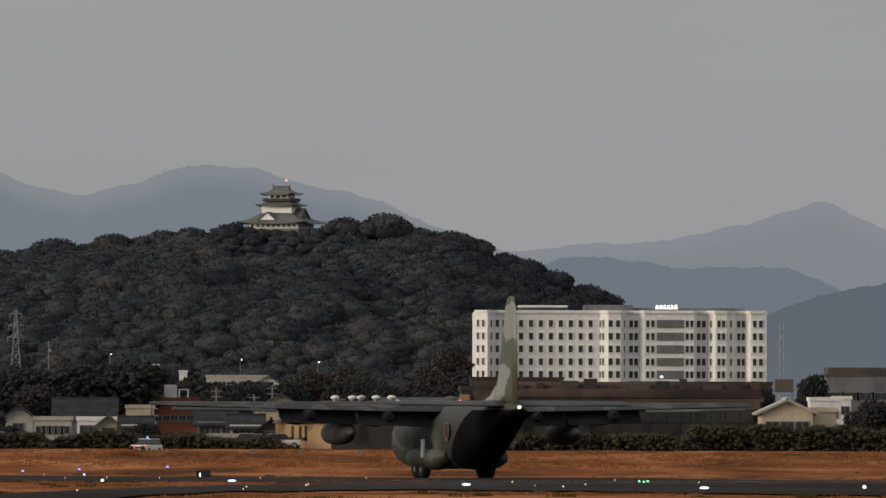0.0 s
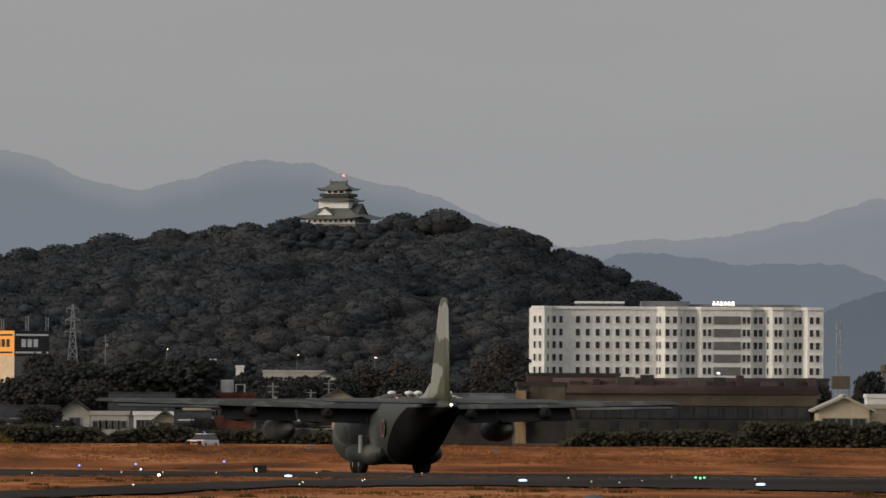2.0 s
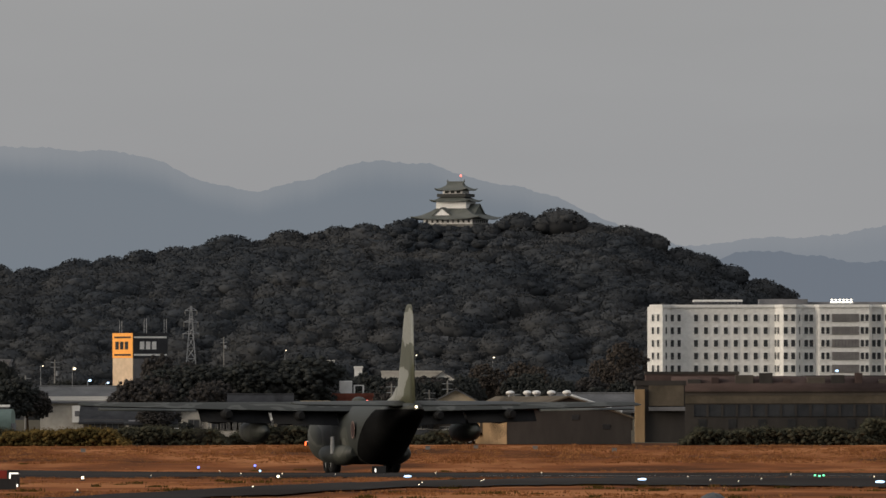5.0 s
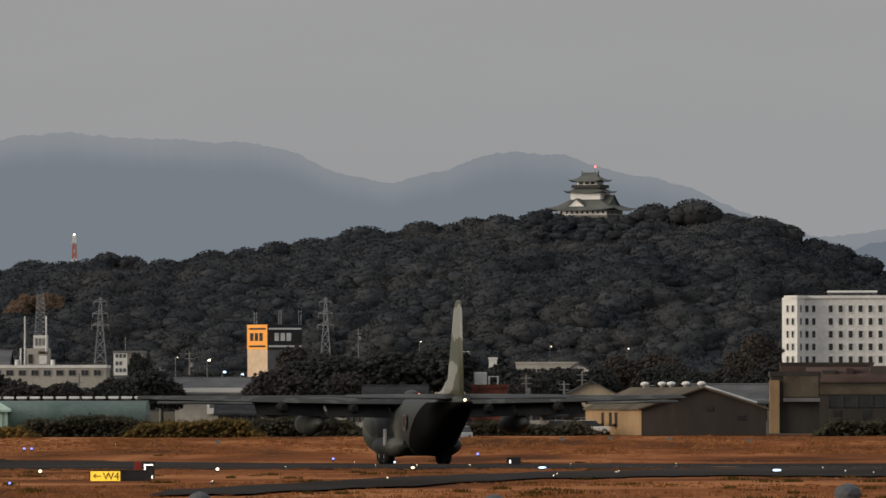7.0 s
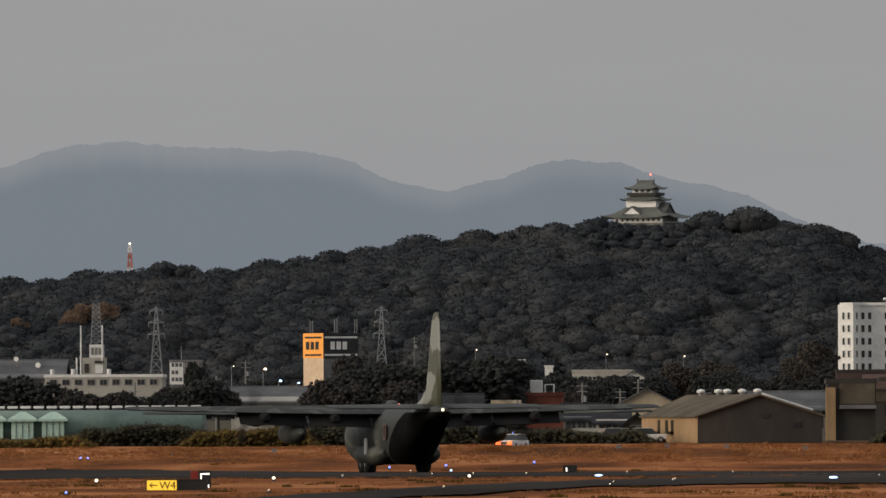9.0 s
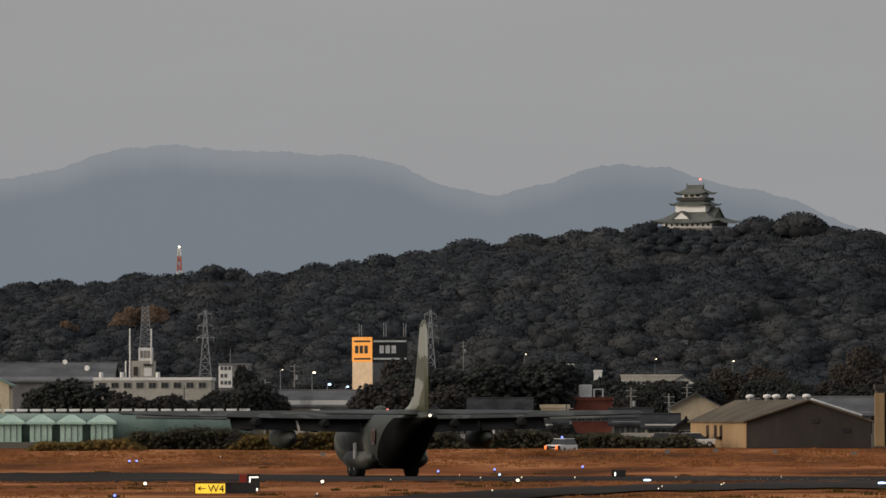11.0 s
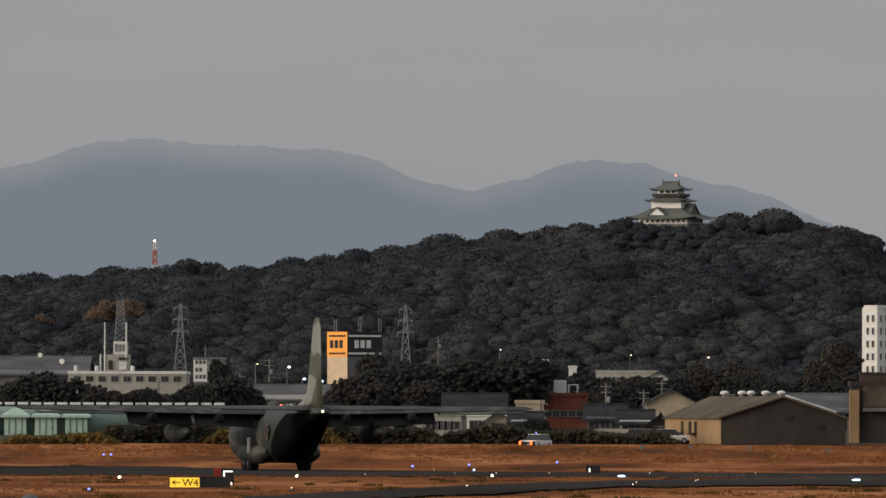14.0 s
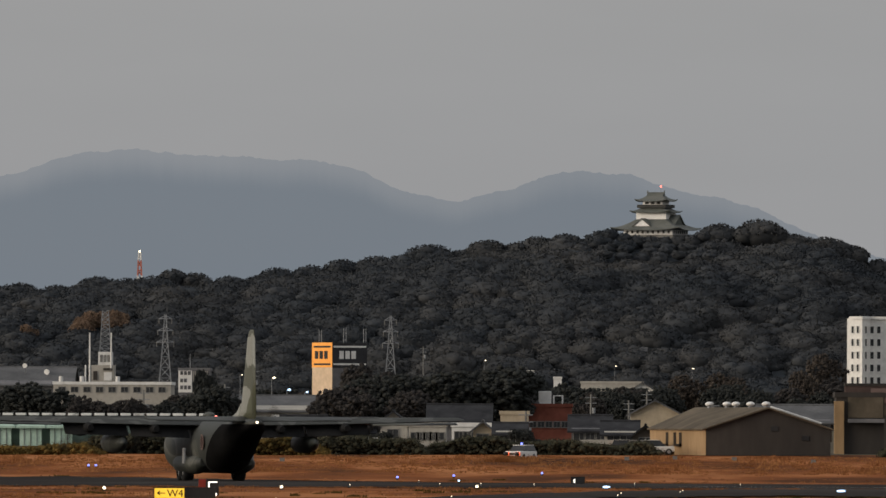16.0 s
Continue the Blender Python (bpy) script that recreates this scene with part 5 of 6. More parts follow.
part("annex", box(-2.2, 1.6, 1, 5, 0, h - 4.6, 0.05), M_WHITEWALL, ob)
flat_building("white_cabin", "tiny white rooftop cabin at the wood's edge", -160, -146, 274, 2300, 4, M_WHITEWALL, ((9.5, 1, 1.0, 0.8),), None, "cabin")
flat_building("long_white_hall", "long pale hall before the hill", -112, -2, 282, 2300, 14, M_PLASTER, ((9.0, 10, 1.6, 1.0), (6.0, 10, 1.6, 1.0)), None, "hall")
gable_house("pale_hall", "pale gabled hall behind the tree", -28, 22, 300, 285, 2250, 12, M_WHITEWALL, M_METALROOF, True, category="hall")
gable_house("beige_gabled_hall", "beige gabled hall with shallow roof", -24, 64, 338, 317, 1420, 16, M_BEIGE, M_METALROOF, True, category="hall")
gable_house("grey_house", "weathered grey-tiled house behind the scrub", -128, -62, 366, 346, 1180, 8, M_GREYWALL, M_TILE, wins=3)
gable_house("grey_house", "weathered house with pale lower walls", -70, -14, 372, 356, 1120, 7, M_PLASTER, M_TILE, wins=2)
gable_house("grey_house", "low tiled house beside the tan shed", -20, 26, 378, 362, 1080, 6, M_BROWNWALL, M_TILE, True, 1)
for u0, u1, va, vb, d in ((-60, -22, 398, 386, 1010), (-30, 12, 396, 402, 1000), (-110, -64, 392, 386, 1030)):
    flat_building("lean_to", "low pale lean-to behind the scrub", u0, u1, min(va, vb), d, 4, M_PLASTER, ((1.0, 2, 0.9, 0.7),), None, "shed")
gable_house("grey_house", "dim grey sheet-roofed house behind the tan shed", 190, 270, 345, 330, 1500, 9, M_GREYWALL, M_METALROOF, wins=3)
gable_house("pale_roofed_shed", "long grey shed with dull sheet roof", 205, 330, 350, 326, 1250, 10, M_GREYWALL, M_METALROOF, category="shed")


# tan shed with roof ventilators
def tan_shed():
    d = 985.0
    k = d / FOCAL
    ob = thing("tan_shed", (220 * k, d, GROUND), "long tan-clad shed with dark gable end and white roof ventilators", "shed", turn=0)
    w = 110 * k
    he = (413 - 366) * k
    hr = (413 - 331) * k
    body = bmesh.new()
    # the gable end faces the viewer and the tan side wall runs back to the left
    sx = -(98) * k
    pts = [(-w, 0), (w, 0), (w + sx * 0.55, 26), (-w + sx, 26)]
    lo = [body.verts.new((x, y, 0)) for x, y in pts]
    hi = [body.verts.new((x, y, he)) for x, y in pts]
    for i in range(4):
        body.faces.new((lo[i], lo[(i + 1) % 4], hi[(i + 1) % 4], hi[i]))
    ra, rb = body.verts.new((0, 0, hr)), body.verts.new((sx * 1.3, 26, hr))
    body.faces.new((hi[0], hi[1], ra))
    body.faces.new((hi[2], hi[3], rb))
    bmesh.ops.recalc_face_normals(body, faces=body.faces[:])
    # gable darker than the tan side: its shade is put into the brown
    wall = part("gable_wall", body, M_DARKWALL, ob, "brown gable wall, its shade put into the colour")
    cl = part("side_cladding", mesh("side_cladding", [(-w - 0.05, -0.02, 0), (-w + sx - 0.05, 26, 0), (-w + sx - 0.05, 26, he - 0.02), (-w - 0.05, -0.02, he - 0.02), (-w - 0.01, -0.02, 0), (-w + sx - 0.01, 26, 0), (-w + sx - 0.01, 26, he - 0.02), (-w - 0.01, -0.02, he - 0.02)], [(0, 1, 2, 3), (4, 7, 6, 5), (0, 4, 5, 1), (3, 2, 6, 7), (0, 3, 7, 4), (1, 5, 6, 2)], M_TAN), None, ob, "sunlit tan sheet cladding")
    for s0, s1, z0, z1 in ((0.42, 0.46, 0.9, 2.2), (0.42, 0.56, 0.9, 1.1), (0.52, 0.56, 0.9, 2.2), (0.66, 0.70, 0.9, 2.2), (0.66, 0.80, 0.9, 1.1)):
        a, b = Vector((-w - 0.1, 0)), Vector((-w + sx - 0.1, 26))
        p, q = a.lerp(b, s0), a.lerp(b, s1)
        part("pipe_run", box(min(p.x, q.x) - 0.02, max(p.x, q.x) + 0.02, min(p.y, q.y), max(p.y, q.y), z0, z1), M_BROWNWALL, cl)
    for x, z in ((0.6, 2.6), (3.6, 1.7)):
        part("vent_louvre", box(x - 0.35, x + 0.35, -0.07, 0.0, z - 0.25, z + 0.25, 0.02), M_DARKMETAL, wall)
    for s in (-1, 1):
        e = Vector((s * (w + 0.35), -0.4, he - 0.12))
        g = Vector((0, -0.4, hr + 0.06))
        e2 = Vector((s * (w + 0.35) + sx * (1.0 if s < 0 else 0.6), 26.3, he - 0.12))
        g2 = Vector((sx * 1.3, 26.3, hr + 0.06))
        up = Vector((0, 0, 0.14))
        part("roof_slope", mesh("roof_slope", [e, g, g2, e2, e + up, g + up, g2 + up, e2 + up], [(0, 1, 2, 3), (4, 7, 6, 5), (0, 4, 5, 1), (1, 5, 6, 2), (2, 6, 7, 3), (3, 7, 4, 0)], M_RUSTROOF), None, ob)
    # pale rod added on this slope for the next roof's edge
    part("rear_roof_edge", rod((0.2, 2.0, hr + 0.26), (w * 0.86, 2.0, he + 0.55), 0.11, 0.11, 6), M_WHITEWALL, ob, "pale rod standing in for the edge of the roof behind")
    for i in range(5):
        y = (0.8, 6.2, 11.4, 14.6, 20.8)[i]
        x = sx * 1.3 * y / 26
        vent = part("roof_ventilator", rod((x, y, hr), (x, y, hr + 0.45), 0.22, 0.22, 10), M_STEEL, ob)
        part("cap", ball((x, y, hr + 0.52), (0.44, 0.44, 0.24), 2), M_WHITEWALL, vent, "white ventilator cap")
    return ob


tan_shed()


# brown works east of the shed
def brown_works():
    ob, w, h = flat_building("brown_works", "long two-storey brown works with dark window bands", 405, 872, 318, 1060, 16, M_DARKWALL, (), M_BROWNWALL, "factory")
    up = part("tan_band", box(-w + 0.5, w - 0.2, -0.12, 0.0, h - 1.35, h - 0.5, 0.02), M_RUSTROOF, ob, "dusty tan wall band")
    gl = part("window_band", box(-w + 2.0, w - 1.0, -0.08, 0.0, h - 2.7, h - 1.45, 0.02), M_GLASS, ob, "long dark window band")
    for i in range(17):
        x = -w + 2.0 + (2 * w - 3) * i / 16
        part("mullion", box(x - 0.12, x + 0.12, -0.16, -0.08, h - 2.7, h - 1.45), M_DARKWALL, gl)
    for i in range(9):
        x = -w + 3 + i * 3.1
        part("shutter", box(x - 0.42, x + 0.42, -0.07, 0.0, 1.4, 2.35, 0.02), M_DARKMETAL, ob, "dark shuttered window")
    rf = part("upper_roof", loft([[(x, y, z) for y, z in ((-0.4, h - 0.1), (5, h + 1.5), (11, h + 1.5), (16.4, h - 0.1))] for x in (-w, w)]), M_REDBROWN, ob, "dull red-brown weathered roof")
    for i in range(12):
        x = -w + 1.5 + i * 2.5
        part("roof_box", box(x, x + (1.4, 0.8, 1.9)[i % 3], 2.5, 4, h + 0.5, h + 1.2 + 0.22 * ((i * 5) % 4), 0.05), (M_DARKWALL, M_REDBROWN, M_BROWNWALL)[i % 3], rf)
    ob, w, h = flat_building("brown_annex", "two-storey brown annex with sunlit tan end pier", 340, 425, 300, 1040, 12, M_DARKWALL, (), M_DARKWALL, "factory")
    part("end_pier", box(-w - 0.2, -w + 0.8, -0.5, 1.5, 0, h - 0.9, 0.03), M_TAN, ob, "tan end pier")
    part("upper_wall", box(-w + 1.2, w - 0.1, -0.14, 0, h - 2.6, h - 0.5, 0.02), M_RUSTROOF, ob)
    part("canopy", box(-w + 1.2, w, -1.2, -0.14, h - 3.1, h - 2.7, 0.03), M_GREYWALL, ob)
    ob, w, h = flat_building("dark_apartment", "dull red-brown building below the hospital", 356, 520, 284, 1900, 10, M_REDBROWN, ((7.0, 9, 1.3, 1.0),), M_DARKWALL, "building")
    flat_building("dark_apartment", "dull brown-roofed building before the hospital", 520, 640, 292, 1850, 10, M_GREYWALL, ((6.6, 7, 1.3, 1.0),), M_DARKWALL, "building")
    flat_building("dark_apartment", "dull low brown building beside the hospital", 640, 890, 291, 1800, 10, M_REDBROWN, ((6.6, 12, 1.3, 1.0),), M_DARKWALL, "building")


brown_works()
ob = gable_house("yellow_house", "cream gabled house with pale roof", 872, 962, 342, 325, 1050, 9, M_CREAM, M_PLASTER, True, 3)
flat_building("cream_annex", "cream flat annex beside the gabled house", 960, 1004, 336, 1055, 7, M_CREAM, ((1.6, 2, 0.9, 0.8),), None, "house")
flat_building("white_block", "white boxy house behind the cream annex", 958, 1012, 318, 1300, 7, M_WHITEWALL, ((3.6, 3, 1.0, 0.9),), None, "house")
flat_building("white_block", "small white house near the cream annex", 1000, 1030, 316, 1400, 6, M_WHITEWALL, ((4.2, 2, 1.0, 0.9),), None, "house")
ob, w, h = flat_building("grey_hall", "broad grey hall with brown roof and dark openings", 985, 1180, 277, 2300, 20, M_GREYWALL, ((8.0, 7, 4.0, 1.6),), M_BROWNWALL, "hall")
part("brown_roof", box(-w + 0.5, w - 0.5, 2, 18, h - 0.1, h + 1.5, 0.2), M_BROWNWALL, ob)
ob = thing("chimney_mast", spot(907, 373, 3400), "pale slender lattice mast beside the hospital", "mast")
ml = bmesh.new()
for k in range(12):
    z0, z1 = k * 2.9, (k + 1) * 2.9
    for s in (-1, 1):
        for q in (-1, 1):
            add_rod(ml, (s * 0.7, q * 0.7, z0), (s * 0.7, q * 0.7, z1), 0.12, None, 4)
        add_rod(ml, (s * 0.7, -0.7, z0), (-s * 0.7, -0.7, z1), 0.09, None, 4)
part("lattice", ml, M_STEEL, ob)

# red and white mast behind the hill's west end
ob = thing("radio_mast", spot(-894, 124, 4560) - Vector((0, 0, 27)), "red and white lattice radio mast behind the hill", "mast")
for k in range(8):
    bm = bmesh.new()
    z0, z1 = 16 + k * 3.5, 16 + (k + 1) * 3.5
    a, b = 1.6 - 0.14 * k, 1.6 - 0.14 * (k + 1)
    for s in (-1, 1):
        for q in (-1, 1):
            add_rod(bm, (s * a, q * a, z0), (s * b, q * b, z1), 0.4, None, 4)
        add_rod(bm, (s * a, -a, z0), (-s * b, -b, z1), 0.2, None, 4)
    part("mast_section", bm, M_REDWHITE if k % 3 != 1 else M_WHITEWALL, ob)
part("mast_foot", box(-1.9, 1.9, -1.9, 1.9, -40, 16), M_CONCRETE, ob)
part("top_lamp", ball((0, 0, 44.5), 0.5, 2), G_WARM, ob, "glowing top lamp")


# pale green works: long ridge-vented roof and a row of little gabled doors
def green_works():
    d = 1250.0
    k = d / FOCAL
    ob = thing("green_works", (-985 * k, d, GROUND), "long low pale green works with row of roof vents", "factory")
    x0, x1 = (-1300 + 985) * k, (-768 + 985) * k
    ht = (400 - 349) * k
    prof = []
    for j in range(9):
        a = math.pi * j / 8
        prof.append((6.5 - 6.5 * math.cos(a), ht * (0.55 + 0.45 * math.sin(a) ** 0.8)))
    ring = [(0, 0)] + prof + [(13, 0)]
    bm = loft([[(x, y, z) for y, z in ring] for x in (x0, x1)])
    rf = part("roof", bm, M_GREENROOF, ob)
    part("end_wall", box(x1 - 0.05, x1 + 0.15, 0.6, 12.4, 0, ht * 0.5), M_GREYWALL, ob)
    for i in range(22):
        x = x1 - 1.0 - i * 1.62
        if x < x0 + 0.5:
            break
        v = part("roof_vent", box(x - 0.5, x + 0.5, 6.0, 7.0, ht - 0.1, ht + 0.22, 0.08), M_METALROOF, rf)
        part("cap", box(x - 0.62, x + 0.62, 5.8, 7.2, ht + 0.22, ht + 0.52, 0.05), M_WHITEWALL, v)
    for i in range(6):
        cx = (-1031 + 985) * k - i * 54.0 * k
        porch = part("door_porch", box(cx - 1.35, cx + 1.35, -1.2, 0.4, 0, 2.5, 0.02), M_GREENPANEL, ob, "pale green gabled porch")
        part("porch_roof", hip_roof(3.6, 2.6, 2.45, 0.7, 0.4, 3.35, 0.0, 0.0), M_GREENPANEL, porch, "", Matrix.Translation((cx, -0.4, 0)))
        for s in (-0.78, 0.0, 0.78):
            part("door_post", box(cx + s - 0.04, cx + s + 0.04, -1.26, -1.2, 0.1, 2.4), M_GREYWALL, porch)
    return ob


green_works()


# ---- trees ----


def make_tree(seed, h, spread, leaf, label, name="tree", clumps=1000, chips=20000):
    rng = np.random.default_rng(seed)
    ob = thing(name, (0, 0, -50), label, "tree", "trees in the town")
    bm = bmesh.new()
    add_rod(bm, (0, 0, 0), (0.1, 0, h * 0.45), h * 0.035, h * 0.022, 8)
    for i in range(6):
        a = i * 1.05 + rng.uniform(0, 0.5)
        add_rod(bm, (0.05, 0, h * rng.uniform(0.25, 0.45)), (math.cos(a) * spread * 0.35, math.sin(a) * spread * 0.35, h * rng.uniform(0.55, 0.8)), h * 0.016, h * 0.006, 6)
    part("trunk", bm, M_BARK, ob)
    d = rng.normal(size=(clumps, 3))
    d /= np.linalg.norm(d, axis=1, keepdims=True)
    rr = rng.uniform(0.25, 1.0, (clumps, 1)) ** 0.5
    lobes = np.array([[math.cos(a) * 0.28, math.sin(a) * 0.28, zz] for a, zz in zip(rng.uniform(0, 6.28, 5), rng.uniform(-0.25, 0.3, 5))])
    which = rng.integers(0, 5, clumps)
    c = (lobes[which] + d * rr * np.array([0.34, 0.34, 0.30])) * np.array([spread, spread, h * 0.72]) + np.array([0, 0, h * 0.60])
    s = rng.uniform(0.020, 0.046, (clumps, 1)) * spread
    chunks = [lumps(rng, c, np.hstack([s, s, s * 0.8]), ICO1, 0.22)]
    k = rng.integers(0, clumps, chips)
    d = rng.normal(size=(chips, 3))
    d /= np.linalg.norm(d, axis=1, keepdims=True)
    chunks.append(leaf_chips(rng, c[k] + d * s[k] * rng.uniform(0.85, 1.45, (chips, 1)), spread * 0.0105))
    part("crown", fast_mesh("crown", chunks, leaf), None, ob)
    return ob


def plant(proto, used, u, d, scale_to, h0, turn, sx=1.0):
    """Stand a copy of a tree of height h0 with its top at v = scale_to."""
    x, _, h = span(u, u, scale_to, d)
    k = h / h0
    m = Matrix.Translation((x, d, GROUND)) @ pose(0, 0, 0, 0, 0, turn)
    t = proto if not used else copy_thing(proto, m)
    t.matrix_basis = m @ Matrix.Diagonal((k * sx, k * sx, k, 1))
    return t


evergreen = [make_tree(s, 9.0, 9.5, M_LEAF_DARK, "broad dark evergreen tree behind the houses") for s in (11, 12)]
brownish = [make_tree(s, 9.0, 9.5, M_LEAF_BROWN, "rusty brown autumn tree behind the houses") for s in (13, 14)]
golden = [make_tree(15, 9.0, 8.0, M_LEAF_GOLD, "golden-brown autumn tree at the hill foot")]
faded = [make_tree(16, 9.0, 6.5, M_LEAF_TAN, "faded tan half-bare tree before the wooded hill")]
used = set()
TREES = (
    (0, -1060, 1420, 288, 1.15), (0, -1115, 1430, 296, 1.0), (1, -985, 1400, 312, 0.9), (1, -940, 1400, 310, 0.9), (1, -905, 1420, 316, 0.8), (1, -800, 1450, 300, 0.9), (0, -770, 1440, 292, 0.95), (1, -738, 1450, 308, 0.8), (0, -845, 1430, 318, 0.7),
    (1, -530, 1480, 286, 1.0), (1, -490, 1500, 275, 1.0), (0, -455, 1500, 268, 1.1), (1, -480, 1750, 254, 0.7), (1, -420, 1480, 290, 1.0), (0, -380, 1600, 275, 0.9), (0, -330, 1500, 262, 1.2), (0, -285, 1500, 256, 1.2), (0, -240, 1520, 262, 1.0), 
    (0, -203, 1900, 280, 0.6), (0, -120, 1800, 292, 0.7), (0, -72, 1750, 296, 0.9), (1, -100, 1700, 305, 0.7), (0, -50, 1720, 302, 0.7), (0, -10, 1750, 298, 0.8), (0, 30, 2000, 296, 0.8),  (0, 150, 2200, 285, 0.9), (0, 190, 2100, 296, 0.8),  (0, 270, 1700, 310, 0.8), (0, 330, 1700, 300, 0.7),
    (0, 965, 2200, 276, 0.5), (0, 930, 1500, 318, 0.6), (1, 1050, 1300, 330, 0.9), (0, 1085, 1280, 322, 1.0), (0, -650, 1900, 296, 0.8), (0, -690, 1850, 300, 0.8), (1, -610, 1900, 292, 0.7),
    (0, -560, 1700, 305, 0.7), (0, 545, 1500, 296, 0.8), (0, 640, 1500, 294, 0.8), (0, 760, 1550, 296, 0.8), (0, 850, 1550, 298, 0.8), (0, 480, 1520, 300, 0.7),
    (3, 78, 2500, 270, 0.9), (3, 118, 2500, 266, 1.0), (3, 150, 2450, 274, 0.8), (1, 235, 2400, 284, 0.9), (3, 290, 2500, 262, 0.7), (3, 316, 2600, 232, 0.75), (1, 325, 2500, 276, 0.8),
    (0, -172, 1850, 289, 0.8), (0, -142, 1800, 286, 0.9), (0, -104, 1820, 292, 1.1), (1, -62, 1800, 293, 1.2), (0, -22, 1830, 292, 1.1), (0, 12, 1850, 290, 0.9),
    (0, -783, 1800, 262, 0.35), (1, -776, 1500, 298, 0.9),
    (1, -500, 1180, 340, 1.2), (0, -470, 1080, 372, 1.2), (0, -218, 1000, 366, 0.9), (0, -195, 1010, 380, 0.9),
)
protos = (evergreen, brownish, golden, faded)
for i, (kind, u, d, v, sx) in enumerate(TREES):
    group = protos[kind]
    pr = group[i % len(group)]
    plant(pr, id(pr) in used, u, d, v, 9.0, (i * 77) % 360, sx)
    used.add(id(pr))


for u, v, big in ((-950, 176, 1.15), (-992, 184, 1.2), (-972, 178, 1.0), (-930, 182, 1.0), (-1092, 200, 0.9), (-1005, 192, 0.9)):
    y = HILL_FOOT + 4
    while y < 4150 and hill_z(y * u / FOCAL, y) + 5 * big < spot(u, v, y).z:
        y += 4
    x = y * u / FOCAL
    m = Matrix.Translation((x, y, hill_z(x, y) - 1.6)) @ pose(0, 0, 0, 0, 0, u % 360)
    t = copy_thing(golden[0], m) if id(golden[0]) in used else golden[0]
    t.matrix_basis = m @ Matrix.Diagonal((big * 1.05, big * 1.05, big * 1.1, 1))
    used.add(id(golden[0]))


def hill_hut(u, v, w):
    y = HILL_FOOT + 4
    while y < 4150 and hill_z(y * u / FOCAL, y) + 2 < spot(u, v, y).z:
        y += 3
    x = y * u / FOCAL
    hut = thing("hillside_hut", (x, y - 6, hill_z(x, y - 6) + 0.5), "small grey hut roof among the hill trees", "hut")
    part("wall", box(-w, w, 0, 5, -3, 3.2, 0.05), M_DARKWALL, hut)
    part("roof", prism(7.0, 1.8, -w - 0.5, w + 0.5, 3.2), M_METALROOF, hut, "", Matrix.Translation((0, 2.5, 0)) @ pose(0, 0, 0, 0, 0, 90))


hill_hut(-8, 230, 2.6)


# scrub along the top of the grass bank
def scrub(name, label, u0, u1, v_top, d, material, seed, n, chips):
    rng = np.random.default_rng(seed)
    x0, x1, h = span(u0, u1, v_top, d)
    n *= 4
    x = rng.uniform(x0, x1, n)
    y = d + rng.uniform(-5, 6, n)
    ends = np.clip(np.minimum(x - x0, x1 - x) / 1.5, 0.25, 1.0)
    prof = h * ends * np.array([0.70 + 0.40 * noise.noise((xx * 0.16, seed, 0)) + 0.18 * noise.noise((xx * 0.6, seed, 3)) for xx in x])
    z = GROUND + prof * rng.uniform(0.0, 0.92, n) - 0.1
    s = rng.uniform(0.10, 0.30, (n, 1))
    chunks = [lumps(rng, np.stack([x, y, z], 1), np.hstack([s, s, s * 0.8]), ICO1, 0.3)]
    chips *= 4
    k = rng.integers(0, n, chips)
    c = np.stack([x, y, z], 1)[k] + rng.normal(size=(chips, 3)) * s[k] * 0.8
    c[:, 2] = np.maximum(c[:, 2], GROUND)
    chunks.append(leaf_chips(rng, c, 0.08))
    tagged(new(name, fast_mesh(name, chunks, material)), label, "scrub", kind="stuff")


scrub("green_scrub", "dark green scrub on the grass bank", -1000, -740, 366, 985, M_BUSH, 21, 900, 14000)
scrub("golden_scrub", "yellow-green autumn scrub on the grass bank", -800, -560, 372, 972, M_BUSH_GOLD, 22, 900, 14000)
scrub("green_scrub", "olive scrub before the houses", -660, -380, 372, 985, M_BUSH, 23, 1000, 14000)
scrub("green_scrub", "dark olive scrub before the town", -400, 30, 376, 990, M_BUSH, 24, 1500, 18000)
scrub("green_scrub", "low dark hedge beyond the dry grass", 420, 760, 370, 978, M_BUSH, 25, 1100, 12000)
scrub("green_scrub", "taller dark hedge beyond the dry grass", 720, 1220, 350, 980, M_BUSH, 27, 2000, 20000)
scrub("golden_scrub", "tawny scrub at the foot of the bank", -1160, -960, 392, 965, M_BUSH_GOLD, 26, 300, 4000)

# ---- the airfield: lamps, signs, van, tufts, fence ----


def on_ground(u, v):
    """Where the line of sight u, v meets the airfield."""
    d = 120.0
    while d < 990:
        if EYE_Z - d * (v - LEVEL) / FOCAL <= level_z(d):
            break
        d += 1.0
    return Vector((d * u / FOCAL, d, level_z(d)))


def taxi_lamp(u, v, glowing, size, label, flat=False):
    base = on_ground(u, v + (5 if not flat else 3))
    top = spot(u, v, base.y)
    h = max(0.12, top.z - base.z)
    ob = thing("taxiway_lamp", base, label, "lamp", "airfield lamps")
    part("stem", rod((0, 0, 0), (0, 0, h), 0.035, 0.03, 8), M_STEEL, ob)
    part("base", rod((0, 0, 0), (0, 0, 0.06), 0.14, 0.10, 12), M_DARKMETAL, ob)
    part("lens", ball((0, 0, h), (size * 2.6, size * 0.8, size * 0.72) if flat else size, 2), glowing, ob, "glowing lens")
    part("collar", rod((0, 0, h - size - 0.05), (0, 0, h - size * 0.75), size * 0.8, size * 0.9, 12), M_DARKMETAL, ob)


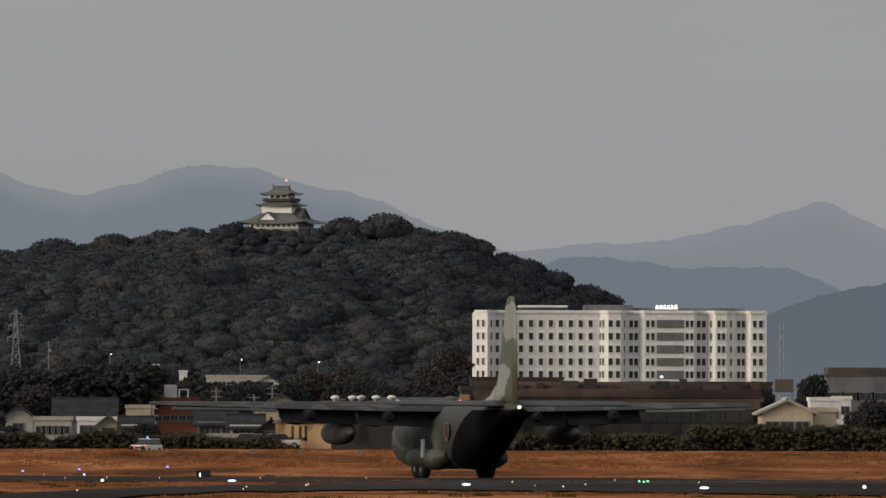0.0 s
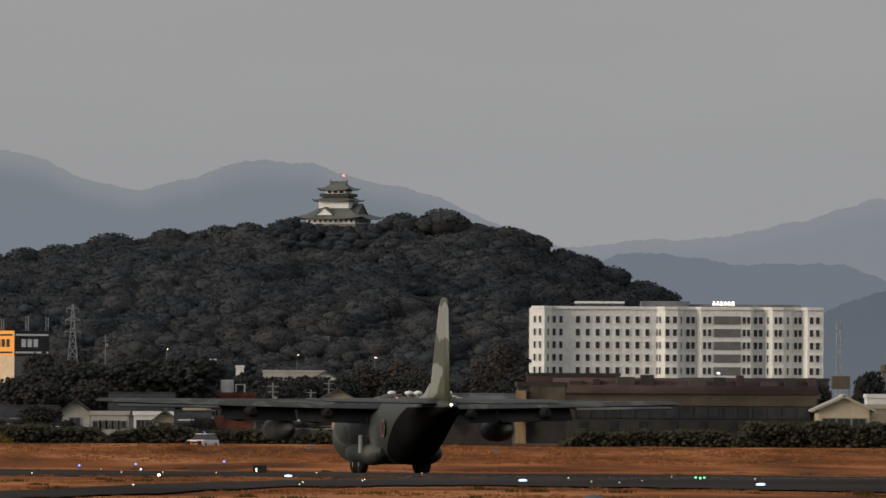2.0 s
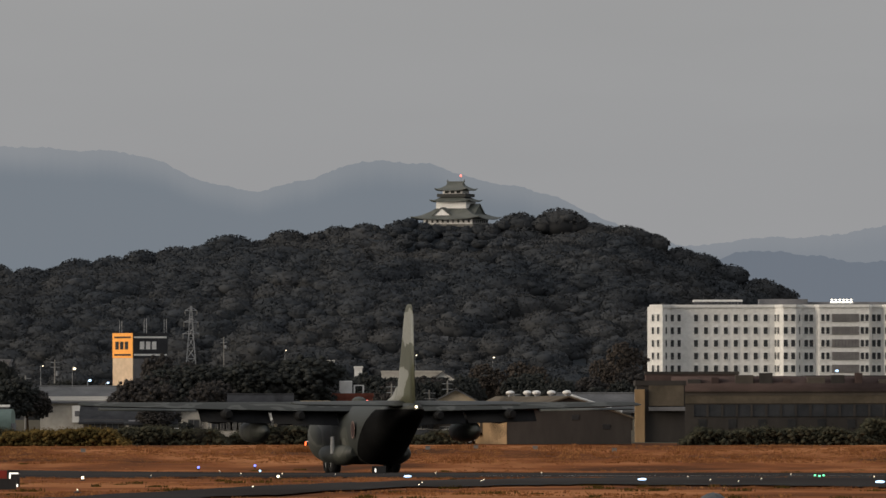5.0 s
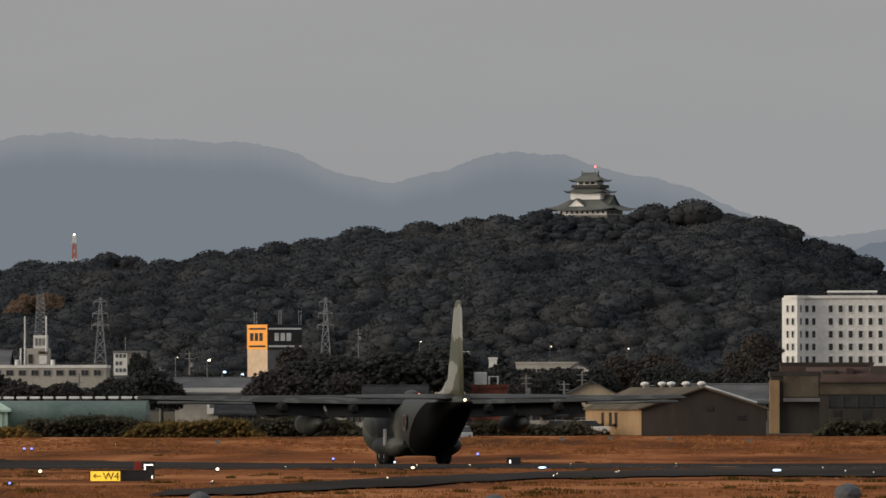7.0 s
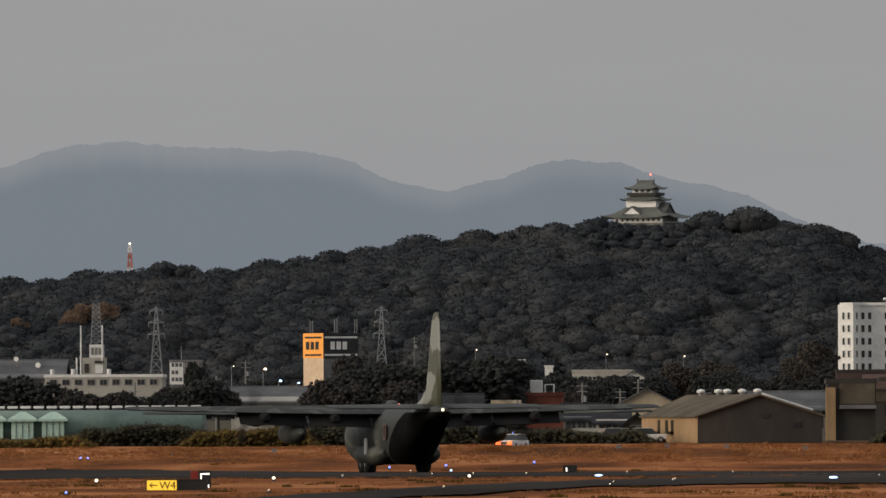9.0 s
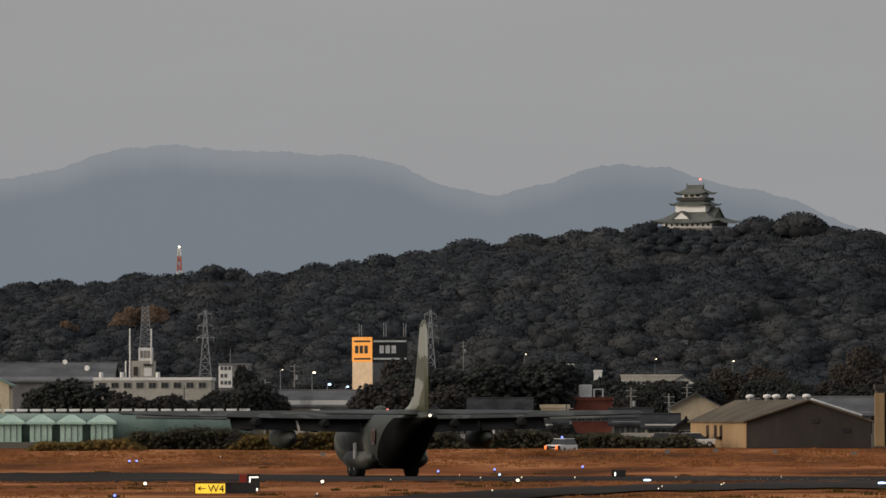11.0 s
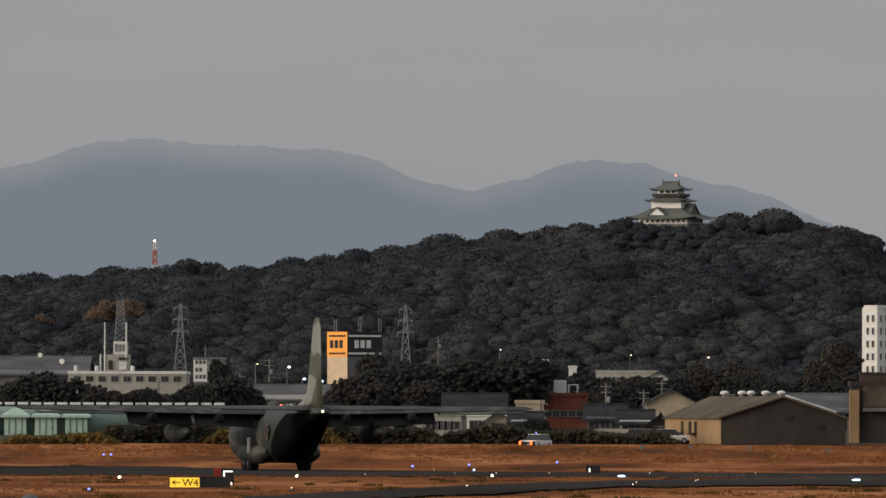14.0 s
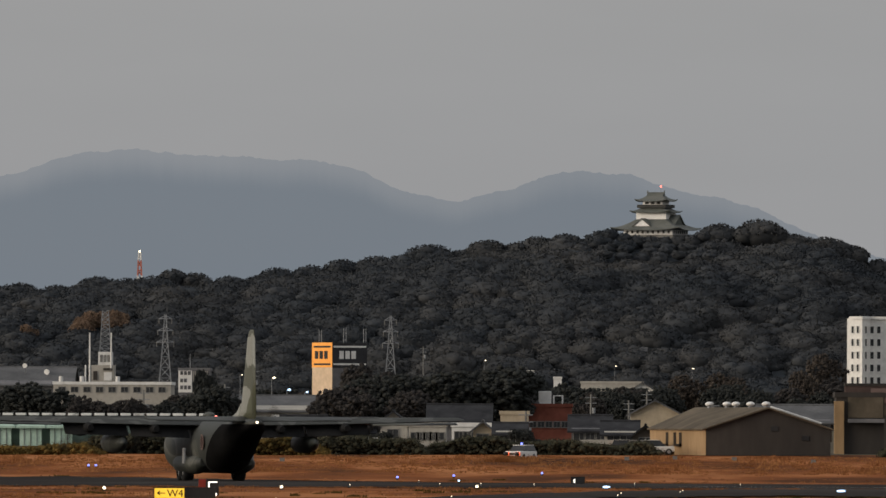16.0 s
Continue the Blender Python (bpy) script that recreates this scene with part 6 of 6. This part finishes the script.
L_BLUE, L_WHITE, L_WARM, L_GREEN, L_FLOOD = ("small glowing blue taxiway edge lamp in the grass", "small glowing white airfield lamp in the grass", "warm glowing airfield lamp in the grass",
                                             "small glowing green airfield lamp beside the taxiway", "wide bright bluish-white floodlamp beside the taxiway")
for u, v in ((-436, 453), (-336, 450), (-180, 445), (-983, 434), (-970, 434)):
    taxi_lamp(u, v, G_BLUE, 0.10, L_BLUE)
taxi_lamp(-1009, 496, G_BLUE, 0.05, L_BLUE)
for u, v in ((-398, 459), (-288, 464), (65, 477), (-46, 484), (612, 466), (-821, 426), (-520, 467), (-361, 464), (-16, 463), (171, 463), (-40, 480), (69, 475), (-194, 464), (430, 470), (560, 474), (470, 476), (520, 478), (760, 470), (-650, 493), (-340, 487)):
    taxi_lamp(u, v, G_WARM, 0.028, L_WHITE)
for u, v in ((-295, 469), (-955, 474), (-641, 471), (1054, 477), (-1300, 476)):
    taxi_lamp(u, v, G_WARM, 0.08, L_WARM)
for u, v in ((655, 468), (663, 469), (670, 468)):
    taxi_lamp(u, v, G_GREEN, 0.06, L_GREEN)
for u, v in ((-66, 470), (349, 476), (770, 481)):
    taxi_lamp(u, v, G_WHITE, 0.088, L_FLOOD, True)
taxi_lamp(-327, 459, G_WHITE, 0.08, L_WHITE)


def street_lamp(u, v, d, size, glowing):
    x, _, h = span(u, u, v, d)
    ob = thing("street_lamp", (x, d, GROUND), "tall street lamp with a glowing head in the town", "street lamp", "street lamps in the town")
    part("pole", rod((0, 0, 0), (0, 0, h), 0.08, 0.05, 8), M_STEEL, ob)
    part("arm", rod((0, 0, h - 0.1), (0.5, -0.2, h), 0.05, 0.05, 6), M_STEEL, ob)
    part("head", ball((0.4, -0.2, h), (size, size, size * 0.7), 2), glowing, ob, "glowing lamp head")


for u, v, d, s, g in ((-659, 278, 1800, 0.28, G_WARM), (-715, 273, 1900, 0.12, G_WARM), (85, 259, 3300, 0.28, G_WARM), (-283, 246, 3000, 0.20, G_WARM), (-632, 299, 1750, 0.30, G_WHITE), (-52, 255, 3300, 0.22, G_WARM), (-600, 303, 1800, 0.25, G_WHITE), (690, 283, 1750, 0.3, G_WHITE), (470, 300, 1700, 0.22, G_WARM)):
    street_lamp(u, v, d, s, g)


# lettered taxiway sign
def taxi_sign():
    d = 418.0
    k = d / FOCAL
    z = level_z(d)
    ob = thing("taxiway_sign", (-838 * k, d, z), "lit yellow taxiway sign lettered W4 with black end panel", "sign")
    x0, x1, x2 = (-866 + 838) * k, (-813 + 838) * k, (-760 + 838) * k
    zt = EYE_Z - d * (474 - LEVEL) / FOCAL - z
    zb = zt - 17.5 * k
    yp = part("yellow_panel", box(x0, x1, -0.06, 0.06, zb, zt, 0.01), G_SIGN, ob, "lit yellow panel")
    part("black_panel", box(x1, x2, -0.06, 0.06, zb, zt, 0.01), M_DARKMETAL, ob)
    part("frame", mesh("frame", *boxes_data(((x0 - 0.03, x2 + 0.03, -0.08, 0.08, zt, zt + 0.04), (x0 - 0.03, x2 + 0.03, -0.08, 0.08, zb - 0.04, zb), (x0 - 0.04, x0, -0.08, 0.08, zb, zt), (x2, x2 + 0.04, -0.08, 0.08, zb, zt))), M_DARKMETAL), None, ob)
    for x in (x0 + 0.2, x1, x2 - 0.2):
        part("leg", box(x - 0.04, x + 0.04, -0.04, 0.04, 0, zb), M_STEEL, ob)
    tx = bpy.data.curves.new("letters", "FONT")
    tx.body, tx.size, tx.align_x, tx.extrude = "W4", (zt - zb) * 1.08, "LEFT", 0.004
    tmp = bpy.data.objects.new("letters", tx)
    scene.collection.objects.link(tmp)
    me = bpy.data.meshes.new_from_object(tmp.evaluated_get(bpy.context.evaluated_depsgraph_get()))
    bpy.data.objects.remove(tmp)
    me.materials.clear()
    me.materials.append(M_DARKMETAL)
    part("letters", me, None, yp, "black letters W4", Matrix.Translation((x0 + (x1 - x0) * 0.42, -0.075, zb + (zt - zb) * 0.12)) @ pose(0, 0, 0, 90, 0, 0))
    zm = (zb + zt) / 2
    ar = bmesh.new()
    xa, xb = x0 + (x1 - x0) * 0.10, x0 + (x1 - x0) * 0.36
    add_rod(ar, (xa, -0.075, zm), (xb, -0.075, zm), 0.018, None, 6)
    for s in (-1, 1):
        add_rod(ar, (xa, -0.075, zm), (xa + 0.11, -0.075, zm + s * 0.09), 0.018, None, 6)
    part("arrow", ar, M_DARKMETAL, yp)
    # the sign behind it shows its back and red end
    d2 = 445.0
    k2 = d2 / FOCAL
    z2 = level_z(d2)
    ob = thing("mandatory_sign", (-770 * k2, d2, z2), "black-backed airfield sign with red face edge and white bent line", "sign")
    zt = EYE_Z - d2 * (457 - LEVEL) / FOCAL - z2
    a, b = (-786 + 770) * k2, (-752 + 770) * k2
    part("back", box(a + 0.28, b, -0.08, 0.08, zt - 0.95, zt, 0.02), M_DARKMETAL, ob, "black back panel")
    part("red_face", box(a - 0.05, a + 0.28, 0.0, 0.12, zt - 0.5, zt - 0.02, 0.02), M_RED, ob, "red face edge")
    # reflective line given a glow in place of reflected light
    part("white_line", mesh("white_line", *boxes_data(((a + 0.38, b - 0.06, -0.10, -0.085, zt - 0.18, zt - 0.12), (a + 0.38, a + 0.44, -0.10, -0.085, zt - 0.5, zt - 0.18), (b - 0.14, b - 0.08, -0.10, -0.085, zt - 0.9, zt - 0.62))), G_TEXT), None, ob, "white reflective bent line, glowing in place of its reflection")
    for x in (a + 0.35, b - 0.1):
        part("leg", box(x - 0.04, x + 0.04, -0.04, 0.04, -0.05, zt - 0.9), M_STEEL, ob)


taxi_sign()


def small_sign(u0, u1, v0, v1, d, face, label, bars):
    k = d / FOCAL
    z = level_z(d)
    zt = EYE_Z - d * (v0 - LEVEL) / FOCAL - z
    zb = EYE_Z - d * (v1 - LEVEL) / FOCAL - z
    w = (u1 - u0) * k / 2
    ob = thing("airfield_sign", ((u0 + u1) / 2 * k, d, z), label, "sign")
    p = part("panel", box(-w, w, -0.06, 0.06, zb, zt, 0.01), face, ob)
    part("frame", mesh("frame", *boxes_data(((-w - 0.03, w + 0.03, -0.08, 0.08, zt, zt + 0.04), (-w - 0.03, w + 0.03, -0.08, 0.08, zb - 0.03, zb), (-w - 0.03, -w, -0.08, 0.08, zb, zt), (w, w + 0.03, -0.08, 0.08, zb, zt))), M_DARKMETAL), None, ob)
    for x in (-w * 0.8, w * 0.8):
        part("leg", box(x - 0.03, x + 0.03, -0.03, 0.03, -0.05, zb), M_STEEL, ob)
    for x0, x1, z0, z1, m in bars:
        part("bar", box(x0 * w, x1 * w, -0.075, -0.06, zb + (zt - zb) * z0, zb + (zt - zb) * z1), m, p)


small_sign(-128, -105, 452, 463, 640, M_DARKMETAL, "small black airfield sign with one white mark", ((-0.65, -0.42, 0.1, 0.7, G_TEXT),))
small_sign(-410, -343, 537, 562, 250, G_SIGN, "lit yellow airfield sign with illegible black marks", ((-0.55, -0.2, 0.1, 0.3, M_DARKMETAL), (-0.35, -0.2, 0.1, 0.6, M_DARKMETAL), (0.25, 0.7, 0.5, 0.68, M_DARKMETAL), (0.55, 0.7, 0.1, 0.5, M_DARKMETAL)))
for u, v in ((55, 418), (160, 420), (-30, 420), (300, 424), (-640, 424)):
    b = on_ground(u, v + 2)
    mk = thing("marker_box", b, "small white marker box at the grass edge", "marker", "markers along the grass")
    part("box", box(-0.22, 0.22, -0.15, 0.15, 0, 0.3, 0.03), M_CONCRETE, mk)
    part("lid", box(-0.25, 0.25, -0.18, 0.18, 0.3, 0.34, 0.01), M_CONCRETE, mk)


# small white patrol car with turning lamps, facing the field
SPINNERS = []


def turning_lamp(name, place, r, glowing, period, centre, start, parent, label):
    """A drum lamp that turns about the upright: one half of its lens shines, the other is a dark shield."""
    lamp = part(name, rod((0, 0, -r * 0.8), (0, 0, r * 0.8), r * 0.5, r * 0.5, 10), M_DARKMETAL, parent, label, Matrix.Translation(place))
    for sign, nm, m in ((-1, "lens", glowing), (1, "shield", M_DARKMETAL)):
        arc = [(r * math.cos(a), sign * r * math.sin(a)) for a in np.linspace(0.15, math.pi - 0.15, 9)]
        part(nm, loft([[(x, y, z) for x, y in arc] for z in (-r * 0.8, r * 0.8)]), m, lamp)
    SPINNERS.append((lamp, Vector(place), period, centre, start))


def van():
    b = on_ground(-232, 423)
    ob = thing("patrol_car", b, "small white patrol car with amber and blue turning lamps", "car", turn=-24)
    body = part("body", box(-0.80, 0.80, 0.0, 3.7, 0.28, 0.86, 0.12), M_WHITEWALL, ob)
    cab = loft([[(-0.74, y0, 0.85), (0.74, y0, 0.85), (0.62, y1, 1.38), (-0.62, y1, 1.38)] for y0, y1 in ((0.95, 1.45), (3.6, 3.3))])
    for f in cab.faces:
        f.smooth = False
    part("cab", cab, M_GLASS, ob, "dark glazed cab")
    part("roof_panel", box(-0.62, 0.62, 1.4, 3.35, 1.37, 1.43, 0.02), M_WHITEWALL, ob)
    part("bumper", box(-0.8, 0.8, -0.10, 0.04, 0.25, 0.45, 0.03), M_DARKMETAL, ob)
    part("grille", box(-0.35, 0.35, -0.02, 0.03, 0.52, 0.70, 0.01), M_DARKMETAL, ob)
    for s in (-1, 1):
        part("headlamp", ball((s * 0.60, 0.0, 0.66), (0.10, 0.05, 0.08), 2), G_TEXT, body, "lit headlamp")
        turning_lamp("amber_lamp", (s * 0.56, -0.22, 0.60), 0.22, G_AMBER, 0.745, 12.68, 2.62, ob, "amber turning lamp")
        for y in (0.75, 2.95):
            w = part("wheel", rod((s * 0.66, y, 0.30), (s * 0.82, y, 0.30), 0.17, 0.17, 12), M_BARE, ob)
            part("tyre", rod((s * 0.64, y, 0.30), (s * 0.81, y, 0.30), 0.30, 0.30, 16), M_TYRE, w)
    turning_lamp("blue_lamp", (0, 2.0, 1.54), 0.11, G_BLUE, 0.62, 13.56, 0.0, ob, "blue turning roof lamp")


van()

# parked cars glimpsed among the trees
def parked_car(u, d, paint, label, turn):
    x, _, _ = span(u, u, 350, d)
    ob = thing("parked_car", (x, d, GROUND), label, "car", "parked cars in the town", turn)
    part("body", box(-2.0, 2.0, -0.8, 0.8, 0.3, 0.85, 0.12), paint, ob)
    cb = loft([[(-1.5, -0.74, 0.83), (1.0, -0.74, 0.83), (1.0, 0.74, 0.83), (-1.5, 0.74, 0.83)], [(-1.15, -0.62, 1.42), (0.45, -0.62, 1.42), (0.45, 0.62, 1.42), (-1.15, 0.62, 1.42)]])
    for f in cb.faces:
        f.smooth = False
    part("cabin", cb, M_GLASS, ob)
    part("roof", box(-1.1, 0.4, -0.6, 0.6, 1.40, 1.46, 0.02), paint, ob)
    for x in (-1.3, 1.3):
        for s in (-1, 1):
            w = part("wheel", rod((x, s * 0.66, 0.3), (x, s * 0.84, 0.3), 0.18, 0.18, 12), M_BARE, ob)
            part("tyre", rod((x, s * 0.65, 0.3), (x, s * 0.83, 0.3), 0.30, 0.30, 16), M_TYRE, w)


for u, d, m, lab, turn in ((-476, 1060, M_WHITEWALL, "white car parked beside the low houses", 0), (-300, 1090, M_WHITEWALL, "white car parked before the sheds", 10), (-32, 1005, M_PLASTER, "pale car parked behind the scrub", 0), (20, 1000, M_WHITEWALL, "white car parked beside the tan shed", 4)):
    parked_car(u, d, m, lab, turn)


# dry tufts on the grass and along the pavement edges
def blades(name, label, material, x, d, h, spread, rng, per):
    """Clusters of thin upright blades, one triangle each."""
    n = len(x) * per
    bx = np.repeat(x, per) + rng.normal(0, 1, n) * np.repeat(spread, per)
    bd = np.repeat(d, per) + rng.normal(0, 1, n) * np.repeat(spread, per) * 2
    z = np.array([level_z(b) for b in bd])
    hh = np.repeat(h, per) * rng.uniform(0.5, 1.2, n)
    w = rng.uniform(0.008, 0.022, n) * (1 + bd / 500)
    lean = rng.uniform(-0.5, 0.5, n) * hh
    p = np.stack([np.stack([bx - w, bd, z - 0.02], 1), np.stack([bx + w, bd, z - 0.02], 1), np.stack([bx + lean, bd, z + hh], 1)], 1)
    me = fast_mesh(name, [(p.reshape(-1, 3), np.arange(n * 3).reshape(-1, 3))], material)
    tagged(new(name, me), label, "grass", kind="stuff")


def tufts():
    rng = np.random.default_rng(41)
    n = 9000
    d = 1 / rng.uniform(1 / 950, 1 / 230, n)
    x = d * rng.uniform(-1250, 1250, n) / FOCAL
    keep = np.array([not on_pavement(a, b) and noise.noise((a * 0.10, b * 0.03, 2.2)) > -0.15 for a, b in zip(x, d)])
    x, d = x[keep], d[keep]
    grow = np.array([max(0, noise.noise((a * 0.2, b * 0.05, 9.1))) for a, b in zip(x, d)])
    blades("dry_tufts", "dry orange-brown grass tufts over the airfield", M_TUFT, x, d, rng.uniform(0.04, 0.10, len(x)) * (1 + grow), rng.uniform(0.04, 0.16, len(x)), rng, 9)
    # taller dry grass fringes the bank below the town
    n = 5200
    d = rng.uniform(868, 962, n)
    x = d * rng.uniform(-1250, 1250, n) / FOCAL
    clump = np.array([0.55 + 0.9 * max(-0.4, noise.noise((a * 0.22, b * 0.02, 6.1))) for a, b in zip(x, d)])
    blades("tall_dry_grass", "tall golden-brown dry grass along the bank", M_TUFT, x, d, rng.uniform(0.12, 0.34, n) * clump, rng.uniform(0.08, 0.30, n), rng, 12)
    b = on_ground(-232, 423)
    x, d = b.x + rng.uniform(-2.2, 2.2, 260), b.y - rng.uniform(1.5, 9, 260)
    blades("tall_dry_grass", "tall dry grass before the patrol car", M_TUFT, x, d, rng.uniform(0.25, 0.55, 260), rng.uniform(0.08, 0.25, 260), rng, 14)
    # and grows over the rims of the pavement
    x = rng.uniform(-48, 60, 1500)
    d = np.array([main_far(a) if k % 2 else main_near(a) for k, a in enumerate(x)]) + rng.normal(0, 3, 1500)
    blades("rim_grass", "dry grass creeping over the taxiway rims", M_TUFT, x, d, rng.uniform(0.04, 0.13, 1500), rng.uniform(0.1, 0.5, 1500), rng, 12)
    n = 260
    d = 1 / rng.uniform(1 / 900, 1 / 235, n)
    x = d * rng.uniform(-1250, 1250, n) / FOCAL
    keep = np.array([not on_pavement(a, b) for a, b in zip(x, d)])
    x, d = x[keep], d[keep]
    blades("weed_clumps", "low olive weed clumps in the dry grass", M_WEED, x, d, rng.uniform(0.05, 0.16, len(x)), rng.uniform(0.1, 0.4, len(x)), rng, 60)


tufts()


# chain-link fence before the viewer
def fence():
    ob = thing("boundary_fence", (0, 20, 1.5), "grey pipe boundary fence before the airfield", "fence")
    tops = {}
    for i in range(-2, 7):
        x, y = -1.51 + 0.668 * i, 24.4 - 1.88 * i
        v = 497 + 5 * i if i < 3 else 488
        zt = EYE_Z - y * (v - LEVEL) / FOCAL - 1.5
        z0 = level_z(y) - 1.5
        post = part("post", rod((x, y - 20, z0), (x, y - 20, zt - 0.03), 0.024, 0.024, 14), M_POST, ob)
        part("cap", ball((x, y - 20, zt - 0.03), (0.026, 0.026, 0.02), 2), M_POST, post)
        tops[i] = (x, y - 20, zt)
    for i in range(-2, 6):
        a, b = tops[i], tops[i + 1]
        for drop in (0.085, 0.9, 1.7):
            part("rail", rod((a[0], a[1], a[2] - drop), (b[0], b[1], b[2] - drop), 0.007, 0.007, 8), M_POST, ob)


fence()


def motions():
    """All that moves besides the camera."""
    ts = [r[0] for r in ROLL]
    rows = []
    for t, x, y, h in ROLL:
        rows.append((t, aeroplane_pose(x, y, h)))
    walk(aeroplane, rows)
    far = [0.0]
    for a, b in zip(ROLL, ROLL[1:]):
        far.append(far[-1] + math.hypot(b[1] - a[1], b[2] - a[2]))
    steps = np.linspace(0, 16, 161)
    run = np.interp(steps, ts, far)
    for wheel, r in WHEELS:
        place = wheel.matrix_basis.translation.copy()
        walk(wheel, [(t, Matrix.Translation(place) @ pose(0, 0, 0, -math.degrees(d / r), 0, 0)) for t, d in zip(steps, run)])
    for lamp, place, period, centre, start in SPINNERS:
        # each lens faces the field at its centre time and every full turn from it
        walk(lamp, [(t, Matrix.Translation(place) @ pose(0, 0, 0, 0, 0, (max(t, start) - centre) / period * 360 + 24)) for t in np.linspace(0, 16, 161)])
    fast = np.arange(0, 16 * FPS + 1) / FPS
    for k, (hub, place) in enumerate(PROPS):
        walk(hub, [(t, Matrix.Translation(place) @ pose(0, 0, 0, 0, 84.0 * i + 20 * k, 0)) for i, t in enumerate(fast)])


motions()
